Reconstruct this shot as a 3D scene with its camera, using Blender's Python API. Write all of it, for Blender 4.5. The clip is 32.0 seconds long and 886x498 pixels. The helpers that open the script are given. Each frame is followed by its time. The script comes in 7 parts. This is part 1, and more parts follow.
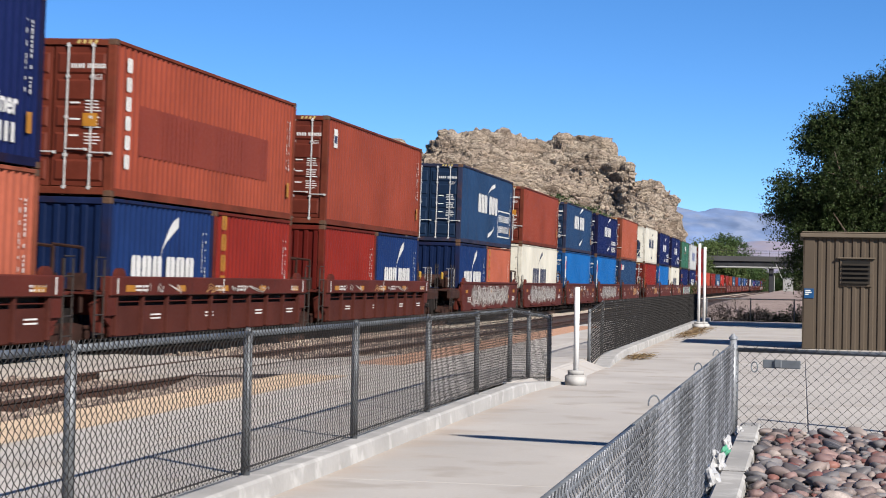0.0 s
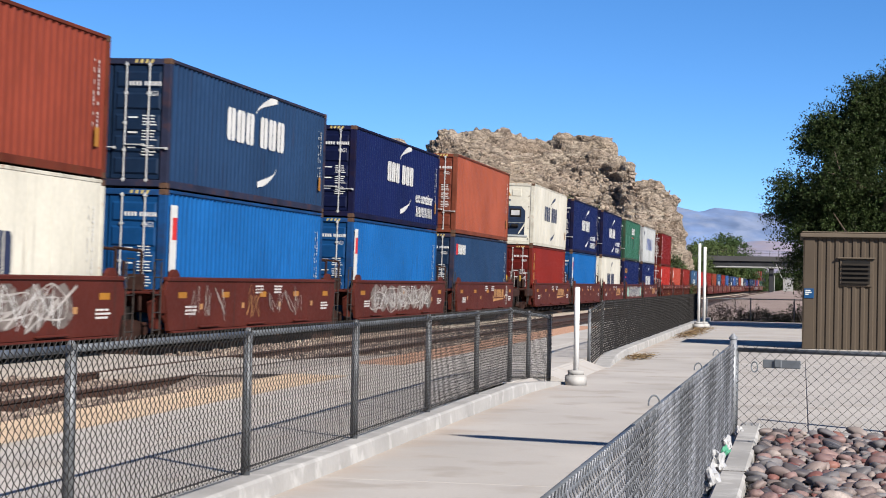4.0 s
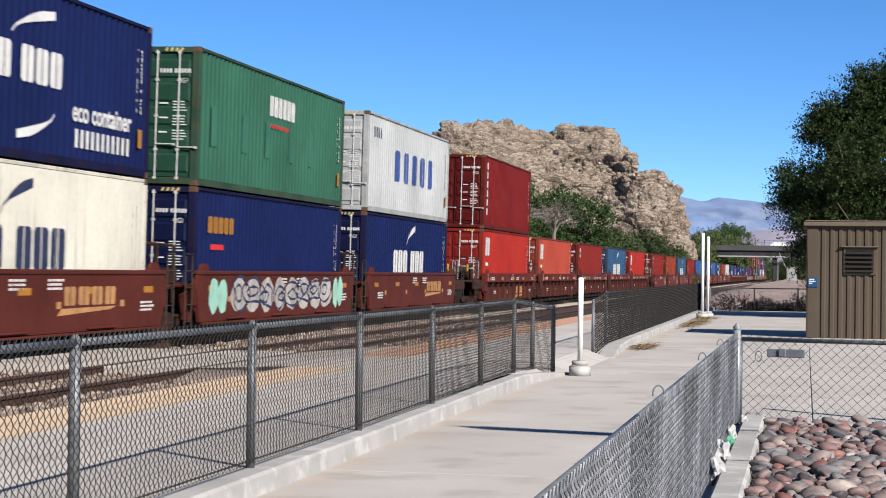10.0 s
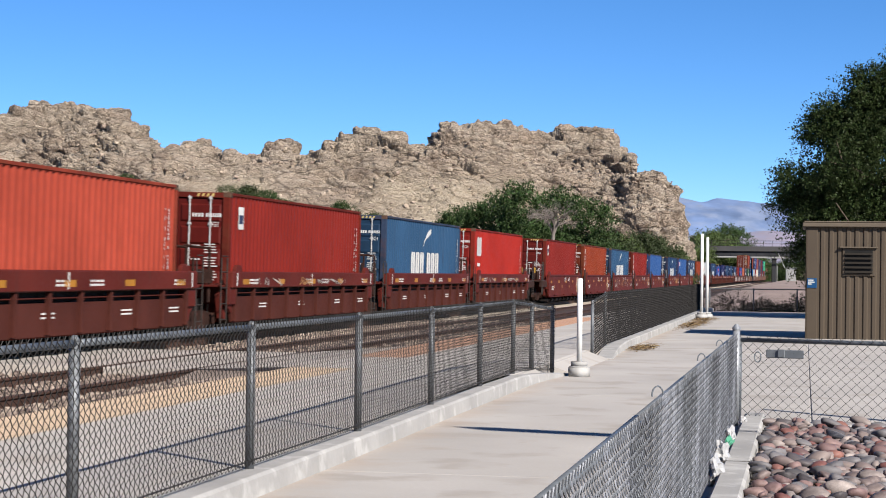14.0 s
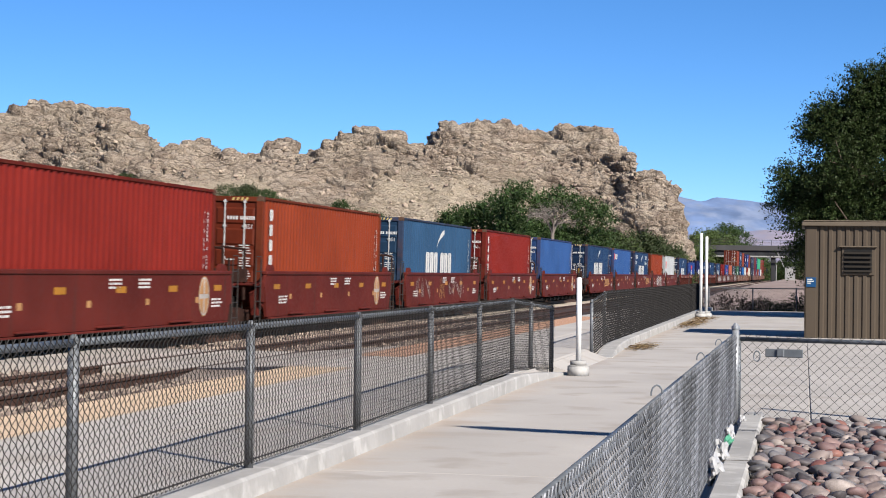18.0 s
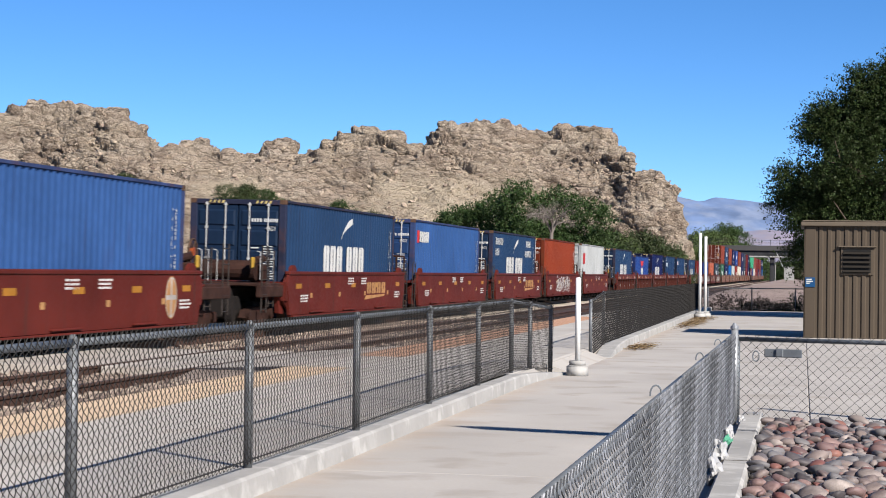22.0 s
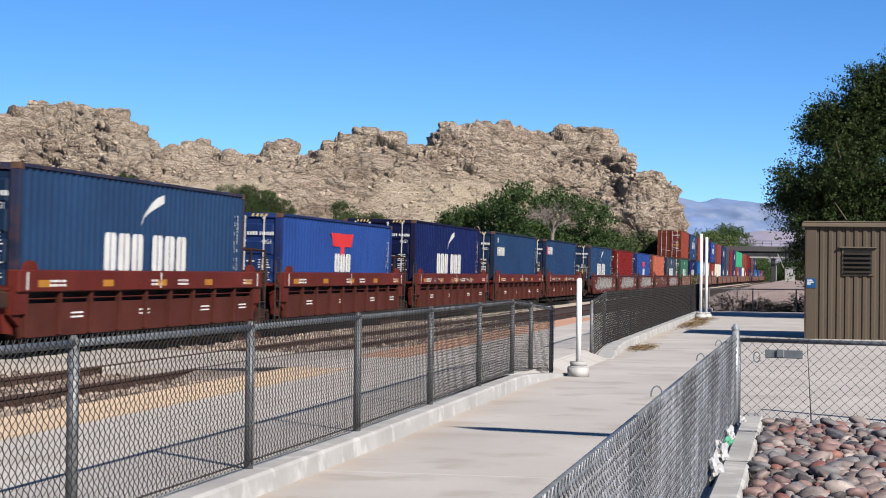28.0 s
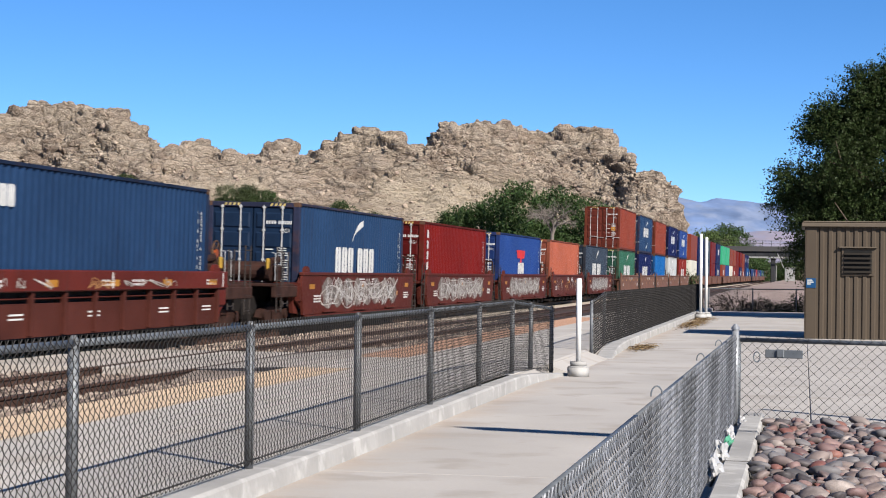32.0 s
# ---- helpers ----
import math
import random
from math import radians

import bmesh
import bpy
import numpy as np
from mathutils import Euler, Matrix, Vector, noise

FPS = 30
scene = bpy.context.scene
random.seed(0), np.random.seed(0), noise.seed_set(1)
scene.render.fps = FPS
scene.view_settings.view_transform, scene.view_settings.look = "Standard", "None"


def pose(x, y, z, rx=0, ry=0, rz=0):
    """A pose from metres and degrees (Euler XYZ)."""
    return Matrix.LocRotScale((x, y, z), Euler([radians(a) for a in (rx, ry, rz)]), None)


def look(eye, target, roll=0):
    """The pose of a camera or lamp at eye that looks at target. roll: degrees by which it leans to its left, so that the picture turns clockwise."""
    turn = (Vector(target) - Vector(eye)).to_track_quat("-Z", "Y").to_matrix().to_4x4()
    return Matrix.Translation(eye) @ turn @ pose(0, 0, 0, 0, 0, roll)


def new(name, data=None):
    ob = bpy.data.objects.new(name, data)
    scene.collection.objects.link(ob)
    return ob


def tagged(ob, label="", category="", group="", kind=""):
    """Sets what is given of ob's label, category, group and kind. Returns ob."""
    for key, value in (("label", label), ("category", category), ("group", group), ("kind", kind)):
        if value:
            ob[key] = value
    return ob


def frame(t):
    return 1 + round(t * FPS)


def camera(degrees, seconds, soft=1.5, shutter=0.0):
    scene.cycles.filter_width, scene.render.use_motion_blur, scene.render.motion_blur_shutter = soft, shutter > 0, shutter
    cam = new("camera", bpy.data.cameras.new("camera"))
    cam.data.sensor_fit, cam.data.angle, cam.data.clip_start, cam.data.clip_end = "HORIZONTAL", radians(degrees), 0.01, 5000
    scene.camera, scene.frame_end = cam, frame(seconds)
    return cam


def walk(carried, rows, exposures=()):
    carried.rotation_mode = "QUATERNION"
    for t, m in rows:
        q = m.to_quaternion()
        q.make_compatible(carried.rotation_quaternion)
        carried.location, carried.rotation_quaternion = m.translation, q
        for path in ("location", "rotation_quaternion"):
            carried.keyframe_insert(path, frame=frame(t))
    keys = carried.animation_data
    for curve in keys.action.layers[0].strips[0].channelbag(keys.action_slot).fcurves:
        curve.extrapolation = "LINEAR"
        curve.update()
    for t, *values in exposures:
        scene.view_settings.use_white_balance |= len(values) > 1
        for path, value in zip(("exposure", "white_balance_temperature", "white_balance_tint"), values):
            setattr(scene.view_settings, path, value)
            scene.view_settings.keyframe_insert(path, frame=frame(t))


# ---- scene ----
# The camera stands on the walkway beside the fence and is nudged a little by hand.
# Rows: seconds, degrees to the left of the track's direction, degrees up, degrees of lean.
AIM = [
    (0.0, 11.035, 0.966, 1.116), (3.5, 11.035, 0.966, 1.116), (5.5, 11.047, 0.935, 1.111), (6.0, 11.059, 0.925, 1.025),
    (6.5, 11.054, 0.898, 1.078), (7.0, 11.058, 0.871, 0.872), (7.5, 11.038, 0.81, 0.889), (8.0, 11.031, 0.755, 0.829),
    (8.5, 11.019, 0.705, 0.883), (9.0, 11.028, 0.695, 0.721), (9.5, 11.111, 0.696, 0.721), (10.0, 11.136, 0.698, 0.721),
    (10.5, 11.138, 0.72, 0.721), (11.0, 11.138, 0.722, 0.721), (11.5, 11.138, 0.722, 0.721), (12.0, 11.136, 0.721, 0.721),
    (12.5, 11.131, 0.724, 0.721), (13.0, 11.118, 0.724, 0.721), (13.5, 11.111, 0.722, 0.721), (14.5, 11.111, 0.722, 0.721),
    (16.5, 11.108, 0.721, 0.721), (17.0, 11.111, 0.696, 0.721), (17.5, 11.106, 0.697, 0.721), (18.0, 11.086, 0.697, 0.721),
    (18.5, 11.084, 0.696, 0.721), (19.0, 11.03, 0.696, 0.721), (19.5, 10.977, 0.696, 0.721), (20.0, 10.977, 0.696, 0.721),
    (20.5, 11.02, 0.698, 0.721), (21.0, 11.057, 0.696, 0.721), (21.5, 11.057, 0.696, 0.721), (22.0, 11.057, 0.698, 0.721),
    (22.5, 11.072, 0.715, 0.721), (23.0, 11.067, 0.718, 0.721), (23.5, 11.057, 0.722, 0.721), (24.0, 11.047, 0.717, 0.721),
    (24.5, 11.044, 0.714, 0.721), (25.0, 11.057, 0.713, 0.721), (25.5, 11.057, 0.696, 0.721), (27.5, 11.084, 0.747, 0.721),
    (28.0, 11.084, 0.722, 0.721), (28.5, 11.084, 0.722, 0.721), (29.0, 11.111, 0.72, 0.721), (29.5, 11.138, 0.72, 0.721),
    (30.0, 11.111, 0.72, 0.721), (30.5, 11.111, 0.72, 0.721), (31.0, 11.111, 0.722, 0.721), (31.5, 11.111, 0.722, 0.721),
    (32.0, 11.083, 0.721, 0.721),
]
EYE = Vector((0.0, 0.0, 1.45))


def aimed(left, up, lean):
    a, b = radians(left), radians(up)
    ahead = Vector((-math.sin(a) * math.cos(b), math.cos(a) * math.cos(b), math.sin(b)))
    return look(EYE, EYE + ahead * 10, lean)


cam = camera(27.03, 32.0, soft=1.0, shutter=0.25)
walk(cam, [(t, aimed(a, b, c)) for t, a, b, c in AIM])

# ---- world, sun, exposure ----
SUN_WAY = Vector((0.735, -0.68, 0.0)).normalized()   # towards the sun, on the ground
SUN_UP = radians(34.2)
world = bpy.data.worlds.new("sky")
scene.world = world
world.use_nodes = True
nodes, links = world.node_tree.nodes, world.node_tree.links
sky = nodes.new("ShaderNodeTexSky")
sky.sky_type = "NISHITA"
sky.sun_disc = False
sky.sun_elevation = SUN_UP
sky.sun_rotation = math.atan2(SUN_WAY.x, SUN_WAY.y)
sky.altitude = 3000
sky.air_density = 0.75
sky.dust_density = 0.1
sky.ozone_density = 6.0
deep = nodes.new("ShaderNodeHueSaturation")      # the dry desert air's deep blue
deep.inputs["Saturation"].default_value = 1.13
links.new(sky.outputs["Color"], deep.inputs["Color"])
links.new(deep.outputs["Color"], nodes["Background"].inputs["Color"])
nodes["Background"].inputs["Strength"].default_value = 0.0705
sun = new("sun", bpy.data.lights.new("sun", "SUN"))
sun.data.energy = 5.0
sun.data.angle = radians(0.53)
sun.data.color = (1.0, 0.935, 0.86)
sun.matrix_world = look(Vector((0, 0, 60)) + SUN_WAY * 60, (0, 0, 60 - 60 * math.tan(SUN_UP)))
scene.view_settings.exposure = 1.05


# ---- materials ----
def material(name, color, rough=0.7, metal=0.0, vary=0.25, coarse=0.6, fine=14.0, bump=0.15, bump_scale=40.0,
             stain=None, stain_at=0.62, streak=False, layer=None, island=0.0, spec=0.2, sheen=0.0, second=None):
    """A worn surface: two scales of tone, optional stain colour, streaks that run down, and fine relief."""
    m = bpy.data.materials.new(name)
    m.use_nodes = True
    n, l = m.node_tree.nodes, m.node_tree.links
    bsdf = n["Principled BSDF"]
    bsdf.inputs["Roughness"].default_value = rough
    bsdf.inputs["Metallic"].default_value = metal
    bsdf.inputs["Specular IOR Level"].default_value = spec
    coords = n.new("ShaderNodeTexCoord")

    def grain(scale, detail=4.0, squash=None):
        t = n.new("ShaderNodeTexNoise")
        t.inputs["Scale"].default_value = scale
        t.inputs["Detail"].default_value = detail
        src = coords.outputs["Object"]
        if squash:
            mp = n.new("ShaderNodeMapping")
            mp.inputs["Scale"].default_value = squash
            l.new(src, mp.inputs["Vector"])
            src = mp.outputs["Vector"]
        l.new(src, t.inputs["Vector"])
        return t

    def ramp(src, a, b, lo, hi):
        r = n.new("ShaderNodeMapRange")
        r.inputs["From Min"].default_value, r.inputs["From Max"].default_value = a, b
        r.inputs["To Min"].default_value, r.inputs["To Max"].default_value = lo, hi
        l.new(src, r.inputs["Value"])
        return r.outputs["Result"]

    def mixed(fac, a, b, blend="MIX"):
        x = n.new("ShaderNodeMix")
        x.data_type, x.blend_type = "RGBA", blend
        ins = [i for i in x.inputs if i.type == "RGBA"]
        if isinstance(fac, float):
            x.inputs[0].default_value = fac
        else:
            l.new(fac, x.inputs[0])
        for sock, v in zip(ins, (a, b)):
            if isinstance(v, tuple):
                sock.default_value = (*v, 1.0)
            else:
                l.new(v, sock)
        return [o for o in x.outputs if o.type == "RGBA"][0]

    big = grain(coarse, 5.0)
    small = grain(fine, 3.0, (1.0, 1.0, layer) if layer else None)
    base = tuple(color)
    lo = tuple(max(0.0, c * (1 - vary)) for c in base)
    hi = tuple(min(1.0, c * (1 + vary * 0.8)) for c in base)
    out = mixed(ramp(big.outputs["Fac"], 0.3, 0.7, 0.0, 1.0), lo, hi)
    if second:
        patch = grain(coarse * 2.3, 6.0)
        out = mixed(ramp(patch.outputs["Fac"], 0.45, 0.6, 0.0, 1.0), out, tuple(second))
    tone = ramp(small.outputs["Fac"], 0.2, 0.8, 1 - vary * 0.6, 1 + vary * 0.4)
    grey = n.new("ShaderNodeCombineColor")
    for i in range(3):
        l.new(tone, grey.inputs[i])
    out = mixed(1.0, out, grey.outputs["Color"], "MULTIPLY")
    if stain:
        st = grain(1.7 if streak else coarse * 3.1, 7.0, (3.0, 3.0, 0.25) if streak else None)
        out = mixed(ramp(st.outputs["Fac"], stain_at, stain_at + 0.12, 0.0, 0.85), out, tuple(stain))
    if island:
        geo = n.new("ShaderNodeNewGeometry")
        info = n.new("ShaderNodeObjectInfo")
        add = n.new("ShaderNodeMath")
        add.operation = "ADD"
        l.new(geo.outputs["Random Per Island"], add.inputs[0])
        l.new(info.outputs["Random"], add.inputs[1])
        frac = n.new("ShaderNodeMath")
        frac.operation = "FRACT"
        l.new(add.outputs[0], frac.inputs[0])
        hsv = n.new("ShaderNodeHueSaturation")
        l.new(ramp(frac.outputs[0], 0, 1, 1 - island, 1 + island), hsv.inputs["Value"])
        l.new(ramp(frac.outputs[0], 0, 1, 0.5 - island * 0.04, 0.5 + island * 0.04), hsv.inputs["Hue"])
        l.new(out, hsv.inputs["Color"])
        out = hsv.outputs["Color"]
    l.new(out, bsdf.inputs["Base Color"])
    rg = ramp(small.outputs["Fac"], 0.2, 0.8, max(0.05, rough - 0.12), min(1.0, rough + 0.12))
    l.new(rg, bsdf.inputs["Roughness"])
    if bump:
        rel = grain(bump_scale, 6.0 if layer else 4.0, (1.0, 1.0, layer) if layer else None)
        b = n.new("ShaderNodeBump")
        b.inputs["Strength"].default_value = bump
        b.inputs["Distance"].default_value = 0.01 if bump_scale > 5 else 0.2
        l.new(rel.outputs["Fac"], b.inputs["Height"])
        l.new(b.outputs["Normal"], bsdf.inputs["Normal"])
    return m


RUST = (0.084, 0.0323, 0.0162)
PAINT, EDGE, DOOR = {}, {}, {}
for key, rgb in {
    "rust_red": (0.152, 0.031, 0.0181), "brick_red": (0.135, 0.0128, 0.0088), "dark_red": (0.105, 0.0068, 0.0055),
    "bright_red": (0.233, 0.0162, 0.011), "orange": (0.158, 0.0271, 0.0103), "salmon": (0.258, 0.0711, 0.042),
    "navy": (0.00452, 0.00904, 0.0485), "mid_blue": (0.0116, 0.031, 0.0743), "steel_blue": (0.0207, 0.0549, 0.11),
    "sky_blue": (0.00646, 0.0743, 0.233), "royal_blue": (0.0129, 0.0375, 0.149), "white": (0.475, 0.455, 0.385),
    "grey_white": (0.304, 0.317, 0.317), "green": (0.0226, 0.0808, 0.0517), "bright_green": (0.0323, 0.271, 0.142),
    "faded_blue": (0.0226, 0.0614, 0.174), "dull_navy": (0.00969, 0.0271, 0.0678), "deep_blue": (0.00646, 0.0194, 0.0743), "tawny_red": (0.178, 0.0375, 0.0207), "faded_red": (0.249, 0.0401, 0.0233), "coral": (0.215, 0.055, 0.031), "slate": (0.0258, 0.0355, 0.0517)}.items():
    rgb = tuple(c * (0.86 if sum(rgb) < 1.2 else 0.9) for c in rgb)
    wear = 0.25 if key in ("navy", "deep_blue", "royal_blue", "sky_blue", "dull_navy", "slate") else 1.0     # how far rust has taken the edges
    PAINT[key] = material("container_paint_" + key, rgb, 0.55, spec=0.09, vary=0.2, coarse=0.35, fine=9, bump=0.05, bump_scale=25,
                          stain=tuple(c * 0.62 + r * 0.10 * wear for c, r in zip(rgb, RUST)), stain_at=0.6, streak=True)
    keep = 0.85 if sum(rgb) > 0.6 else 0.5         # doors and blank ends take this share of the side colour
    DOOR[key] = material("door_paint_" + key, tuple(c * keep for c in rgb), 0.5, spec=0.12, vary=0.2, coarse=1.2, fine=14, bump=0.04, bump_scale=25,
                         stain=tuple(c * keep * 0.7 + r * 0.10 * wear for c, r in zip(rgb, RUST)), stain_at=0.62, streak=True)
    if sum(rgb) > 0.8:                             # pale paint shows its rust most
        EDGE[key] = material("dark_edge_paint_" + key, tuple(c * 0.8 for c in rgb), 0.7, vary=0.25, coarse=1.6, fine=12, bump=0.1, spec=0.1, stain=tuple(r * 2.4 for r in RUST), stain_at=0.6)
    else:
        # rails and posts: 0.55 of the wall colour, with rust mixed in
        EDGE[key] = material("dark_edge_paint_" + key, tuple(c * 0.55 + r * 0.12 * wear for c, r in zip(rgb, RUST)), 0.7, vary=0.35, coarse=0.9, fine=12, bump=0.1, spec=0.08,
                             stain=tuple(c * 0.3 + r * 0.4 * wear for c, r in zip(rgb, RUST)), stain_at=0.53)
M_RUST = material("rusty_steel_edge", (0.0646, 0.0355, 0.0226), 0.8, 0.2, vary=0.4, coarse=2, bump=0.2)
M_ROD = material("galvanised_lock_bar", (0.362, 0.362, 0.355), 0.5, 0.2, vary=0.2, coarse=3)
M_MARK = material("white_stencil_paint", (0.426, 0.426, 0.413), 0.6, vary=0.12, coarse=2, bump=0.0, stain=(0.323, 0.323, 0.323), stain_at=0.66)
M_MARK_NAVY = material("dark_blue_stencil_paint", (0.0162, 0.0226, 0.0517), 0.6, vary=0.2, coarse=2, bump=0.0)
M_MARK_RED = material("red_stencil_paint", (0.388, 0.0194, 0.0194), 0.6, vary=0.2, coarse=2, bump=0.0)
M_ORANGE = material("orange_painted_steel", (0.17, 0.036, 0.010), 0.6, vary=0.3, coarse=5)
M_YELLOW = material("yellow_painted_steel", (0.25, 0.15, 0.02), 0.6, vary=0.3, coarse=5)
M_MARK_YELLOW = material("yellow_reflective_label", (0.25, 0.11, 0.013), 0.5, vary=0.15, coarse=3, bump=0.0)
M_HAZARD = material("pale_yellow_hazard_paint", (0.36, 0.28, 0.10), 0.6, vary=0.25, coarse=5, bump=0.0)
M_MARK_GREEN = material("pale_green_graffiti_paint", (0.194, 0.355, 0.291), 0.6, vary=0.2, coarse=2, bump=0.0)
M_MARK_GOLD = material("faded_gold_lettering_paint", (0.271, 0.142, 0.0581), 0.7, vary=0.25, coarse=3, bump=0.0)
M_SILVER = material("dull_silver_graffiti_paint", (0.115, 0.098, 0.088), 0.6, vary=0.5, coarse=2.5, bump=0.0, stain=(0.05, 0.02, 0.016), stain_at=0.5)
M_GRAFFITI = material("silver_graffiti_paint", (0.271, 0.252, 0.233), 0.6, vary=0.35, coarse=3, bump=0.0)
# this black also stands in for shade in car slots and the shed vent
M_BLACK = material("black_rubber_grease_and_shade", (0.007, 0.0065, 0.006), 0.75, vary=0.3, coarse=3)
M_REEFER = material("refrigeration_unit_dark_blue", (0.0129, 0.0226, 0.0452), 0.45, vary=0.3, coarse=3)
M_WELL = {
    "brown": material("well_car_brown_paint", (0.058, 0.0128, 0.0088), 0.65, spec=0.1, vary=0.22, coarse=0.8, bump=0.08, stain=(0.0291, 0.0142, 0.011), stain_at=0.6, streak=True),
    "red": material("well_car_red_paint", (0.070, 0.0115, 0.0082), 0.65, spec=0.1, vary=0.25, coarse=0.8, bump=0.08, stain=(0.0388, 0.0168, 0.0129), stain_at=0.6, streak=True),
    "grimy": material("well_car_grimy_brown_paint", (0.046, 0.0125, 0.009), 0.75, spec=0.1, vary=0.3, coarse=0.8, bump=0.1, stain=(0.0485, 0.0233, 0.0168), stain_at=0.66, streak=True),
    "tan": material("well_car_faded_tan_paint", (0.103, 0.0485, 0.0323), 0.7, vary=0.25, coarse=0.8, bump=0.08, stain=(0.0581, 0.0291, 0.0194), stain_at=0.6, streak=True)}
M_UNDER = material("dirty_underframe_steel", (0.007, 0.005, 0.0045), 0.85, vary=0.4, coarse=2, bump=0.2)
M_GRIME = material("grimy_brown_steel", (0.026, 0.0125, 0.0095), 0.8, vary=0.45, coarse=2.5, bump=0.2, spec=0.1, stain=(0.045, 0.016, 0.011), stain_at=0.58)
M_CONCRETE = material("walkway_concrete", (0.336, 0.315, 0.291), 0.85, vary=0.10, coarse=0.35, fine=30, bump=0.12, bump_scale=60, stain=(0.278, 0.252, 0.223), stain_at=0.56)


def sand_washed(m, sand):
    """Tan sand lying in ragged patches on the strip beside the kerb."""
    n, l = m.node_tree.nodes, m.node_tree.links
    bsdf = n["Principled BSDF"]
    src = bsdf.inputs["Base Color"].links[0].from_socket
    coords = n.new("ShaderNodeTexCoord")
    axes = n.new("ShaderNodeSeparateXYZ")
    l.new(coords.outputs["Object"], axes.inputs[0])
    near = n.new("ShaderNodeMapRange")
    near.inputs["From Min"].default_value, near.inputs["From Max"].default_value = -3.42, -2.65
    near.inputs["To Min"].default_value, near.inputs["To Max"].default_value = 0.30, -0.12
    l.new(axes.outputs["X"], near.inputs["Value"])
    patch = n.new("ShaderNodeTexNoise")
    patch.inputs["Scale"].default_value = 1.3
    patch.inputs["Detail"].default_value = 8
    patch.inputs["Roughness"].default_value = 0.7
    l.new(coords.outputs["Object"], patch.inputs["Vector"])
    both = n.new("ShaderNodeMath")
    l.new(near.outputs["Result"], both.inputs[0])
    l.new(patch.outputs["Fac"], both.inputs[1])
    cover = n.new("ShaderNodeMapRange")
    cover.inputs["From Min"].default_value, cover.inputs["From Max"].default_value = 0.58, 0.85
    cover.inputs["To Max"].default_value = 0.45
    l.new(both.outputs[0], cover.inputs["Value"])
    x = n.new("ShaderNodeMix")
    x.data_type = "RGBA"
    l.new(cover.outputs["Result"], x.inputs[0])
    a, b = [i for i in x.inputs if i.type == "RGBA"]
    l.new(src, a)
    b.default_value = (*sand, 1.0)
    l.new([o for o in x.outputs if o.type == "RGBA"][0], bsdf.inputs["Base Color"])
    return m


M_WALK = sand_washed(material("sandy_walkway_concrete", (0.336, 0.315, 0.291), 0.85, vary=0.13, coarse=0.45, fine=30, bump=0.12, bump_scale=60, stain=(0.272, 0.247, 0.22), stain_at=0.54), (0.31, 0.245, 0.195))
M_KERB = material("kerb_concrete", (0.271, 0.265, 0.255), 0.85, vary=0.16, coarse=1.2, fine=20, bump=0.2, bump_scale=50, stain=(0.355, 0.349, 0.336), stain_at=0.54)
M_JOINT = material("joint_filler", (0.0646, 0.0581, 0.0517), 0.9)
M_TACTILE = material("tactile_paving_faded_yellow", (0.40, 0.305, 0.215), 0.8, vary=0.18, coarse=0.8, fine=20, bump=0.2)
M_TACTILE_RED = material("tactile_paving_faded_red", (0.304, 0.181, 0.123), 0.8, vary=0.18, coarse=0.8, fine=20, bump=0.2)
M_CROSSING = material("crossing_concrete", (0.297, 0.271, 0.245), 0.88, vary=0.2, coarse=0.5, fine=18, bump=0.2, stain=(0.213, 0.184, 0.162), stain_at=0.56)
M_BALLAST = material("ballast_stone", (0.297, 0.249, 0.207), 0.9, vary=0.3, coarse=0.5, fine=18, bump=0.8, bump_scale=22, island=0.35, second=(0.245, 0.2, 0.168))
M_BANK = material("pinkish_gravel", (0.226, 0.178, 0.158), 0.95, vary=0.2, coarse=0.3, fine=6, bump=0.5, bump_scale=15, second=(0.194, 0.149, 0.132))
M_POST = material("weathered_steel_post", (0.135, 0.143, 0.152), 0.55, 0.4, vary=0.3, coarse=3)
M_STEEL_DARK = material("dark_bridge_steel", (0.0226, 0.0233, 0.0258), 0.7, vary=0.3, coarse=0.5)
M_CABINET = material("light_grey_enamel", (0.233, 0.233, 0.223), 0.5, vary=0.12, coarse=2, stain=(0.162, 0.152, 0.136), stain_at=0.62)
M_TAN = material("beige_stucco", (0.233, 0.187, 0.139), 0.9, vary=0.12, coarse=0.5)
M_BALLAST_DARK = material("dark_ballast_stone", (0.0549, 0.0401, 0.0336), 0.9, vary=0.35, coarse=0.7, fine=18, bump=0.8, bump_scale=22, island=0.4)
M_STONES = material("loose_ballast_stones", (0.19, 0.148, 0.125), 0.9, vary=0.3, coarse=2, bump=0.3, island=0.6)
M_RAIL = material("rusty_rail", (0.0646, 0.0355, 0.0258), 0.6, 0.4, vary=0.3, coarse=2)
M_GALV = material("galvanised_steel", (0.142, 0.155, 0.168), 0.55, 0.4, vary=0.25, coarse=2)
M_DARKWIRE = material("weathered_fence_wire", (0.0213, 0.02, 0.0194), 0.6, 0.3, vary=0.3, coarse=3)
M_WIRE = material("galvanised_fence_wire", (0.135, 0.142, 0.155), 0.45, 0.35, vary=0.5, coarse=2, island=0.45)
M_GALV_PALE = material("pale_galvanised_steel", (0.24, 0.25, 0.265), 0.45, 0.35, vary=0.2, coarse=3)
M_WHITE = material("white_enamel", (0.56, 0.56, 0.545), 0.45, vary=0.08, coarse=2, stain=(0.355, 0.336, 0.304), stain_at=0.68)
M_SHED = material("taupe_metal_cladding", (0.0568, 0.0433, 0.0304), 0.6, vary=0.1, coarse=0.7, bump=0.05, stain=(0.0614, 0.0472, 0.0336), stain_at=0.66, streak=True)
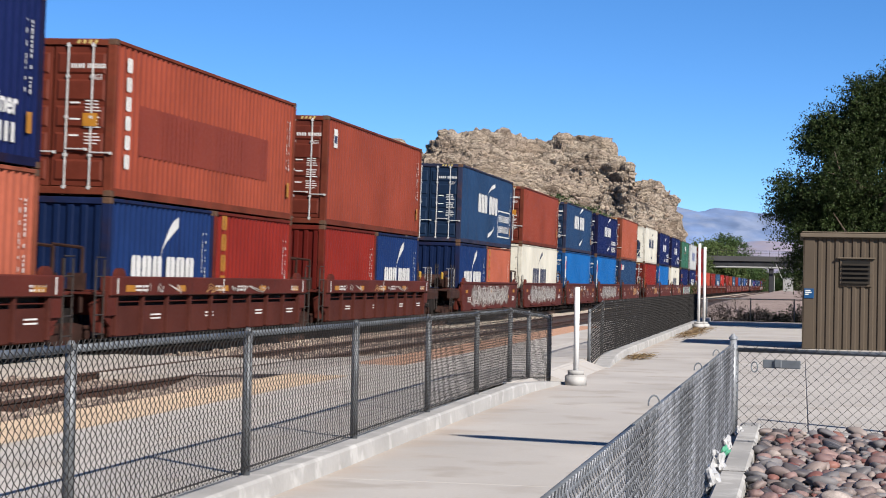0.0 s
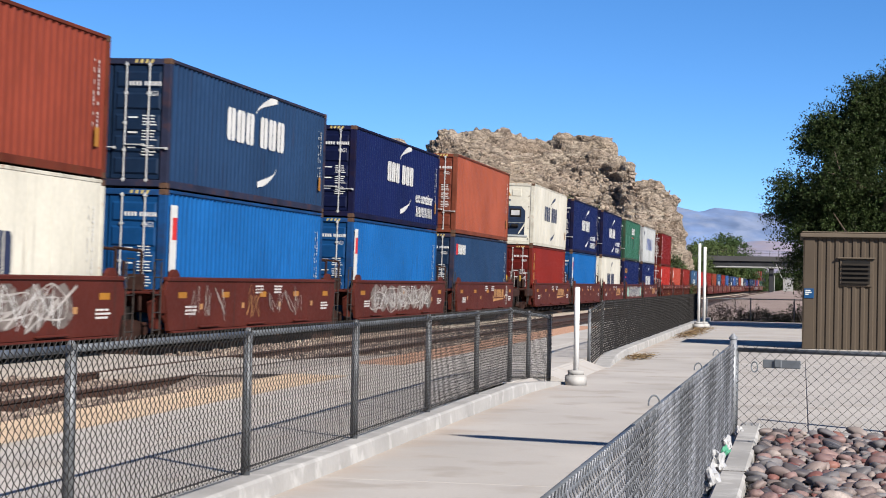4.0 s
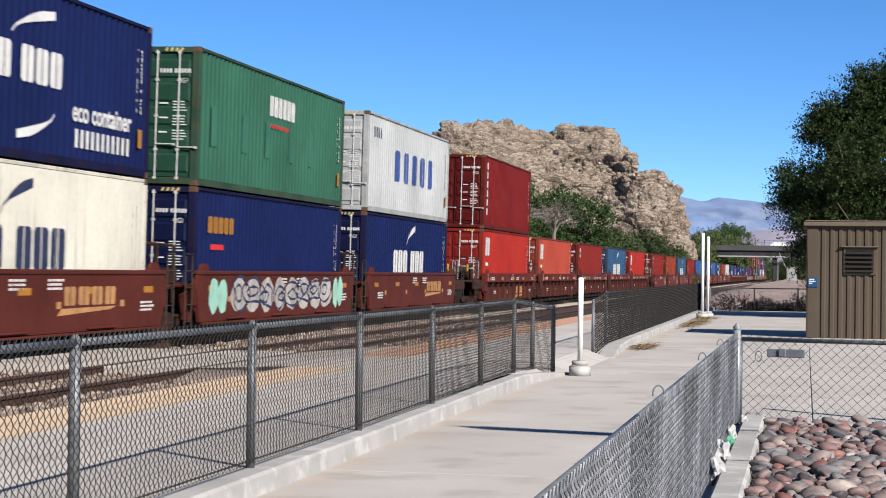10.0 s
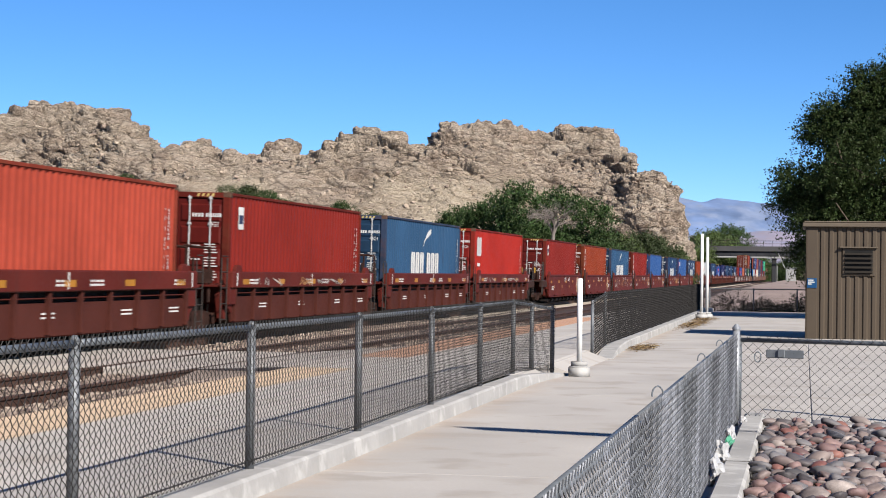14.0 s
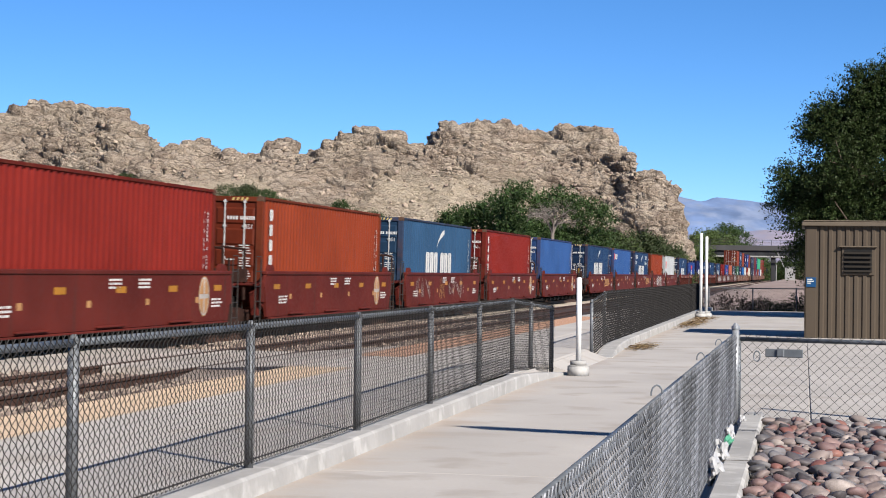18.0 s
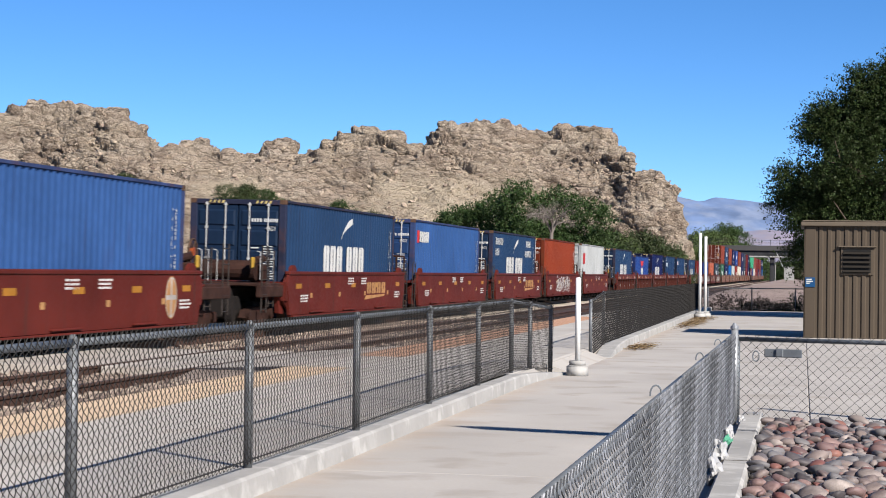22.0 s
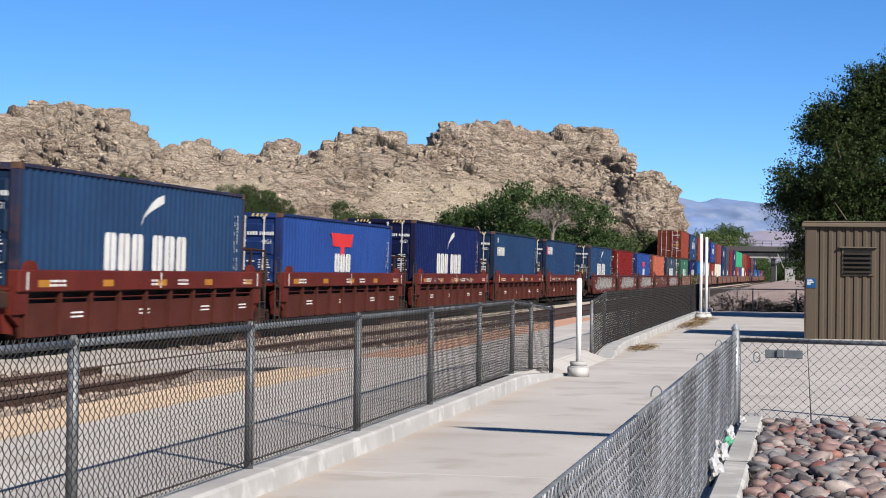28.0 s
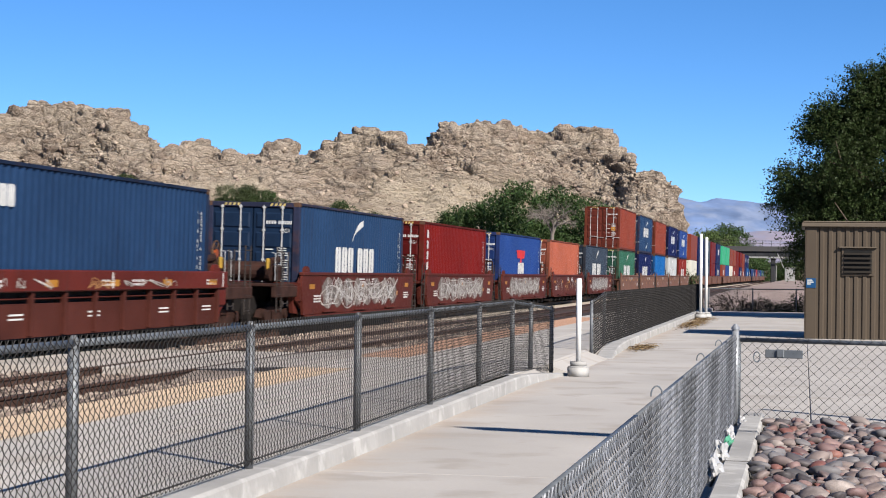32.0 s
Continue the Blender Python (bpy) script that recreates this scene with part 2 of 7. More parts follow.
M_SHED_TRIM = material("taupe_trim_flashing", (0.0872, 0.0691, 0.0504), 0.6, vary=0.1, coarse=0.8)
M_SIGN = material("blue_sign_enamel", (0.00775, 0.0452, 0.116), 0.4, vary=0.1)
M_SAND = material("desert_sand", (0.271, 0.213, 0.162), 0.95, vary=0.25, coarse=0.05, fine=3, bump=0.3, bump_scale=8, second=(0.233, 0.187, 0.142))
M_ROCK = material("weathered_granite", (0.284, 0.226, 0.178), 0.92, vary=0.3, coarse=0.3, fine=1.6, bump=0.8, bump_scale=1.6, island=0.3, second=(0.207, 0.158, 0.123))


def rock_face(name):
    """Jointed granite: blocks of several tones, parted by cracks, at two sizes."""
    m = bpy.data.materials.new(name)
    m.use_nodes = True
    n, l = m.node_tree.nodes, m.node_tree.links
    bsdf = n["Principled BSDF"]
    bsdf.inputs["Roughness"].default_value = 0.95
    bsdf.inputs["Specular IOR Level"].default_value = 0.2
    coords = n.new("ShaderNodeTexCoord")
    warp = n.new("ShaderNodeTexNoise")
    warp.inputs["Scale"].default_value = 0.22
    warp.inputs["Detail"].default_value = 5
    l.new(coords.outputs["Object"], warp.inputs["Vector"])
    shift = n.new("ShaderNodeVectorMath")
    shift.operation = "MULTIPLY_ADD"
    shift.inputs[1].default_value = (4.0, 4.0, 3.0)
    l.new(warp.outputs["Color"], shift.inputs[0])
    l.new(coords.outputs["Object"], shift.inputs[2])
    squash = n.new("ShaderNodeMapping")
    squash.inputs["Scale"].default_value = (0.8, 1.0, 2.8)
    squash.inputs["Rotation"].default_value = (0.0, 0.12, 0.0)
    l.new(shift.outputs["Vector"], squash.inputs["Vector"])

    def ramp(src, a, b, lo, hi):
        r = n.new("ShaderNodeMapRange")
        r.inputs["From Min"].default_value, r.inputs["From Max"].default_value = a, b
        r.inputs["To Min"].default_value, r.inputs["To Max"].default_value = lo, hi
        l.new(src, r.inputs["Value"])
        return r.outputs["Result"]

    def mix(fac, a, b, blend="MIX"):
        x = n.new("ShaderNodeMix")
        x.data_type, x.blend_type = "RGBA", blend
        if isinstance(fac, float):
            x.inputs[0].default_value = fac
        else:
            l.new(fac, x.inputs[0])
        for sock, v in zip([i for i in x.inputs if i.type == "RGBA"], (a, b)):
            if isinstance(v, tuple):
                sock.default_value = (*v, 1.0)
            else:
                l.new(v, sock)
        return [o for o in x.outputs if o.type == "RGBA"][0]

    heights, joint_shade = [], []
    col = (0.45, 0.366, 0.283)
    for scale, depth in ((0.14, 1.0), (0.5, 0.8), (1.7, 0.5)):       # tone and relief block by block
        cell = n.new("ShaderNodeTexVoronoi")
        cell.inputs["Scale"].default_value = scale
        l.new(squash.outputs["Vector"], cell.inputs["Vector"])
        edge = n.new("ShaderNodeTexVoronoi")
        edge.feature = "DISTANCE_TO_EDGE"
        edge.inputs["Scale"].default_value = scale
        l.new(squash.outputs["Vector"], edge.inputs["Vector"])
        sep = n.new("ShaderNodeSeparateColor")
        l.new(cell.outputs["Color"], sep.inputs["Color"])
        col = mix(ramp(sep.outputs[0], 0.45, 1.0, 0.0, 0.6 * depth), col, (0.24, 0.175, 0.13))
        col = mix(ramp(sep.outputs[1], 0.5, 1.0, 0.0, 0.6 * depth), col, (0.53, 0.45, 0.36))
        both = n.new("ShaderNodeMath")
        both.operation = "MULTIPLY_ADD"
        l.new(ramp(edge.outputs["Distance"], 0.0, 0.10, 0.0, 1.0), both.inputs[0])
        both.inputs[1].default_value = 0.5 * depth
        l.new(ramp(sep.outputs[2], 0, 1, 0, 0.9 * depth), both.inputs[2])
        heights.append(both.outputs[0])
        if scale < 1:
            joint_shade.append(ramp(edge.outputs["Distance"], 0.0, 0.05, 0.65 * depth, 0.0))
    for j in joint_shade:                                                  # crevice shade painted as dark lines between the blocks
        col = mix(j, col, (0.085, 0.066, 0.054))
    grit = n.new("ShaderNodeTexNoise")
    grit.inputs["Scale"].default_value = 3.2
    grit.inputs["Detail"].default_value = 8
    grit.inputs["Roughness"].default_value = 0.7
    l.new(squash.outputs["Vector"], grit.inputs["Vector"])
    heights.append(ramp(grit.outputs["Fac"], 0.25, 0.75, 0.0, 0.7))
    varnish = n.new("ShaderNodeTexNoise")            # patches of dark desert varnish
    varnish.inputs["Scale"].default_value = 0.16
    varnish.inputs["Detail"].default_value = 7
    varnish.inputs["Roughness"].default_value = 0.65
    l.new(coords.outputs["Object"], varnish.inputs["Vector"])
    col = mix(ramp(varnish.outputs["Fac"], 0.54, 0.64, 0.0, 0.62), col, (0.17, 0.125, 0.096))
    col = mix(ramp(grit.outputs["Fac"], 0.56, 0.7, 0.0, 0.3), col, (0.15, 0.115, 0.09))
    big = n.new("ShaderNodeTexNoise")
    big.inputs["Scale"].default_value = 0.06
    l.new(coords.outputs["Object"], big.inputs["Vector"])
    col = mix(ramp(big.outputs["Fac"], 0.45, 0.65, 0.0, 0.35), col, (0.349, 0.291, 0.22))
    axes = n.new("ShaderNodeSeparateXYZ")            # a band of sandy scree on the middle slope
    l.new(coords.outputs["Object"], axes.inputs[0])
    scree = ramp(axes.outputs["Z"], 17.0, 14.0, 0.0, 1.0)
    for src, a, b in ((axes.outputs["X"], -42, -32), (axes.outputs["X"], 12, 2), (big.outputs["Fac"], 0.36, 0.5)):
        times = n.new("ShaderNodeMath")
        times.operation = "MULTIPLY"
        l.new(scree, times.inputs[0])
        l.new(ramp(src, a, b, 0.0, 1.0), times.inputs[1])
        scree = times.outputs[0]
    col = mix(ramp(scree, 0.0, 1.0, 0.0, 0.75), col, (0.50, 0.42, 0.315))
    l.new(col, bsdf.inputs["Base Color"])
    total = heights[0]
    for h in heights[1:]:
        add = n.new("ShaderNodeMath")
        l.new(total, add.inputs[0])
        l.new(h, add.inputs[1])
        total = add.outputs[0]
    bump = n.new("ShaderNodeBump")
    bump.inputs["Strength"].default_value = 1.0
    bump.inputs["Distance"].default_value = 0.55
    l.new(total, bump.inputs["Height"])
    l.new(bump.outputs["Normal"], bsdf.inputs["Normal"])
    return m


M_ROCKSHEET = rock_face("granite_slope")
def foliage(name, color, **kw):
    """Leaves that let a little light through."""
    m = material(name, color, bump=0.0, **kw)
    n, l = m.node_tree.nodes, m.node_tree.links
    bsdf, out = n["Principled BSDF"], n["Material Output"]
    thin = n.new("ShaderNodeBsdfTranslucent")
    l.new(bsdf.inputs["Base Color"].links[0].from_socket, thin.inputs["Color"])
    both = n.new("ShaderNodeMixShader")
    both.inputs[0].default_value = 0.22
    l.new(bsdf.outputs[0], both.inputs[1])
    l.new(thin.outputs[0], both.inputs[2])
    l.new(both.outputs[0], out.inputs["Surface"])
    return m


M_LEAF = foliage("elm_leaves", (0.026, 0.039, 0.012), rough=0.55, vary=0.3, coarse=0.5, fine=6, island=0.5, spec=0.12)
M_BUSH = foliage("dusty_scrub_leaves", (0.043, 0.058, 0.022), rough=0.6, vary=0.3, coarse=0.4, fine=5, island=0.4)
M_BUSH_GREEN = foliage("olive_scrub_leaves", (0.036, 0.062, 0.018), rough=0.6, vary=0.35, coarse=0.4, fine=5, island=0.45)
M_BUSH_LIGHT = foliage("light_green_scrub_leaves", (0.065, 0.092, 0.027), rough=0.6, vary=0.35, coarse=0.4, fine=5, island=0.4)
M_DRY = material("dry_twigs", (0.075, 0.058, 0.043), 0.8, vary=0.3, coarse=2, bump=0.0, island=0.3)
M_GREYWOOD = material("bleached_dead_wood", (0.145, 0.125, 0.11), 0.9, vary=0.3, coarse=1, bump=0.0)
M_BARK = material("bark", (0.11, 0.085, 0.065), 0.9, vary=0.3, coarse=3, bump=0.5, bump_scale=20)
# the blue haze of distance is put into these two base colours
M_RANGE = material("haze_tinted_range", (0.105, 0.155, 0.27), 1.0, vary=0.28, coarse=0.006, fine=0.03, bump=0.0, second=(0.145, 0.185, 0.275))
M_SLOPE = material("haze_tinted_slope", (0.22, 0.20, 0.245), 1.0, vary=0.16, coarse=0.008, fine=0.04, bump=0.0, second=(0.185, 0.185, 0.25))
M_BRIDGE = material("bridge_concrete", (0.05, 0.049, 0.05), 0.85, vary=0.15, coarse=0.3)
M_BAG = material("plastic_bag", (0.31, 0.31, 0.31), 0.35, vary=0.1, coarse=4, bump=0.3, bump_scale=15)
M_GREENBAG = material("green_wrapper", (0.0646, 0.226, 0.142), 0.4, vary=0.1, coarse=4)


# ---- mesh building ----
class Geo:
    """A mesh in the making: boxes, tubes and sheets in one list."""

    def __init__(self):
        self.v, self.f = [], []

    def add(self, verts, faces):
        k = len(self.v)
        self.v += [tuple(p) for p in verts]
        self.f += [tuple(i + k for i in q) for q in faces]
        return self

    def box(self, x0, x1, y0, y1, z0, z1):
        x0, x1, y0, y1, z0, z1 = min(x0, x1), max(x0, x1), min(y0, y1), max(y0, y1), min(z0, z1), max(z0, z1)
        return self.add([(x, y, z) for z in (z0, z1) for y in (y0, y1) for x in (x0, x1)],
                        [(0, 2, 3, 1), (4, 5, 7, 6), (0, 1, 5, 4), (1, 3, 7, 5), (3, 2, 6, 7), (2, 0, 4, 6)])

    def cbox(self, x0, x1, y0, y1, z0, z1, c=0.01):
        """A box with chamfered edges."""
        lo, hi = (min(x0, x1), min(y0, y1), min(z0, z1)), (max(x0, x1), max(y0, y1), max(z0, z1))
        c = min(c, *((b - a) * 0.45 for a, b in zip(lo, hi)))
        idx, verts = {}, []
        for sx in (0, 1):
            for sy in (0, 1):
                for sz in (0, 1):
                    s = (sx, sy, sz)
                    for ax in range(3):
                        idx[s, ax] = len(verts)
                        verts.append(tuple((hi[i] if s[i] else lo[i]) + (0 if i == ax else (-c if s[i] else c)) for i in range(3)))
        faces = []
        for ax in range(3):
            a, b = (ax + 1) % 3, (ax + 2) % 3
            for side in (0, 1):
                ring = []
                for va, vb in ((0, 0), (1, 0), (1, 1), (0, 1)):
                    s = [0, 0, 0]
                    s[ax], s[a], s[b] = side, va, vb
                    ring.append(idx[tuple(s), ax])
                faces.append(tuple(ring if side else ring[::-1]))
        for ax in range(3):
            a, b = (ax + 1) % 3, (ax + 2) % 3
            for va in (0, 1):
                for vb in (0, 1):
                    s0, s1 = [0, 0, 0], [0, 0, 0]
                    s0[a] = s1[a] = va
                    s0[b] = s1[b] = vb
                    s1[ax] = 1
                    q = (idx[tuple(s0), a], idx[tuple(s1), a], idx[tuple(s1), b], idx[tuple(s0), b])
                    faces.append(q if va != vb else q[::-1])
        for sx in (0, 1):
            for sy in (0, 1):
                for sz in (0, 1):
                    t = tuple(idx[(sx, sy, sz), ax] for ax in range(3))
                    faces.append(t if (sx + sy + sz) % 2 else t[::-1])
        return self.add(verts, faces)

    def tube(self, p, q, r, n=8, r2=None, caps=True):
        p, q = Vector(p), Vector(q)
        d = (q - p).normalized()
        a = d.orthogonal().normalized()
        b = d.cross(a)
        r2 = r if r2 is None else r2
        ring = [(a * math.cos(2 * math.pi * i / n) + b * math.sin(2 * math.pi * i / n)) for i in range(n)]
        faces = [(i, (i + 1) % n, n + (i + 1) % n, n + i) for i in range(n)]
        if caps:
            faces += [tuple(range(n))[::-1], tuple(range(n, 2 * n))]
        return self.add([p + c * r for c in ring] + [q + c * r2 for c in ring], faces)

    def prism(self, poly, x0, x1):
        """A polygon in y, z drawn out along x."""
        n = len(poly)
        return self.add([(x0, y, z) for y, z in poly] + [(x1, y, z) for y, z in poly],
                        [tuple(range(n))[::-1], tuple(range(n, 2 * n))] + [(i, (i + 1) % n, n + (i + 1) % n, n + i) for i in range(n)])

    def mesh(self, name, mat=None, smooth=False):
        me = bpy.data.meshes.new(name)
        me.from_pydata(self.v, [], self.f)
        me.validate()
        if smooth:
            me.polygons.foreach_set("use_smooth", [True] * len(me.polygons))
        if mat:
            me.materials.append(mat)
        me.update()
        return me


def part(name, geo, mat, parent, label="", smooth=False, at=None):
    """One mesh under a thing or a part. geo may be a Geo or a ready mesh that alike parts share."""
    me = geo if isinstance(geo, bpy.types.Mesh) else geo.mesh(name, mat, smooth)
    ob = new(name, me)
    ob.parent = parent
    if at is not None:
        ob.matrix_basis = at
    return tagged(ob, label)


def thing(name, label, category, m=None, group="", kind=""):
    """An empty at a thing's base, which carries its parts."""
    ob = new(name)
    ob.empty_display_size = 0.2
    if m is not None:
        ob.matrix_basis = m
    return tagged(ob, label, category, group, kind)


def solid(name, geo, mat, label, category, kind="", group="", smooth=False, m=None):
    """A thing or a piece of the setting that is one mesh."""
    ob = new(name, geo if isinstance(geo, bpy.types.Mesh) else geo.mesh(name, mat, smooth))
    if m is not None:
        ob.matrix_basis = m
    return tagged(ob, label, category, group, kind)


# ---- plan: x to the right of the track's direction, y along it, z up; the walkway is at z = 0 ----
RAIL_TOP = -0.03
TRAIN_X = -13.66          # centre of the track that the train runs on
NEAR_X = -9.67            # centre of the empty track beside the platform
EDGE_X = -6.80            # platform edge
PLAT = 0.14               # the platform's height, level with the kerb
KERB_X = -3.58            # fence line on the kerb

# ---- ground ----
def sheet(x0, x1, y0, y1, nx, ny, height):
    g = Geo()
    xs, ys = np.linspace(x0, x1, nx + 1), np.linspace(y0, y1, ny + 1)
    g.v = [(x, y, height(x, y)) for y in ys for x in xs]
    g.f = [(j * (nx + 1) + i, j * (nx + 1) + i + 1, (j + 1) * (nx + 1) + i + 1, (j + 1) * (nx + 1) + i) for j in range(ny) for i in range(nx)]
    return g


ground_geo = Geo()
for x0, x1, y0, y1 in ((-4000, 4000, -600, 4900),):
    ground_geo.add([(x0, y0, -0.4), (x1, y0, -0.4), (x1, y1, -0.4), (x0, y1, -0.4)], [(0, 1, 2, 3)])
solid("ground", ground_geo, M_SAND, "pale brown desert sand reaching the horizon", "ground", "structure")

# track bed: stone ballast under both tracks, darker between the rails of the near one
bed = sheet(-22.0, EDGE_X + 0.02, -20, 420, 36, 400,
            lambda x, y: -0.2 - 0.13 * max(0, abs(x + 11.6) - 6.5) / 3 + 0.03 * noise.noise((x * 1.3, y * 1.1, 0)))
solid("track_bed", bed, M_BALLAST, "pale grey-brown stone ballast under two tracks", "ballast", "structure")
edge_bed = sheet(NEAR_X + 0.85, EDGE_X - 0.08, -20, 300, 6, 300, lambda x, y: -0.165 + 0.05 * noise.noise((x * 3.0, y * 2.7, 3)))
solid("track_bed_edge", edge_bed, M_BALLAST_DARK, "dark ballast between platform edge and rail", "ballast", "structure")
dark_bed = sheet(NEAR_X - 1.0, NEAR_X + 0.84, 32.4, 260, 8, 240, lambda x, y: -0.155 + 0.04 * noise.noise((x * 2.0, y * 1.7, 3)))
solid("track_bed_stained", dark_bed, M_BALLAST_DARK, "dark ballast between the rails of the empty track", "ballast", "structure")
stone_rnd = np.random.RandomState(77)            # loose stones beside and between the rails
sv, sf = [], []
cube = np.array([(x, y, z) for z in (-1, 1) for y in (-1, 1) for x in (-1, 1)], float)
cube_f = np.array([(0, 2, 3, 1), (4, 5, 7, 6), (0, 1, 5, 4), (1, 3, 7, 5), (3, 2, 6, 7), (2, 0, 4, 6)])
for xa, xb, ya, yb, count in ((-8.8, -6.9, 14, 26, 3000), (-10.3, -9.0, 16, 26, 1500), (-12.6, -10.6, 16, 26, 1800), (-12.4, -6.95, 32.5, 60, 5200)):
    for k in range(count):
        q = cube * stone_rnd.uniform(0.012, 0.035, 3) * stone_rnd.uniform(0.75, 1.2, (8, 3))
        a = stone_rnd.uniform(0, 6.28)
        q = np.stack([q[:, 0] * math.cos(a) - q[:, 1] * math.sin(a), q[:, 0] * math.sin(a) + q[:, 1] * math.cos(a), q[:, 2] + q[:, 0] * stone_rnd.uniform(-.6, .6)], -1)
        x, y = stone_rnd.uniform(xa, xb), stone_rnd.uniform(ya, yb)
        sf.append(cube_f + len(sv) * 8)
        sv.append(q + (x, y, -0.165 + 0.02 * stone_rnd.rand()))
stones = bpy.data.meshes.new("ballast_stones")
stones.from_pydata(np.concatenate(sv).tolist(), [], np.concatenate(sf).tolist())
stones.materials.append(M_STONES)
solid("ballast_stones", stones, None, "loose brown and grey stones along the rails", "stones", "stuff")

# concrete crossing over both tracks, between the two fences
cross = thing("pedestrian_crossing", "worn concrete panels of a foot crossing over the tracks", "crossing", kind="structure")
near_a, near_b = NEAR_X + 0.7535, NEAR_X - 0.7535
far_a, far_b = TRAIN_X + 0.7535, TRAIN_X - 0.7535
for xa, xb in ((near_b + 0.09, near_a - 0.09), (far_a + 0.09, near_b - 0.06), (far_b + 0.09, far_a - 0.09)):
    for k in range(3):
        part("concrete_panel", Geo().cbox(xa, xb, 26.2 + k * 2.04, 28.22 + k * 2.04, -0.3, -0.035, 0.012), M_CROSSING, cross)
flare = [(EDGE_X - 0.02, 24.4, PLAT - 0.01), (EDGE_X - 0.02, 32.3, PLAT - 0.01), (near_a + 0.06, 32.3, -0.033), (near_a + 0.06, 26.2, -0.033)]
part("apron", Geo().add(flare + [(x, y, -0.35) for x, y, z in flare], [(0, 1, 2, 3)[::-1], (4, 5, 6, 7), (0, 4, 5, 1), (1, 5, 6, 2), (2, 6, 7, 3), (3, 7, 4, 0)]), M_CROSSING, cross, "sloping concrete apron down to the rails")
fillet = [(EDGE_X - 0.03, 23.2, -0.2), (EDGE_X - 0.03, 24.38, 0.06), (near_a + 0.07, 26.18, -0.05), (near_a + 0.07, 24.4, -0.2)]
solid("gravel_fillet", Geo().add(fillet, [(0, 3, 2, 1)]), M_BALLAST, "pale gravel heaped against the crossing's edge", "gravel", "structure")


def rail_geo(length):
    g = Geo()
    prof = [(-0.07, 0), (0.07, 0), (0.07, 0.012), (0.012, 0.035), (0.012, 0.125), (0.036, 0.14), (0.036, 0.165), (0.028, 0.172), (-0.028, 0.172),
            (-0.036, 0.165), (-0.036, 0.14), (-0.012, 0.125), (-0.012, 0.035), (-0.07, 0.012)]
    n = len(prof)
    g.add([(x, 0, z) for x, z in prof] + [(x, length, z) for x, z in prof],
          [tuple(range(n)), tuple(range(n, 2 * n))[::-1]] + [(i, n + i, n + (i + 1) % n, (i + 1) % n) for i in range(n)])
    return g


rail_mesh = rail_geo(1000).mesh("rail", M_RAIL)
for cx in (NEAR_X, TRAIN_X):
    for side in (-0.7535, 0.7535):
        solid("rail", rail_mesh, None, "rusty brown steel rail on timber ties", "rail", "structure", "rails", m=pose(cx + side, -30, RAIL_TOP - 0.172))

# ---- platform and walkway ----
slab = Geo()
slab.box(KERB_X - 0.05, 14, -14, 76, -0.42, -0.012)
slab_ob = solid("pavement", slab, M_CONCRETE, "pale worn concrete walkway slab", "pavement", "structure")
plat = Geo().box(EDGE_X, KERB_X - 0.051, -14, 76, -0.42, PLAT - 0.012)
plat_ob = solid("platform", plat, M_CONCRETE, "raised concrete station platform beside the track", "platform", "structure")
panel_rows = [-14 + 9.0 * i for i in range(11)]
for (xa, xb, z, own) in ((EDGE_X + 0.855, -4.93, PLAT, plat_ob), (-4.92, KERB_X - 0.10, PLAT, plat_ob), (KERB_X + 0.12, 0.08, 0.0, slab_ob), (0.09, 4.5, 0.0, slab_ob), (4.51, 9.5, 0.0, slab_ob)):
    for ya, yb in zip(panel_rows, panel_rows[1:]):
        g = Geo().cbox(xa, xb - 0.006, ya, min(yb, 76) - 0.006, z - 0.06, z, 0.004)
        part("concrete_panel", g, M_WALK if xa == KERB_X + 0.12 else M_CONCRETE, own)
# the crossing between the fences slopes down from the platform to the walkway
ramp = Geo().add([(KERB_X - 0.12, 26.6, PLAT + 0.004), (KERB_X - 0.12, 31.55, PLAT + 0.004), (-3.28, 31.55, 0.004), (-3.28, 26.6, 0.004), (KERB_X - 0.12, 26.6, -0.1), (KERB_X - 0.12, 31.55, -0.1), (-3.28, 31.55, -0.1), (-3.28, 26.6, -0.1)],
                 [(0, 3, 2, 1), (4, 5, 6, 7), (0, 1, 5, 4), (1, 2, 6, 5), (2, 3, 7, 6), (3, 0, 4, 7)])
solid("crossing_ramp", ramp, M_CONCRETE, "gentle concrete ramp between walkway and platform", "ramp", "structure")
tact_mesh = None
for i in range(58):
    y = 2 + i * 0.92
    if tact_mesh is None:
        g = Geo().cbox(0, 0.85, 0, 0.905, -0.06, 0.004, 0.006)
        for a in range(9):
            for b in range(9):
                x, yy = 0.05 + a * 0.094, 0.06 + b * 0.098
                g.add([(x - .02, yy - .02, .004), (x + .02, yy - .02, .004), (x + .02, yy + .02, .004), (x - .02, yy + .02, .004),
                       (x - .012, yy - .012, .010), (x + .012, yy - .012, .010), (x + .012, yy + .012, .010), (x - .012, yy + .012, .010)],
                      [(4, 5, 6, 7), (0, 1, 5, 4), (1, 2, 6, 5), (2, 3, 7, 6), (3, 0, 4, 7)])
        tact_mesh = g.mesh("tactile_tile", M_TACTILE)
    if 23.6 < y < 27:
        continue
    if y > 27 and i % 100 and tact_mesh.materials[0] is M_TACTILE:
        tact_mesh = tact_mesh.copy()
        tact_mesh.materials[0] = M_TACTILE_RED
    part("tactile_tile", tact_mesh, None, plat_ob, "faded yellow tactile tile along the platform edge" if i == 0 else "", at=pose(EDGE_X, y, PLAT))


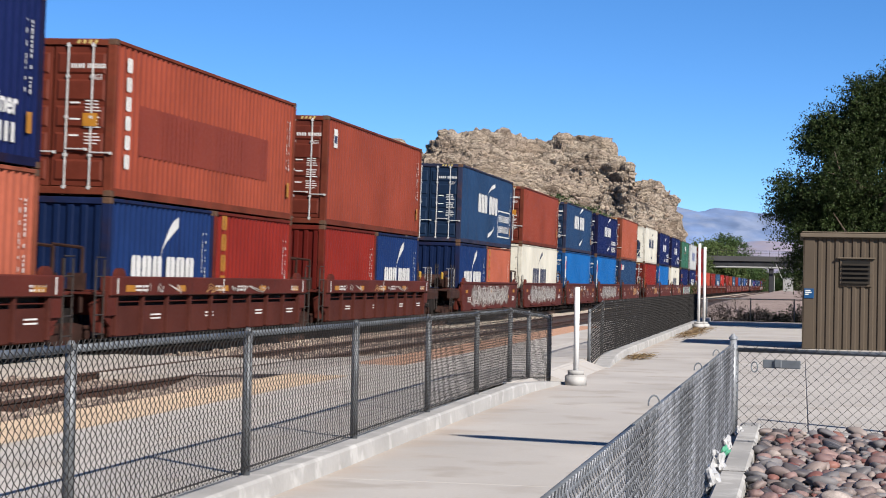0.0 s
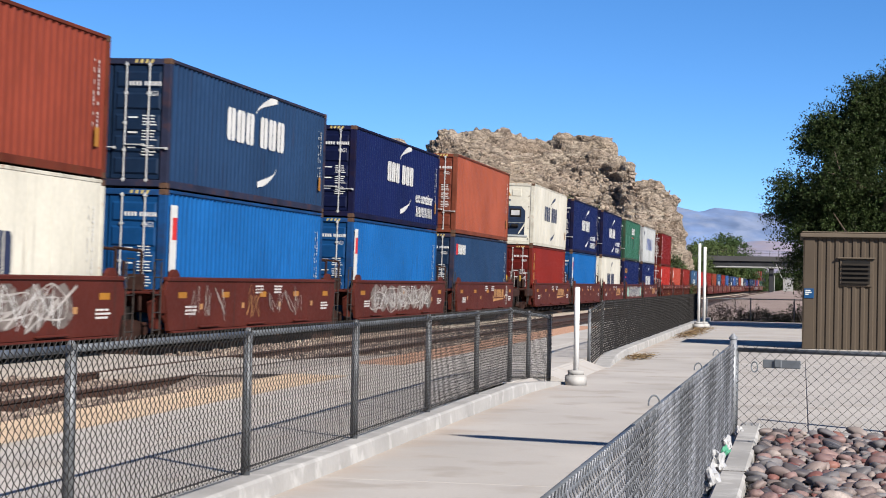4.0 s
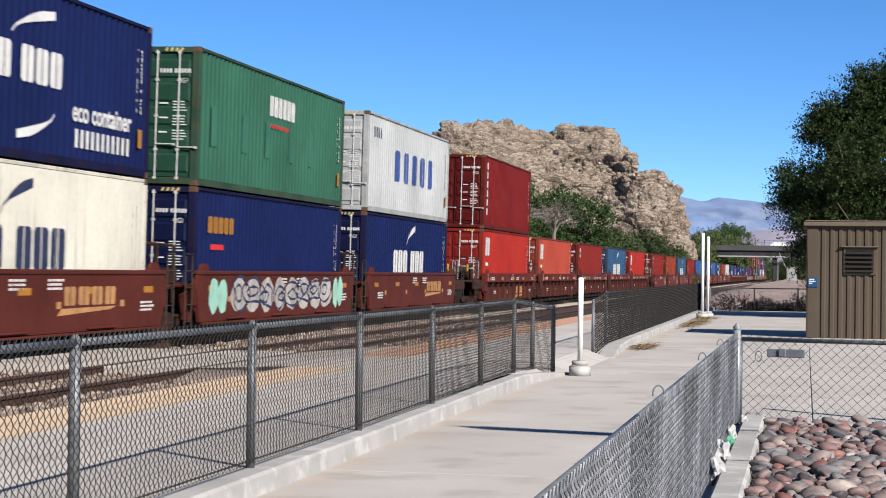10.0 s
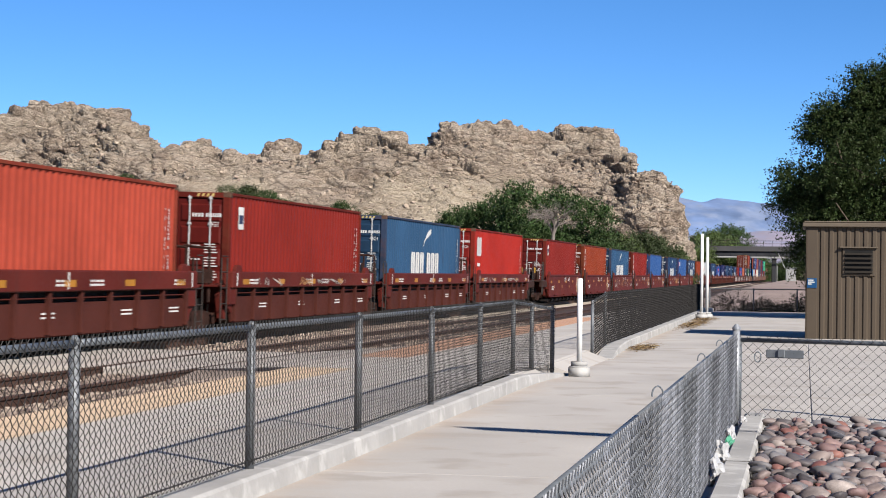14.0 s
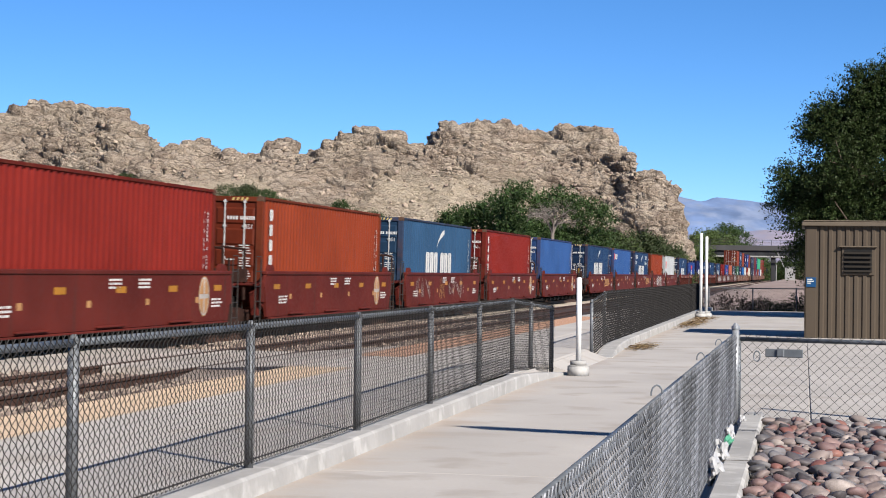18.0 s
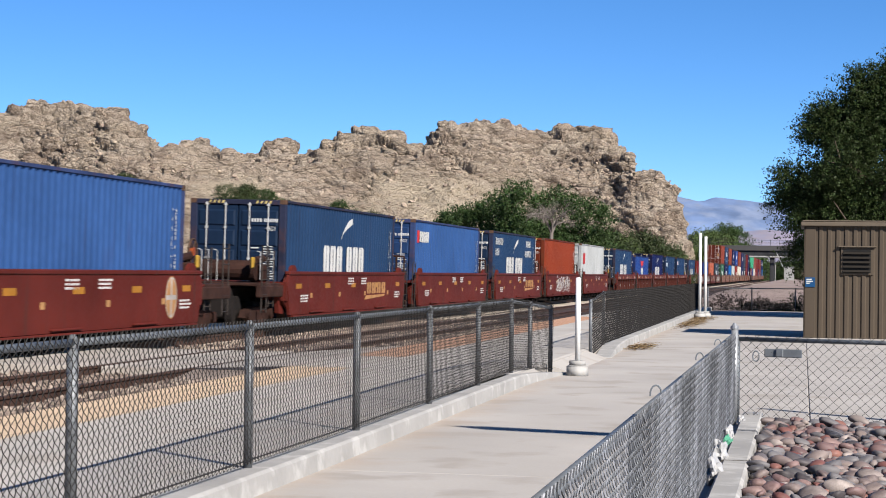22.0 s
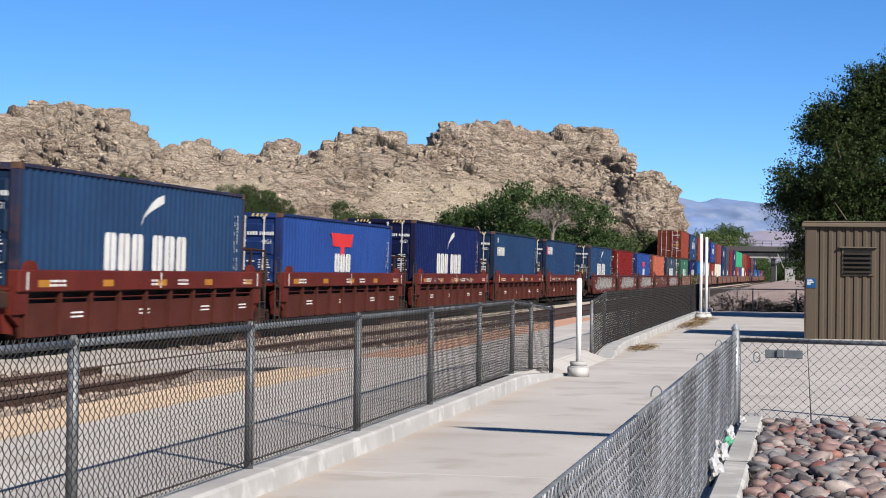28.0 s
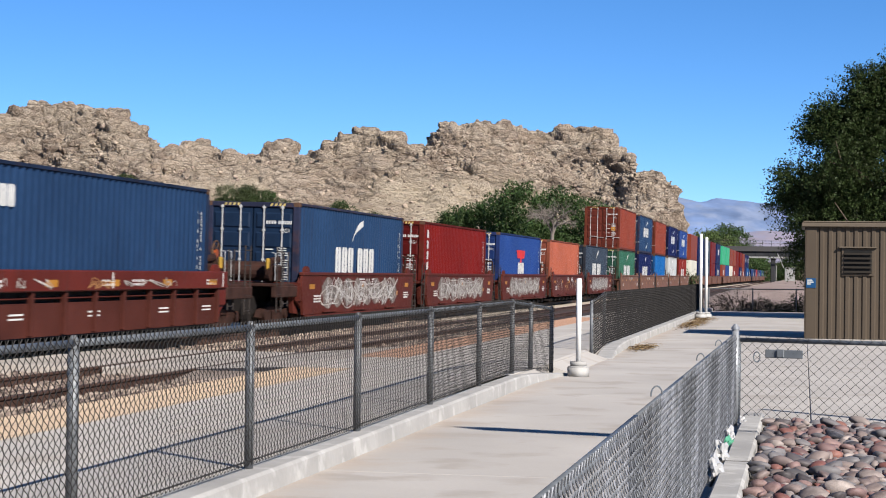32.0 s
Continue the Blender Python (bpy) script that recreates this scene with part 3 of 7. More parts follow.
# ---- kerbs ----
def kerb_run(points, width, height, name="kerb", label="pale concrete kerb with flaking paint", ramp=0, fade=0):
    """A kerb along a line of points, with rounded top edges."""
    g = Geo()
    prof = [(-width / 2, -0.05), (-width / 2, height - 0.02), (-width / 2 + 0.02, height), (width / 2 - 0.02, height), (width / 2, height - 0.02), (width / 2 + 0.015, -0.05)]
    n = len(prof)
    rings = []
    for i, p in enumerate(points):
        a = Vector(points[max(0, i - 1)])
        b = Vector(points[min(len(points) - 1, i + 1)])
        d = (b - a).normalized()
        side = Vector((d.y, -d.x))
        k = min(1.0, (i + 0.3) / ramp) if ramp else 1.0
        k = min(k, (len(points) - i - 0.8) / fade) if fade else k
        rings.append([(p[0] + side.x * u, p[1] + side.y * u, w * k if w > 0 else w) for u, w in prof])
    g.v = [q for r in rings for q in r]
    for i in range(len(rings) - 1):
        g.f += [(i * n + k, i * n + k + 1, (i + 1) * n + k + 1, (i + 1) * n + k) for k in range(n - 1)]
    g.f += [tuple(range(n)), tuple(range((len(rings) - 1) * n, len(rings) * n))[::-1]]
    return solid(name, g, M_KERB, label, "kerb", "structure")


line_a = [(KERB_X + 0.03 - 0.011 * max(0, y - 14), y) for y in np.linspace(-8, 22.6, 32)] + [(-3.64, 23.4), (-3.60, 24.2), (-3.55, 24.9), (-3.50, 25.6), (-3.44, 26.2), (-3.38, 26.6)]
kerb_run(line_a, 0.26, 0.14, fade=5)
line_b = [(-3.36, 31.6), (-3.40, 32.4), (-3.46, 33.4), (-3.5, 34.4), (-3.52, 35.6)] + [(-3.53 - 0.008 * (y - 33), y) for y in np.linspace(37, 74, 22)]
kerb_run(line_b, 0.30, 0.15, ramp=4)


# ---- chain-link fences ----
def link_mesh(name, length, height, mat, mesh=0.036, r=0.0032, twist=True):
    """Zigzag wires that hook into one another, along +y, from z = 0."""
    rows = max(2, int(round(height / (mesh * 1.75))))
    step = height / rows
    half = mesh * 0.5
    wires = max(1, int(length / mesh))
    verts, faces = [], []
    for w in range(wires):
        y0 = (w + 0.5) * length / wires
        for lean in (0,):
            pts = []
            for k in range(rows * 2 + 1):
                s = 1 if (k + w) % 2 else -1
                pts.append((0.004 * (1 if k % 2 else -1), y0 + s * half, k * step / 2))
            if twist:
                pts.append((0.0, y0 + half * 0.3, height + 0.03))
            k0 = len(verts)
            for px, py, pz in pts:
                verts += [(px + r, py, pz), (px - r * 0.5, py + r * 0.87, pz), (px - r * 0.5, py - r * 0.87, pz)]
            for k in range(len(pts) - 1):
                a = k0 + 3 * k
                for i in range(3):
                    faces.append((a + i, a + (i + 1) % 3, a + 3 + (i + 1) % 3, a + 3 + i))
    me = bpy.data.meshes.new(name)
    me.from_pydata(verts, [], faces)
    me.materials.append(mat)
    me.update()
    return me


def chain_fence(posts, height, base, mat_post, mat_wire, label, post_r=0.03, rail_r=0.021, rail_mat=None, cell=0.036, wire_r=0.0028, mesh_side=0.035, short=0.0):
    """Posts, a top rail from post to post and a panel of wire mesh in each bay."""
    f = thing("chain_link_fence", label, "fence", pose(posts[0][0], posts[0][1], base))
    ox, oy = posts[0][:2]
    top = height - short
    pm = Geo().tube((0, 0, 0), (0, 0, top - 0.02), post_r, 12)
    pm.tube((0, 0, top - 0.02), (0, 0, top + 0.012), post_r * 1.1, 12, post_r * 0.4)
    pm = pm.mesh("post", mat_post, True)
    cache = {}
    for i, (x, y, *drop) in enumerate(posts):
        dz = drop[0] if drop else 0.0
        part("post", pm, None, f, at=pose(x - ox, y - oy, min(0, dz)))
        if i + 1 < len(posts):
            x2, y2, *drop2 = posts[i + 1]
            d = math.hypot(x2 - x, y2 - y)
            ang = math.degrees(math.atan2(-(x2 - x), y2 - y))
            tip = math.degrees(math.atan2((drop2[0] if drop2 else 0.0) - dz, d))
            key = round(d, 2)
            if key not in cache:
                rail = Geo().tube((0, 0, height - 0.03), (0, d, height - 0.03), rail_r, 10)
                tension = Geo().tube((0, 0, 0.06), (0, d, 0.06), 0.006, 5)
                cache[key] = (rail.mesh("top_rail", rail_mat or mat_post, True), link_mesh("wire_mesh", d, height - 0.045, mat_wire, cell, wire_r),
                              tension.mesh("tension_wire", mat_wire))
            r, w, tw = cache[key]
            at = pose(x - ox, y - oy, dz, tip, 0, ang)
            part("top_rail", r, None, f, at=at)
            part("wire_mesh", w, None, f, at=at @ pose(mesh_side, 0, 0.03))
            part("tension_wire", tw, None, f, at=at @ pose(mesh_side, 0, 0))
    return f


chain_fence([(KERB_X, y) for y in (2.6, 5.65, 8.7, 11.7, 14.7)] + [(-3.62, 17.9), (-3.67, 20.98), (-3.72, 23.75), (-3.68, 25.15, -0.06), (-3.57, 26.45, -0.13)], 0.96, 0.14,
            M_POST, M_DARKWIRE, "galvanised chain-link fence on a concrete kerb beside the platform", rail_mat=M_GALV)
chain_fence([(-3.60, 31.85, -0.13)] + [(-3.58 - 0.008 * (y - 33), y) for y in (33.8, 36.6, 39.6, 42.6, 45.6, 48.6, 51.6, 54.6, 57.6, 60.6, 63.6, 66.6, 69.6, 72.6)], 0.98, 0.14,
            M_POST, M_DARKWIRE, "dark weathered chain-link fence curving along the far kerb", cell=0.05, wire_r=0.0045)
chain_fence([(-0.67, y) for y in (1.6, 4.6, 7.6, 10.6, 13.6, 16.6, 18.1)], 0.88, 0.0, M_GALV, M_WIRE,
            "galvanised chain-link fence between walkway and rock bed", rail_r=0.024, mesh_side=0.035, short=0.04)
chain_fence([(-0.62, 18.15), (2.4, 17.35), (4.9, 16.6)], 0.86, 0.0, M_GALV, M_DARKWIRE,
            "galvanised chain-link return fence behind the rock bed", rail_r=0.022, cell=0.05, wire_r=0.0033)
corner_post = thing("fence_post", "tall galvanised corner post with a domed cap", "post", pose(-0.645, 18.13, 0))
part("post", Geo().tube((0, 0, 0), (0, 0, 0.93), 0.036, 14), M_GALV_PALE, corner_post, smooth=True)
part("cap", Geo().tube((0, 0, 0.93), (0, 0, 0.955), 0.043, 14, 0.040).tube((0, 0, 0.955), (0, 0, 0.985), 0.034, 14, 0.012), M_GALV_PALE, corner_post, "domed cap")
far_posts = [(-3.9, 78.0), (-2.1, 78.6), (-0.3, 79.2), (1.5, 79.8), (4.5, 80.5), (7.5, 81)]
chain_fence(far_posts, 0.95, -0.02, M_GALV, M_DARKWIRE, "low dark chain-link fence closing the walkway's far end", cell=0.06, wire_r=0.0045)


# ---- poles, shed ----
def bollard_pole(x, y, h, r, base_r, base_h, label):
    p = thing("marker_pole", label, "pole", pose(x, y, 0))
    part("pole", Geo().tube((0, 0, base_h), (0, 0, h), r, 16).tube((0, 0, h), (0, 0, h + 0.01), r, 16, r * 0.6), M_WHITE, p, smooth=True)
    g = Geo()
    g.tube((0, 0, 0), (0, 0, base_h * 0.62), base_r, 20).tube((0, 0, base_h * 0.62), (0, 0, base_h * 0.7), base_r, 20, base_r * 0.82)
    part("footing", g, M_KERB, p, "round concrete footing", smooth=True)
    part("collar", Geo().tube((0, 0, base_h * 0.7), (0, 0, base_h), base_r * 0.75, 20), M_KERB, p, smooth=True)


bollard_pole(-3.12, 26.0, 1.38, 0.038, 0.155, 0.21, "white painted steel pole on a round concrete footing")
bollard_pole(-3.42, 63.0, 2.85, 0.05, 0.2, 0.2, "tall white pole standing in a pair at the kerb")
bollard_pole(-3.27, 63.6, 2.75, 0.05, 0.2, 0.2, "tall white pole standing in a pair at the kerb")


# louvre colour set far darker than the cladding, with the slats' shade in it
cached_louvre = material("shaded_louvre_paint", (0.0142, 0.0116, 0.00904), 0.6, vary=0.15)


def shed(x, y):
    s = thing("utility_shed", "taupe ribbed metal utility shed with a louvred vent", "shed", pose(x, y, 0))
    w, d, h = 3.9, 2.9, 2.62
    part("wall_core", Geo().box(0.03, w - 0.03, 0.03, d, 0, h), M_SHED, s)
    rib = Geo().prism([(0, 0), (0.03, -0.03), (0.10, -0.03), (0.13, 0)], 0, h)
    # ribs run upright on the front and the side
    rib.v = [(a[1], a[2], a[0]) for a in rib.v]
    rm = rib.mesh("cladding_rib", M_SHED)
    corner = Geo().cbox(0.0, 0.26, -0.012, 0.03, 0, h, 0.01).cbox(-0.012, 0.03, -0.012, 0.26, 0, h, 0.01)
    part("corner_flashing", corner, M_SHED, s)
    for i in range(18):
        xx = 0.31 + i * 0.197
        part("cladding_rib", rm, None, s, at=pose(xx, 0.03, 0))
    for i in range(14):
        part("cladding_rib", rm, None, s, at=pose(0.03, 0.42 + i * 0.165, 0, 0, 0, -90))
    part("roof", Geo().cbox(-0.09, w + 0.09, -0.1, d + 0.1, h, h + 0.1, 0.015).cbox(-0.06, w + 0.06, -0.07, d + 0.07, h + 0.1, h + 0.14, 0.02), M_SHED_TRIM, s)
    v = part("vent", Geo().cbox(0.83, 1.58, -0.025, 0.03, 1.48, 2.13, 0.01), M_SHED, s, "louvred steel vent")
    part("vent_hood", Geo().cbox(0.77, 1.64, -0.09, 0.03, 2.13, 2.165, 0.008), M_SHED_TRIM, v)
    # black box on the vent's face paints the shade between the louvres
    part("vent_recess", Geo().box(0.89, 1.52, -0.031, -0.02, 1.54, 2.08), M_BLACK, v)
    slat = Geo().prism([(-0.085, 0.0), (-0.078, 0.0), (-0.036, 0.045), (-0.043, 0.045)], 0.89, 1.52).mesh("louvre", cached_louvre)
    for i in range(5):
        part("louvre", slat, None, v, at=pose(0, 0, 1.555 + i * 0.105))
    sg = part("sign", Geo().cbox(0.02, 0.25, -0.03, -0.013, 1.19, 1.42, 0.005), M_SIGN, s, "small blue enamel notice")
    for i, (a, b) in enumerate(((0.05, 0.17), (0.05, 0.20), (0.05, 0.13))):
        part("lettering_bar", Geo().box(a, b, -0.034, -0.029, 1.36 - i * 0.045, 1.385 - i * 0.045), M_MARK, sg)
    return s


shed(0.03, 44.1)


# ---- hardware and litter at the near fence ----
for y in (8.8, 12.6, 15.3):
    g = Geo()
    ring = [Vector((-0.68 + 0.026 * math.cos(a), y + 0.012 * math.cos(a), 0.88 + 0.042 * math.sin(a))) for a in np.linspace(-0.2, math.pi + 0.2, 9)]
    for a, b in zip(ring, ring[1:]):
        g.tube(a, b, 0.0045, 6)
    solid("wire_tie", g, M_GALV, "bent galvanised wire tie standing over the fence rail", "wire tie", group="wire ties on the fence")
latch = thing("gate_latch", "grey steel latch plate hooked on the wire fence", "latch", pose(-0.40, 18.08, 0.70, 0, 0, -14.8))
part("plate", Geo().cbox(0.05, 0.42, -0.03, -0.015, -0.035, 0.045, 0.006), M_GALV, latch)
part("keeper", Geo().cbox(0.17, 0.24, -0.05, -0.03, -0.03, 0.05, 0.006), M_GALV, latch)
g = Geo()
loop = [Vector((-0.03 + 0.032 * math.cos(a), -0.03, -0.03 + 0.05 * math.sin(a))) for a in np.linspace(0, 2 * math.pi, 13)]
for a, b in zip(loop, loop[1:]):
    g.tube(a, b, 0.007, 6)
part("chain_loop", g, M_GALV, latch, "loop of chain")


def crumpled(seed, r, mat, x, y, z, label, stretch=(1, 1, 1)):
    bm = bmesh.new()
    bmesh.ops.create_icosphere(bm, subdivisions=3, radius=r)
    for v in bm.verts:
        n = noise.noise(v.co * (9 / r * 0.2) + Vector((seed, 0, 0))) + 0.5 * noise.noise(v.co * (22 / r * 0.2) + Vector((0, seed, 0)))
        v.co *= 1 + 0.55 * n
        v.co = Vector((v.co.x * stretch[0], v.co.y * stretch[1], v.co.z * stretch[2]))
    me = bpy.data.meshes.new("plastic_bag")
    bm.to_mesh(me)
    bm.free()
    me.materials.append(mat)
    solid("plastic_bag", me, None, label, "litter", group="litter along the fence", m=pose(x, y, z))


crumpled(1, 0.11, M_BAG, -0.60, 12.9, 0.10, "crumpled white plastic bag caught at the fence foot", (0.6, 1.3, 0.9))
crumpled(2, 0.10, M_BAG, -0.60, 13.9, 0.11, "crumpled white plastic bag caught at the fence foot", (0.6, 1.5, 1.1))
crumpled(3, 0.07, M_BAG, -0.60, 15.6, 0.10, "torn white plastic wrapper against the fence", (0.7, 1.4, 1.3))
crumpled(4, 0.06, M_GREENBAG, -0.59, 15.2, 0.06, "green and white drink wrapper against the fence", (0.7, 1.4, 1.2))
crumpled(5, 0.05, M_BAG, -0.55, 17.4, 0.08, "torn white plastic wrapper against the fence", (0.8, 1.4, 1.2))

# sand washed along the kerb, and leaf litter by the far kerb
M_LITTER = material("dry_leaf_litter", (0.194, 0.129, 0.0646), 0.9, vary=0.4, coarse=5, fine=40, bump=0.3, island=0.4)


rl = np.random.RandomState(6)
lv, lf = [], []
for cx, cy, rx, ry, n in ((-3.12, 36.6, 0.22, 1.6, 500), (-3.2, 55.5, 0.28, 5.5, 1300), (-3.3, 61.5, 0.35, 3.0, 700)):
    for _ in range(n):
        x, y = cx + rl.normal() * rx * 0.6, cy + rl.normal() * ry * 0.5
        if x < -3.40 - 0.008 * (y - 33):
            continue
        a, s, z = rl.uniform(0, 6.28), rl.uniform(0.03, 0.07), rl.uniform(0.004, 0.03)
        c, d = math.cos(a) * s, math.sin(a) * s
        k = len(lv)
        lv += [(x - c, y - d, z), (x + d * 0.5, y - c * 0.5, z + 0.006), (x + c, y + d, z + 0.004), (x - d * 0.5, y + c * 0.5, z)]
        lf.append((k, k + 1, k + 2, k + 3))
leaves = bpy.data.meshes.new("leaf_litter")
leaves.from_pydata(lv, [], lf)
leaves.materials.append(M_LITTER)
solid("leaf_litter", leaves, None, "dry brown leaves drifted against the far kerb", "leaves", "stuff")

# ---- the train ----
WIDE = 2.438
TALL = {"high": 2.896, "low": 2.591}
LONG = {40: 12.192, 20: 6.058}
MESHES = {}


def cached(key, make):
    if key not in MESHES:
        MESHES[key] = make()
    return MESHES[key]


def corrugated(g, L, h, x, out, pitch=0.278, deep=0.036):
    """A side wall folded in and out along y at the lateral place x; out is +1 or -1."""
    n = int((L - 0.36) / pitch)
    y = -L / 2 + 0.18
    pitch = (L - 0.36) / n
    prof = []
    for i in range(n):
        prof += [(y, 0.0), (y + pitch * 0.26, 0.0), (y + pitch * 0.5, -deep), (y + pitch * 0.76, -deep)]
        y += pitch
    prof.append((y, 0.0))
    z0, z1 = 0.16, h - 0.06
    k = len(g.v)
    for (yy, dx) in prof:
        g.v += [(x + out * dx, yy, z0), (x + out * dx, yy, z1)]
    for i in range(len(prof) - 1):
        a = k + 2 * i
        q = (a, a + 2, a + 3, a + 1)
        g.f.append(q if out > 0 else q[::-1])


def wall_mesh(L, h, paint):
    """The folded side wall that looks to +x."""
    g = Geo()
    corrugated(g, L, h, WIDE / 2 - 0.02, 1)
    return g.mesh("side_wall", PAINT[paint])


def roof_mesh(L, h, paint):
    g = Geo()
    hx, n = WIDE / 2, int(L / 0.3)
    for i in range(n * 2 + 2):
        yy = -L / 2 + 0.1 + (i // 2 + (0.45 if i % 2 else 0)) * (L - 0.2) / (n + 0.5)
        zz = h - (0.03 if i % 4 in (1, 2) else 0.012)
        g.v += [(-hx + 0.05, yy, zz), (hx - 0.05, yy, zz)]
        if i:
            g.f.append((2 * i - 2, 2 * i - 1, 2 * i + 1, 2 * i))
    return g.mesh("roof", PAINT[paint])


def shell(c, size, tall, paint, reefer):
    """Walls, roof and floor of a container inside a frame of darker, rust-marked posts and rails."""
    L, h, hx = LONG[size], TALL[tall], WIDE / 2
    if reefer:
        part("body", cached(("box", size, tall, paint), lambda: Geo().cbox(-hx + 0.012, hx - 0.012, -L / 2 + 0.10, L / 2 - 0.03, 0.14, h - 0.012, 0.02).mesh("body", PAINT[paint])), None, c)
        jm = cached(("panel_joint", tall), lambda: Geo().box(hx - 0.012, hx - 0.007, 0, 0.03, 0.2, h - 0.1).mesh("panel_joint", PAINT[paint]))
        for i in range(11):
            part("panel_joint", jm, None, c, at=pose(0, -L / 2 + 1.0 + i * (L - 1.4) / 11, 0))
    else:
        wm = cached(("wall", size, tall, paint), lambda: wall_mesh(L, h, paint))
        part("side_wall", wm, None, c)
        part("side_wall", wm, None, c, at=pose(0, 0, 0, 0, 0, 180))
        part("front_wall", cached(("front", size, tall, paint), lambda: Geo().box(-hx + 0.02, hx - 0.02, L / 2 - 0.06, L / 2 - 0.03, 0.14, h - 0.06).mesh("front_wall", PAINT[paint])), None, c)
        part("roof", cached(("roof", size, tall, paint), lambda: roof_mesh(L, h, paint)), None, c)
        part("floor", cached(("floor", size, paint), lambda: Geo().box(-hx + 0.03, hx - 0.03, -L / 2 + 0.08, L / 2 - 0.06, 0.12, 0.16).mesh("floor", PAINT[paint])), None, c)
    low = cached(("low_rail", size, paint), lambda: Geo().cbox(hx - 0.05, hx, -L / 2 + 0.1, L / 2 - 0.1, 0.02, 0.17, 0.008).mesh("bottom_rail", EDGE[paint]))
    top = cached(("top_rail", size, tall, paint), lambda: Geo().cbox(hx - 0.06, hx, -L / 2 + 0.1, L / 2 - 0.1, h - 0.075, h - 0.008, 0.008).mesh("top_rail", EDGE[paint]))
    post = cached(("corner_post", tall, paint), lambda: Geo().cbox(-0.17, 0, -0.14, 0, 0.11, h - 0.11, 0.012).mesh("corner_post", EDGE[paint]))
    for turn in (0, 180):
        part("bottom_rail", low, None, c, at=pose(0, 0, 0, 0, 0, turn))
        part("top_rail", top, None, c, at=pose(0, 0, 0, 0, 0, turn))
    for sx in (-1, 1):
        for sy in (-1, 1):
            part("corner_post", post, None, c, at=pose(hx if sx > 0 else -hx + 0.17, sy * L / 2 + (0.14 if sy < 0 else 0), 0))
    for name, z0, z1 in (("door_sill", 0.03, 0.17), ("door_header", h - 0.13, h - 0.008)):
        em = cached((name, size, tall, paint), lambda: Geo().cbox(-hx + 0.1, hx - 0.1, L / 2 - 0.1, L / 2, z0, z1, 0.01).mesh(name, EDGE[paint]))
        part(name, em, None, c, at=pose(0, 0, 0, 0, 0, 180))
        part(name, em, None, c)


def far_body(size, tall, paint):
    return Geo().cbox(-WIDE / 2, WIDE / 2, -LONG[size] / 2, LONG[size] / 2, 0.02, TALL[tall], 0.02).mesh("body", PAINT[paint])


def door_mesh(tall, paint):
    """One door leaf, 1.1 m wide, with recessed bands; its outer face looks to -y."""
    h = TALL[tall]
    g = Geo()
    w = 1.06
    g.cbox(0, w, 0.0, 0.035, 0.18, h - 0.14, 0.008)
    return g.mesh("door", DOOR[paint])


def door_panel_mesh(tall, paint):
    """One of the five pressed fields of a door leaf."""
    w, step = 1.06, (TALL[tall] - 0.44) / 5
    g = Geo().add([(0.06, 0, 0.03), (w - 0.06, 0, 0.03), (w - 0.06, 0, step - 0.06), (0.06, 0, step - 0.06),
                   (0.10, -0.028, 0.07), (w - 0.10, -0.028, 0.07), (w - 0.10, -0.028, step - 0.10), (0.10, -0.028, step - 0.10)],
                  [(4, 5, 6, 7), (0, 1, 5, 4), (1, 2, 6, 5), (2, 3, 7, 6), (3, 0, 4, 7)])
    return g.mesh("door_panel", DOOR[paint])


def rod_mesh(tall):
    h = TALL[tall]
    g = Geo().tube((0, 0, 0.12), (0, 0, h - 0.08), 0.017, 8)
    for z in (0.16, 0.75, h * 0.5, h - 0.7, h - 0.13):
        g.box(-0.034, 0.034, -0.02, 0.03, z - 0.025, z + 0.025)
    return g.mesh("lock_bar", M_ROD, False)


def handle_mesh():
    g = Geo().tube((0, 0, 0), (0.42, -0.02, 0), 0.014, 6)
    g.box(0.38, 0.43, -0.03, 0.02, -0.03, 0.02)
    return g.mesh("door_handle", M_ROD)


def casting_mesh():
    g = Geo().cbox(-0.085, 0.085, -0.09, 0.09, -0.06, 0.06, 0.012)
    return g.mesh("corner_casting", M_RUST)


def plate(y0, y1, z0, z1, x, mat, name="marking", skew=0.0):
    """A flat painted shape on the side that looks to +x."""
    g = Geo().add([(x, y0, z0), (x, y1, z0), (x, y1 + skew, z1), (x, y0 + skew, z1)], [(0, 1, 2, 3)])
    return g.mesh(name, mat)


def glyph_row(g, y, z, n, w, h, x, gap=0.22, stroke=0.24, seed=0):
    """A row of plain painted shapes, as tall and wide as the lettering; small rows are plain upright bars."""
    if w < 0.24:
        for i in range(n):
            a = y + i * w * (1 + gap)
            g.add([(x, a, z), (x, a + w * 0.62, z), (x, a + w * 0.62, z + h), (x, a, z + h)], [(0, 1, 2, 3)])
        return g
    c = min(w, h) * 0.12
    for i in range(n):                             # two plain bars with cut corners to a character
        for k in (0, 1):
            a = y + i * w * (1 + gap) + k * w * 0.53
            b = a + w * 0.45
            p, q = (c, 0) if k == 0 else (0, c)
            g.add([(x, a + p, z), (x, b - q, z), (x, b, z + q), (x, b, z + h - q), (x, b - q, z + h), (x, a + p, z + h), (x, a, z + h - p), (x, a, z + p)], [(0, 1, 2, 3, 4, 5, 6, 7)])
    return g


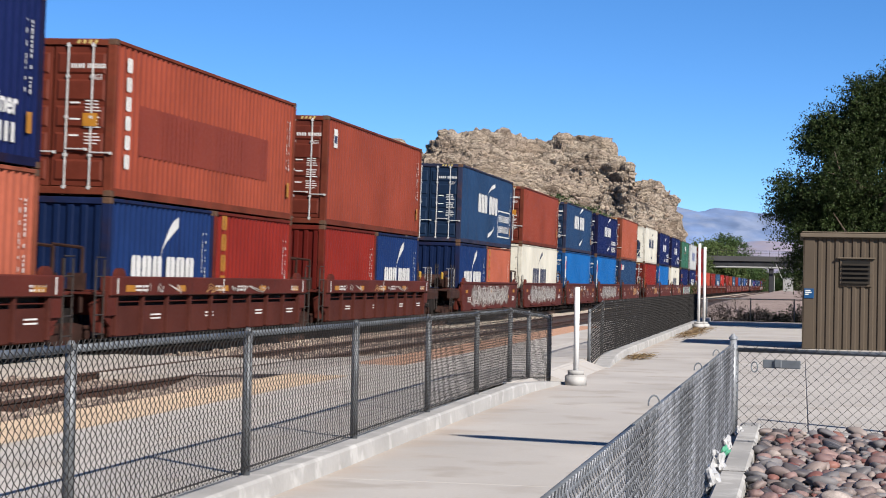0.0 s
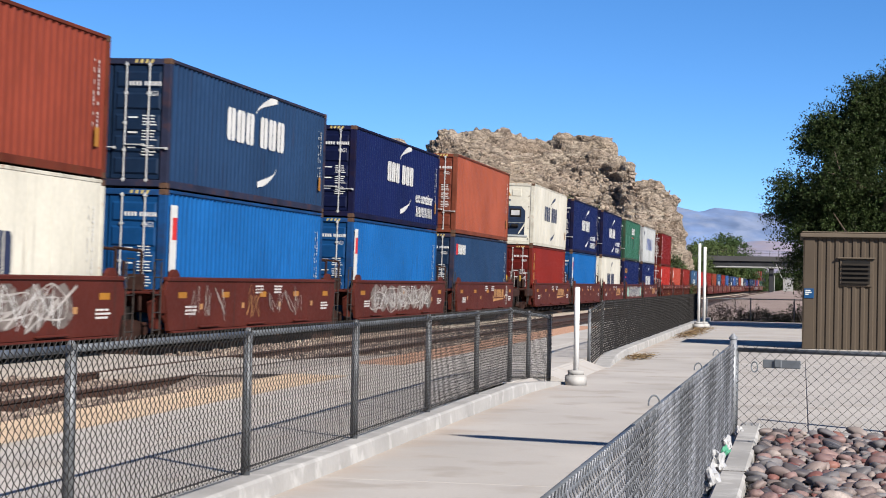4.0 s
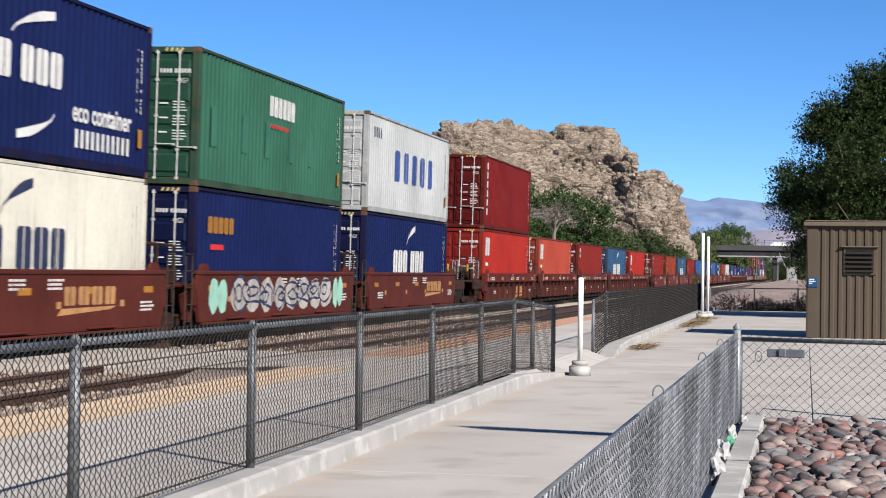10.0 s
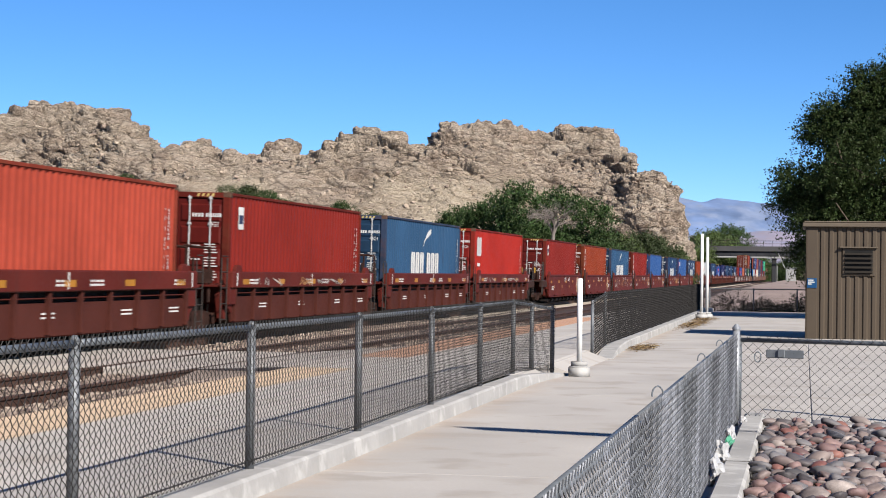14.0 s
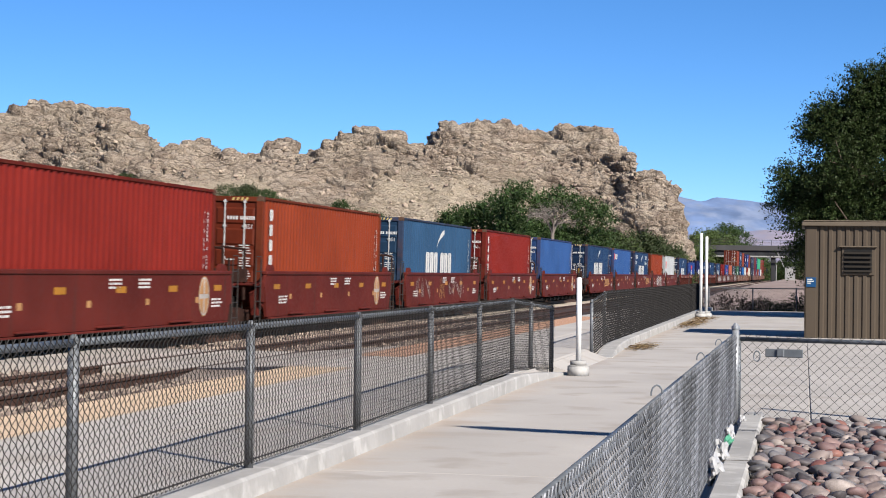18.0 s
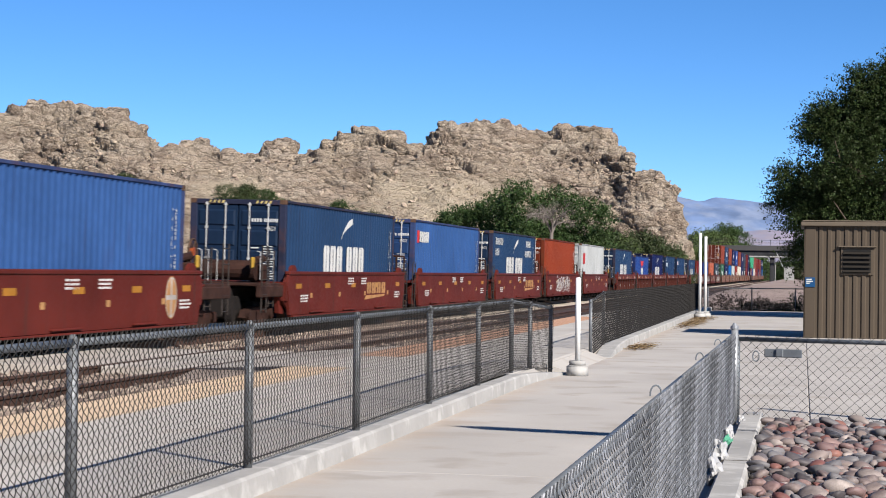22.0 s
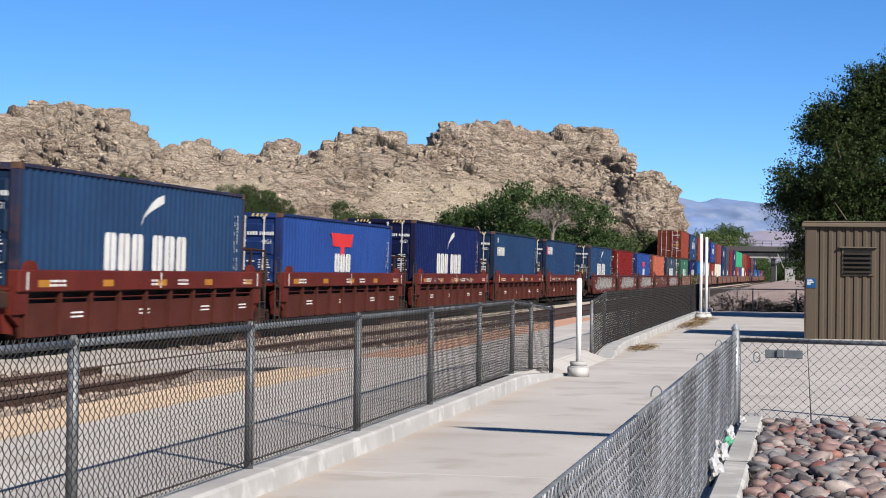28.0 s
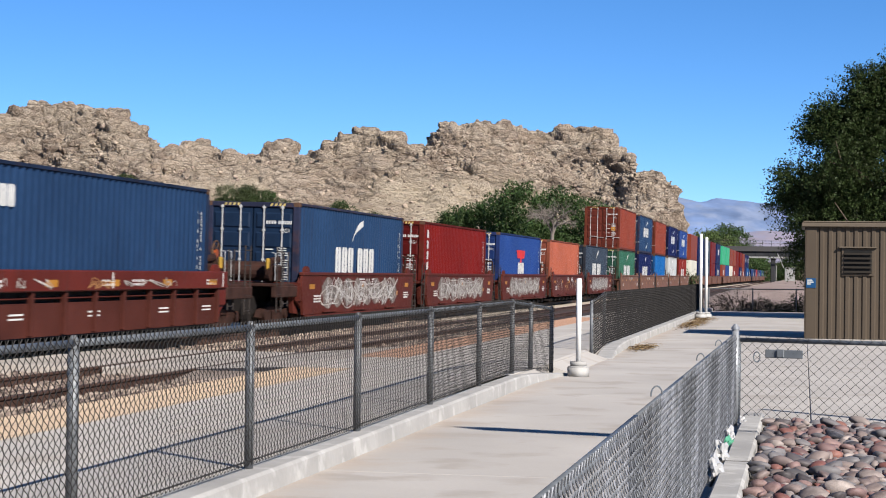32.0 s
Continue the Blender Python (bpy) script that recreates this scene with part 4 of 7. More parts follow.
def swoosh(g, y, z, w, h, x, flip=False):
    """A tapering crescent."""
    n = 10
    pts = []
    for i in range(n + 1):
        a = i / n
        yy = y + w * a
        up = h * (a ** 0.55)
        th = 0.04 + 0.30 * h * math.sin(min(1.0, a * 1.15) * math.pi * 0.62) ** 2
        pts.append((yy, z + up, th))
    if flip:
        pts = [(y + w - (p[0] - y), z + h - (p[1] - z), -p[2]) for p in pts]
    for (a, b) in zip(pts, pts[1:]):
        q = [(x, a[0], a[1] - a[2] * 0.2), (x, b[0], b[1] - b[2] * 0.2), (x, b[0], b[1] + b[2] * 0.8), (x, a[0], a[1] + a[2] * 0.8)]
        g.add(q if not flip else q[::-1], [(0, 1, 2, 3)])


def split(me, name):
    """The separate pieces of a flat painted mesh, each as a mesh of its own."""
    co = [v.co.copy() for v in me.vertices]
    groups, where = [], {}
    for p in me.polygons:
        key = [tuple(round(q, 4) for q in co[i]) for i in p.vertices]
        hit = sorted({where[k] for k in key if k in where})
        g = hit[0] if hit else len(groups)
        if not hit:
            groups.append([])
        groups[g].append([co[i] for i in p.vertices])
        for h2 in hit[1:]:
            groups[g] += groups[h2]
            groups[h2] = []
            for k, v in list(where.items()):
                if v == h2:
                    where[k] = g
        for k in key:
            where[k] = g
    out = []
    for g in groups:
        if g:
            q = Geo()
            for face in g:
                q.add(face, [tuple(range(len(face)))])
            out.append(q.mesh(name, me.materials[0]))
    return out


def corrugated_patch(y0, y1, z0, z1, mat):
    """A repainted field on the outer faces of the side's corrugation."""
    g = Geo()
    y = y0
    while y < y1:
        g.add([(WIDE / 2 - 0.018, y, z0), (WIDE / 2 - 0.018, y + 0.24, z0), (WIDE / 2 - 0.018, y + 0.24, z1), (WIDE / 2 - 0.018, y, z1)], [(0, 1, 2, 3)])
        y += 0.26
    return g.mesh("paint_patch", mat)


def painted_words(body, y, z, size, x):
    """Words in the built-in font on a side that looks to +x."""
    cu = bpy.data.curves.new("lettering", "FONT")
    cu.body = body
    cu.size = size
    cu.offset = 0.012
    tmp = bpy.data.objects.new("lettering", cu)
    me = bpy.data.meshes.new_from_object(tmp)
    me.transform(Matrix.Translation((x, y, z)) @ Matrix.Rotation(radians(90), 4, "Z") @ Matrix.Rotation(radians(90), 4, "X"))
    me.materials.append(M_MARK)
    bpy.data.objects.remove(tmp)
    return me


def logo_parts(c, style, L, h, paint=""):
    """Painted emblems and lettering blocks on the side of a container, in plain shapes."""
    x = WIDE / 2 - (0.007 if style.endswith("dark") else 0.016)

    def put(key, make, name="emblem", label=""):
        piece = {"lettering": "lettering_bar", "emblem": "emblem"}[name]
        for me in cached(("logo", style, L, key), lambda: split(make(), piece)):
            part(piece, me, None, c, label)
    if style in ("crescents", "crescents_framed", "crescents_eco", "crescents_dark", "crescent_low", "crescent_low_dark", "crescent_side"):
        ink = M_MARK_NAVY if style.endswith("dark") else M_MARK
        low = "low" in style or "side" in style

        def em():
            g = Geo()
            if low:
                swoosh(g, -0.45, 2.02, 1.25, 0.5, x)
            else:
                swoosh(g, -0.2, 2.02, 1.7, 0.42, x)
                swoosh(g, 0.1, 0.46, 1.5, 0.40, x, True)
            return g.mesh("emblem", ink)
        put("em", em)

        def words():
            g = Geo()
            z0 = 0.38 + (0.80 if low else 0.9) * (0.0 if low else 1) + (0.75 if low else 0)
            hh = 0.72
            if style == "crescents_eco":
                glyph_row(g, -1.85, z0, 3, 0.5, 0.6, x, gap=0.16)
                glyph_row(g, 0.2, z0, 3, 0.5, 0.6, x, gap=0.16)
            else:
                glyph_row(g, -2.3, z0, 3, 0.60, hh, x, gap=0.16)
                glyph_row(g, 0.2, z0, 3, 0.60, hh, x, gap=0.16)
            return g.mesh("lettering", ink)
        put("words", words, "lettering")
        if style in ("crescents_eco", "crescents_framed", "crescent_side"):
            def eco():
                g = Geo()
                if style == "crescents_eco":
                    glyph_row(g, 2.5, 0.36, 11, 0.2, 0.32, x)
                elif style == "crescents_framed":
                    for z in (0.62, 1.06):
                        glyph_row(g, 2.65, z, 11, 0.2, 0.28, x)
                    for y0, y1, z0, z1 in ((2.4, 5.5, 0.42, 0.47), (2.4, 5.5, 1.48, 1.53), (2.4, 2.46, 0.47, 1.48), (5.44, 5.5, 0.47, 1.48)):
                        g.add([(x, y0, z0), (x, y1, z0), (x, y1, z1), (x, y0, z1)], [(0, 1, 2, 3)])
                else:
                    glyph_row(g, -5.2, 2.35, 8, 0.2, 0.28, x, seed=3)
                    glyph_row(g, -5.2, 1.9, 4, 0.2, 0.28, x, seed=1)
                    glyph_row(g, 3.2, 2.35, 6, 0.2, 0.28, x, seed=2)
                    glyph_row(g, 3.0, 1.9, 8, 0.2, 0.28, x, seed=0)
                return g.mesh("lettering", ink)
            put("eco", eco, "lettering")
            if style == "crescents_eco":
                part("lettering", cached(("eco_words",), lambda: painted_words("eco container", 2.35, 0.82, 0.50, x + 0.001)), None, c, "white painted words")
    elif style == "word_blue":
        def words():
            g = Geo()
            for i in range(5):
                glyph_row(g, -2.4 + i * 1.25, 1.05, 1, 0.66, 0.95, x, seed=0)
            return g.mesh("lettering", cached("inkblue", lambda: material("blue_lettering", (0.0323, 0.0581, 0.194), 0.6, bump=0)))
        put("w", words, "lettering")
        put("w2", lambda: glyph_row(Geo(), -5.3, 2.2, 4, 0.22, 0.3, x, seed=2).mesh("lettering", M_MARK_NAVY), "lettering")
    elif style == "word_green":
        put("w", lambda: glyph_row(Geo(), -0.9, 1.9, 6, 0.3, 0.48, x, seed=2).mesh("lettering", M_MARK), "lettering")
        put("w2", lambda: glyph_row(Geo(), -0.8, 1.62, 12, 0.11, 0.1, x, seed=2).mesh("lettering", M_MARK_RED), "lettering")
        patch = cached("patch", lambda: material("touched_up_green_paint", (0.0226, 0.0904, 0.0549), 0.55, bump=0))
        for yy in (-5.2, -3.0, -1.2, 0.8, 2.6):
            part("paint_patch", cached(("gp", yy), lambda: plate(yy, yy + 0.4, 0.9, 1.75, x - 0.001, patch)), None, c)
    elif style == "corner_word":
        put("w", lambda: glyph_row(Geo(), -5.2, 2.16, 5, 0.27, 0.36, x, gap=0.14, seed=3).mesh("lettering", M_MARK), "lettering")
        put("r", lambda: plate(-5.62, -5.26, 2.14, 2.54, x, M_MARK_RED), "emblem")
    elif style == "corner_word_small":
        put("w", lambda: glyph_row(Geo(), -5.2, 1.92, 5, 0.31, 0.36, x, seed=3).mesh("lettering", M_MARK), "lettering")
        put("c", lambda: plate(-5.2, -5.0, 2.45, 2.66, x, M_MARK), "emblem")
    elif style == "corner_red":
        put("w", lambda: glyph_row(Geo(), -4.9, 1.75, 2, 0.46, 0.62, x, gap=0.12, seed=1).mesh("lettering", M_MARK_RED), "lettering")
    elif style == "block":
        put("w", lambda: glyph_row(Geo(), -5.4, 1.85, 2, 0.44, 0.72, x, gap=0.12, seed=0).mesh("lettering", M_MARK), "lettering")
        put("w2", lambda: plate(-5.3, -4.7, 1.45, 1.58, x, M_MARK), "lettering")
    elif style == "vertical":
        def col():
            g = Geo()
            for i in range(6):
                glyph_row(g, -5.45, 2.35 - i * 0.36, 1, 0.26, 0.27, x, seed=i)
            return g.mesh("lettering", M_MARK)
        put("w", col, "lettering")
        if paint == "tawny_red":
            patch = cached("red_patch", lambda: material("repainted_dark_red", (0.132, 0.0239, 0.0129), 0.6, vary=0.1, coarse=1, bump=0, spec=0.16))
            tagged(part("paint_patch", cached("side_patch", lambda: corrugated_patch(-4.7, 3.7, 0.85, 1.8, patch)), None, c, "darker repainted patch"), kind="stuff")
    elif style == "vertical_gold":
        def col():
            g = Geo()
            for i in range(4):
                glyph_row(g, -5.4 if L > 10 else -2.5, 2.2 - i * 0.45, 1, 0.34, 0.36, x, seed=i)
            return g.mesh("lettering", M_MARK_YELLOW)
        put("w", col, "lettering")
    elif style == "small_sign":
        put("w", lambda: plate(-5.4, -5.0, 2.1, 2.6, x, M_MARK), "emblem")
        put("w2", lambda: plate(-5.35, -5.05, 2.22, 2.42, x + 0.002, M_MARK_NAVY), "emblem")
    elif style == "yellow_word":
        put("w", lambda: glyph_row(Geo(), -5.2, 1.95, 5, 0.3, 0.36, x, seed=1).mesh("lettering", M_MARK_YELLOW), "lettering")
        put("w2", lambda: plate(-5.0, -4.1, 1.6, 1.72, x, M_MARK_RED), "lettering")
    elif style == "eagle":
        def bird():
            g = Geo()
            g.add([(x, -1.25, 2.22), (x, -1.0, 1.86), (x, -0.22, 1.86), (x, -0.22, 1.62), (x, 0.22, 1.62), (x, 0.22, 1.86), (x, 1.0, 1.86), (x, 1.25, 2.22)], [tuple(range(8))])
            return g.mesh("emblem", M_MARK_RED)
        put("b", bird)
        put("w", lambda: glyph_row(Geo(), -0.8, 1.17, 3, 0.55, 0.5, x, gap=0.1, stroke=0.3, seed=2).mesh("lettering", M_MARK), "lettering")
    elif style == "stripe_end":
        put("w", lambda: plate(-5.75, -5.35, 0.3, 2.6, x, M_MARK), "emblem")
        put("r", lambda: plate(-5.62, -5.35, 1.9, 2.35, x + 0.002, M_MARK_RED), "emblem")
    elif style == "crescent_20":
        put("em", lambda: (lambda g: (swoosh(g, -0.2, 1.5, 1.0, 0.7, x), g)[1])(Geo()).mesh("emblem", M_MARK))
        put("w", lambda: glyph_row(glyph_row(Geo(), -1.8, 0.9, 3, 0.52, 0.66, x, gap=0.12, seed=0), 0.15, 0.9, 3, 0.52, 0.66, x, gap=0.12, seed=3).mesh("lettering", M_MARK), "lettering")


def side_marks(L, h):
    """Small stencilled bars near the far end of a side, and yellow labels."""
    x = WIDE / 2 + 0.003
    rnd = random.Random(int(L * 10))
    g = Geo()
    for col, y in enumerate((L / 2 - 0.75, L / 2 - 0.55)):
        z = h - 0.5
        while z > h - 1.7:
            k = rnd.uniform(0.03, 0.09)
            wide = 0.05 if col else 0.03
            g.add([(x, y, z - k), (x, y + wide, z - k), (x, y + wide, z), (x, y, z)], [(0, 1, 2, 3)])
            z -= k + rnd.choice((0.025, 0.025, 0.12))
    return g.mesh("stencil", M_MARK)


def door_marks(h):
    """Bars where the doors carry their stencilled numbers and weights."""
    y = -0.034
    rnd = random.Random(4)
    g = Geo()

    def bar(a, b, z, k):
        g.add([(a, y, z), (b, y, z), (b, y, z + k), (a, y, z + k)], [(0, 1, 2, 3)])
    for i in range(4):
        bar(0.34 + i * 0.07, 0.385 + i * 0.07, h - 0.55, 0.085)
    for i in range(7):
        bar(0.66 + i * 0.052, 0.695 + i * 0.052, h - 0.55, 0.085)
    for r in range(3):
        for b in range(4):
            z = h - 1.16 - r * 0.30 - b * 0.06
            bar(0.64, 0.64 + rnd.uniform(0.08, 0.12), z, 0.022)
            bar(0.80, 0.80 + rnd.uniform(0.08, 0.16), z, 0.022)
        bar(0.34, 0.34 + rnd.uniform(0.12, 0.22), h - 1.2 - r * 0.30, 0.03)
    return g.mesh("stencil", M_MARK)


def size_code(h):
    """The size code on the door, in the built-in font."""
    cu = bpy.data.curves.new("size_code", "FONT")
    cu.body = "45G1" if h > 2.7 else "42G1"
    cu.size = 0.15
    tmp = bpy.data.objects.new("size_code", cu)
    me = bpy.data.meshes.new_from_object(tmp)
    me.transform(Matrix.Translation((0.70, -0.036, h - 0.76)) @ Matrix.Scale(0.8, 4, (1, 0, 0)) @ Matrix.Rotation(radians(90), 4, "X"))
    me.materials.append(M_MARK)
    bpy.data.objects.remove(tmp)
    return me


def reefer_end(c, L, h):
    m = cached(("reefer_face",), lambda: Geo().cbox(-1.05, 1.05, -L / 2 + 0.03, -L / 2 + 0.12, 0.18, h - 0.14, 0.01).mesh("end_panel", PAINT["white"]))
    part("end_panel", m, None, c)

    def unit():
        g = Geo()
        y = -L / 2
        g.add([(-0.82, y + 0.02, 1.05), (0.82, y + 0.02, 1.05), (0.82, y + 0.02, 1.6), (0.62, y + 0.02, 1.82), (-0.62, y + 0.02, 1.82), (-0.82, y + 0.02, 1.6)], [(0, 1, 2, 3, 4, 5)])
        g.add([(-0.62, y + 0.018, 0.48), (0.80, y + 0.018, 0.48), (0.80, y + 0.018, 1.03), (-0.80, y + 0.018, 1.03), (-0.80, y + 0.018, 0.62)], [(0, 1, 2, 3, 4)])
        return g.mesh("machinery_opening", M_REEFER)
    part("machinery_opening", cached(("reefer_unit",), unit), None, c, "dark refrigeration machinery bay")

    def gear():
        g = Geo()
        y = -L / 2
        g.cbox(-0.62, 0.0, y + 0.0, y + 0.1, 1.1, 1.72, 0.03)
        g.cbox(0.08, 0.62, y - 0.0, y + 0.1, 1.3, 1.7, 0.02)
        g.tube((-0.5, y + 0.005, 0.88), (0.1, y + 0.005, 0.88), 0.12, 12)
        g.tube((0.2, y + 0.0, 0.9), (0.5, y + 0.0, 0.9), 0.09, 12)
        return g.mesh("compressor", M_UNDER)
    part("compressor", cached(("reefer_gear",), gear), None, c)
    part("control_panel", cached(("reefer_ctl",), lambda: Geo().cbox(0.15, 0.55, -L / 2 - 0.012, -L / 2 + 0.1, 1.38, 1.62, 0.01).mesh("control_panel", M_ROD)), None, c)
    for s in (-0.5, 0.4):
        part("access_hatch", cached(("hatch", s), lambda: Geo().cbox(s - 0.22, s + 0.22, -L / 2 + 0.005, -L / 2 + 0.05, 2.28, 2.62, 0.02).mesh("access_hatch", PAINT["white"])), None, c)
    for s, x0, x1 in ((-1, -0.80, -0.52), (1, 0.80, 0.52)):
        part("brace", cached(("brace", s), lambda: Geo().tube((x0, -L / 2, 0.98), (x1, -L / 2, 0.52), 0.035, 6).mesh("brace", PAINT["white"])), None, c, "pale diagonal brace")
    part("sill_step", cached(("sill_step",), lambda: Geo().cbox(-0.95, 0.95, -L / 2 - 0.01, -L / 2 + 0.06, 0.38, 0.46, 0.01).mesh("sill_step", PAINT["grey_white"])), None, c)
    part("caution_plate", cached(("caution",), lambda: Geo().cbox(-0.68, -0.42, -L / 2 + 0.012, -L / 2 + 0.03, 1.93, 2.22, 0.004).mesh("caution_plate", M_MARK_YELLOW)), None, c, "yellow caution plate")
    part("maker_plate", cached(("maker",), lambda: Geo().cbox(-0.11, 0.11, -L / 2 + 0.012, -L / 2 + 0.03, 2.06, 2.13, 0.004).mesh("maker_plate", M_MARK_NAVY)), None, c, "small dark blue plate")
    part("tag", cached(("tag",), lambda: Geo().cbox(-0.10, 0.08, -L / 2 + 0.005, -L / 2 + 0.03, 1.83, 1.89, 0.004).mesh("tag", M_GREENBAG)), None, c, "small green tag")
    for z in (0.3, 0.8, 1.3, 1.8, 2.3):
        for xx in (-0.98, 0.98):
            part("rivet", cached(("rivet", z, xx), lambda: Geo().tube((xx, -L / 2 - 0.005, z), (xx, -L / 2 + 0.04, z), 0.022, 8).mesh("rivet", M_RUST)), None, c)
    part("warning_label", cached(("warn",), lambda: Geo().add([(-0.12, -L / 2 + 0.02, 2.3), (0.12, -L / 2 + 0.02, 2.3), (0, -L / 2 + 0.02, 2.52)], [(0, 1, 2)]).mesh("warning_label", M_MARK_YELLOW)), None, c)


WORDS = {"rust_red": "rust-red", "brick_red": "brick-red", "dark_red": "dark red", "bright_red": "bright red", "orange": "orange-brown", "salmon": "faded salmon",
         "navy": "navy blue", "mid_blue": "faded mid-blue", "steel_blue": "pale steel-blue", "sky_blue": "bright sky-blue", "royal_blue": "royal blue", "faded_blue": "sun-faded blue", "dull_navy": "dull navy-blue", "deep_blue": "deep blue", "faded_red": "sun-faded red", "tawny_red": "tawny red", "coral": "weathered orange-red",
         "white": "white", "grey_white": "pale grey", "green": "dull green", "bright_green": "bright green", "slate": "dark slate-blue"}


def container(paint, style, size=40, tall="high", far=False, reefer=False):
    """A freight container: its base's centre at the origin, its doors towards -y."""
    L, h = LONG[size], TALL[tall]
    what = "refrigerated" if reefer else "corrugated steel"
    mark = "with painted emblem blocks" if style else "without emblem"
    c = thing("freight_container", f"{WORDS[paint]} {size}-foot {what} freight container {mark}", "container", group="containers on the train")
    x = WIDE / 2
    if not far:
        shell(c, size, tall, paint, reefer)
    else:
        part("body", cached(("body", size, tall, paint), lambda: far_body(size, tall, paint)), None, c)
        if not reefer:
            def farend():
                g = Geo()
                for i in range(4):
                    g.box(-0.78 + i * 0.5, -0.72 + i * 0.5, -L / 2 - 0.02, -L / 2 + 0.01, 0.1, h - 0.1)
                return g.mesh("lock_bars", M_ROD)
            part("lock_bar", cached(("farbars", size, tall), farend), None, c)
        if style:
            part("lettering", cached(("farmark", style, size), lambda: glyph_row(Geo(), -2.0, 1.3 if tall == "high" else 1.1, 5, 0.6, 0.8, x + 0.01, seed=1).mesh("lettering", M_MARK_RED if style == "eagle" else M_MARK)), None, c)
        return c
    if reefer:
        reefer_end(c, L, h)
    elif size == 20:
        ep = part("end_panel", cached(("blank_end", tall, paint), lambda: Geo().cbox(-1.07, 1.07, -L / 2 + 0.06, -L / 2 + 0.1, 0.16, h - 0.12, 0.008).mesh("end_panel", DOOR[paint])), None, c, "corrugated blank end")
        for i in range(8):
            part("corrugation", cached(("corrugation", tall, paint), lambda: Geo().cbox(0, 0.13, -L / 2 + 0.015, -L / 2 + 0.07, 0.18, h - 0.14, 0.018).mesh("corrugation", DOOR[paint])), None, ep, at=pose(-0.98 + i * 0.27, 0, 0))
    else:
        dm = cached(("door", tall, paint), lambda: door_mesh(tall, paint))
        rm = cached(("rod", tall), lambda: rod_mesh(tall))
        hm = cached("handle", handle_mesh)
        for s, x0 in ((0, -1.075), (1, 0.015)):
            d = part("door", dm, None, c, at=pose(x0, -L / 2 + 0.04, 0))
            pm = cached(("door_panel", tall, paint), lambda: door_panel_mesh(tall, paint))
            for k in range(5):
                part("door_panel", pm, None, d, at=pose(0, 0, 0.24 + k * (h - 0.44) / 5))
            for rx in (0.28, 0.76):
                part("lock_bar", rm, None, d, at=pose(rx, -0.035, 0))
            for k, hz in ((0.28, 0.86), (0.76, 0.80)):
                part("door_handle", hm, None, d, at=pose(k, -0.06, hz))
            if s:
                tagged(part("stencil", cached(("dm", tall), lambda: door_marks(h)), None, d, "white stencilled figures"), kind="stuff")
                part("size_code", cached(("code", tall), lambda: size_code(h)), None, d)
        tagged(part("roof_edge_stripe", cached(("hazard", size, tall), lambda: hazard(L, h)), None, c, "yellow and black height warning stripes"), kind="stuff")
    if (paint == "tawny_red" or (paint == "rust_red" and not style)) and not reefer and size == 40:
        part("door_label", cached(("dl", size), lambda: Geo().add([(0.62, -L / 2 - 0.012, 1.28), (0.9, -L / 2 - 0.012, 1.28), (0.9, -L / 2 - 0.012, 1.52), (0.62, -L / 2 - 0.012, 1.52)], [(0, 1, 2, 3)]).mesh("door_label", M_MARK_YELLOW)), None, c, "yellow warning label")
    tagged(part("stencil", cached(("sm", size, tall), lambda: side_marks(L, h)), None, c, "white stencilled figures"), kind="stuff")
    part("warning_label", cached(("wl", size), lambda: plate(L / 2 - 0.62, L / 2 - 0.42, 0.55, 0.9, x + 0.003, M_MARK_YELLOW, "warning_label")), None, c, "yellow warning label")
    cm = cached("casting", casting_mesh)
    for sx in (-1, 1):
        for sy in (-1, 1):
            for z in (0.06, h - 0.06):
                part("corner_casting", cm, None, c, at=pose(sx * (WIDE / 2 - 0.082), sy * (L / 2 - 0.088), z))
    if style:
        logo_parts(c, style, L, h, paint)
    return c


def hazard(L, h):
    g = Geo()
    for s in (-0.75, 0.45):
        for i in range(4):
            a = s + i * 0.11
            g.add([(a, -L / 2 - 0.003, h - 0.1), (a + 0.055, -L / 2 - 0.003, h - 0.1), (a + 0.085, -L / 2 - 0.003, h - 0.03), (a + 0.03, -L / 2 - 0.003, h - 0.03)], [(0, 1, 2, 3)])
    return g.mesh("roof_edge_stripe", M_HAZARD)


# ---- well cars ----
HALF = 6.62               # half the length of the well
SILL_TOP, SILL_LOW = 1.46, 0.40


def well_side(kind, paint):
    """The side sill that looks to +x, at x = 1.42 to 1.49."""
    g = Geo()
    mat = M_WELL[paint]
    if kind == "solid":
        g.prism([(-HALF + 0.15, SILL_TOP), (HALF - 0.15, SILL_TOP), (HALF, SILL_TOP - 0.35), (HALF - 0.25, SILL_LOW), (-HALF + 0.25, SILL_LOW), (-HALF, SILL_TOP - 0.35)][::-1], 1.40, 1.47)
        g.cbox(1.36, 1.50, -HALF + 0.1, HALF - 0.1, SILL_TOP - 0.09, SILL_TOP, 0.02)
        g.cbox(1.36, 1.53, -HALF + 0.4, HALF - 0.4, SILL_LOW - 0.05, SILL_LOW - 0.01, 0.01)
        for a in (-4.6, -1.2, 2.6):
            g.cbox(1.46, 1.54, a, a + 1.3, SILL_LOW + 0.03, SILL_LOW + 0.07, 0.01)
    else:
        g.cbox(1.28, 1.50, -HALF, HALF, SILL_TOP - 0.36, SILL_TOP, 0.02)
    return g.mesh("side_sill", mat)


def rib_mesh(paint):
    z0, z1 = SILL_LOW - 0.02, SILL_TOP - 0.35
    return Geo().cbox(1.36, 1.46, -0.045, 0.045, z0, z1, 0.01).mesh("side_rib", M_WELL["grimy"])


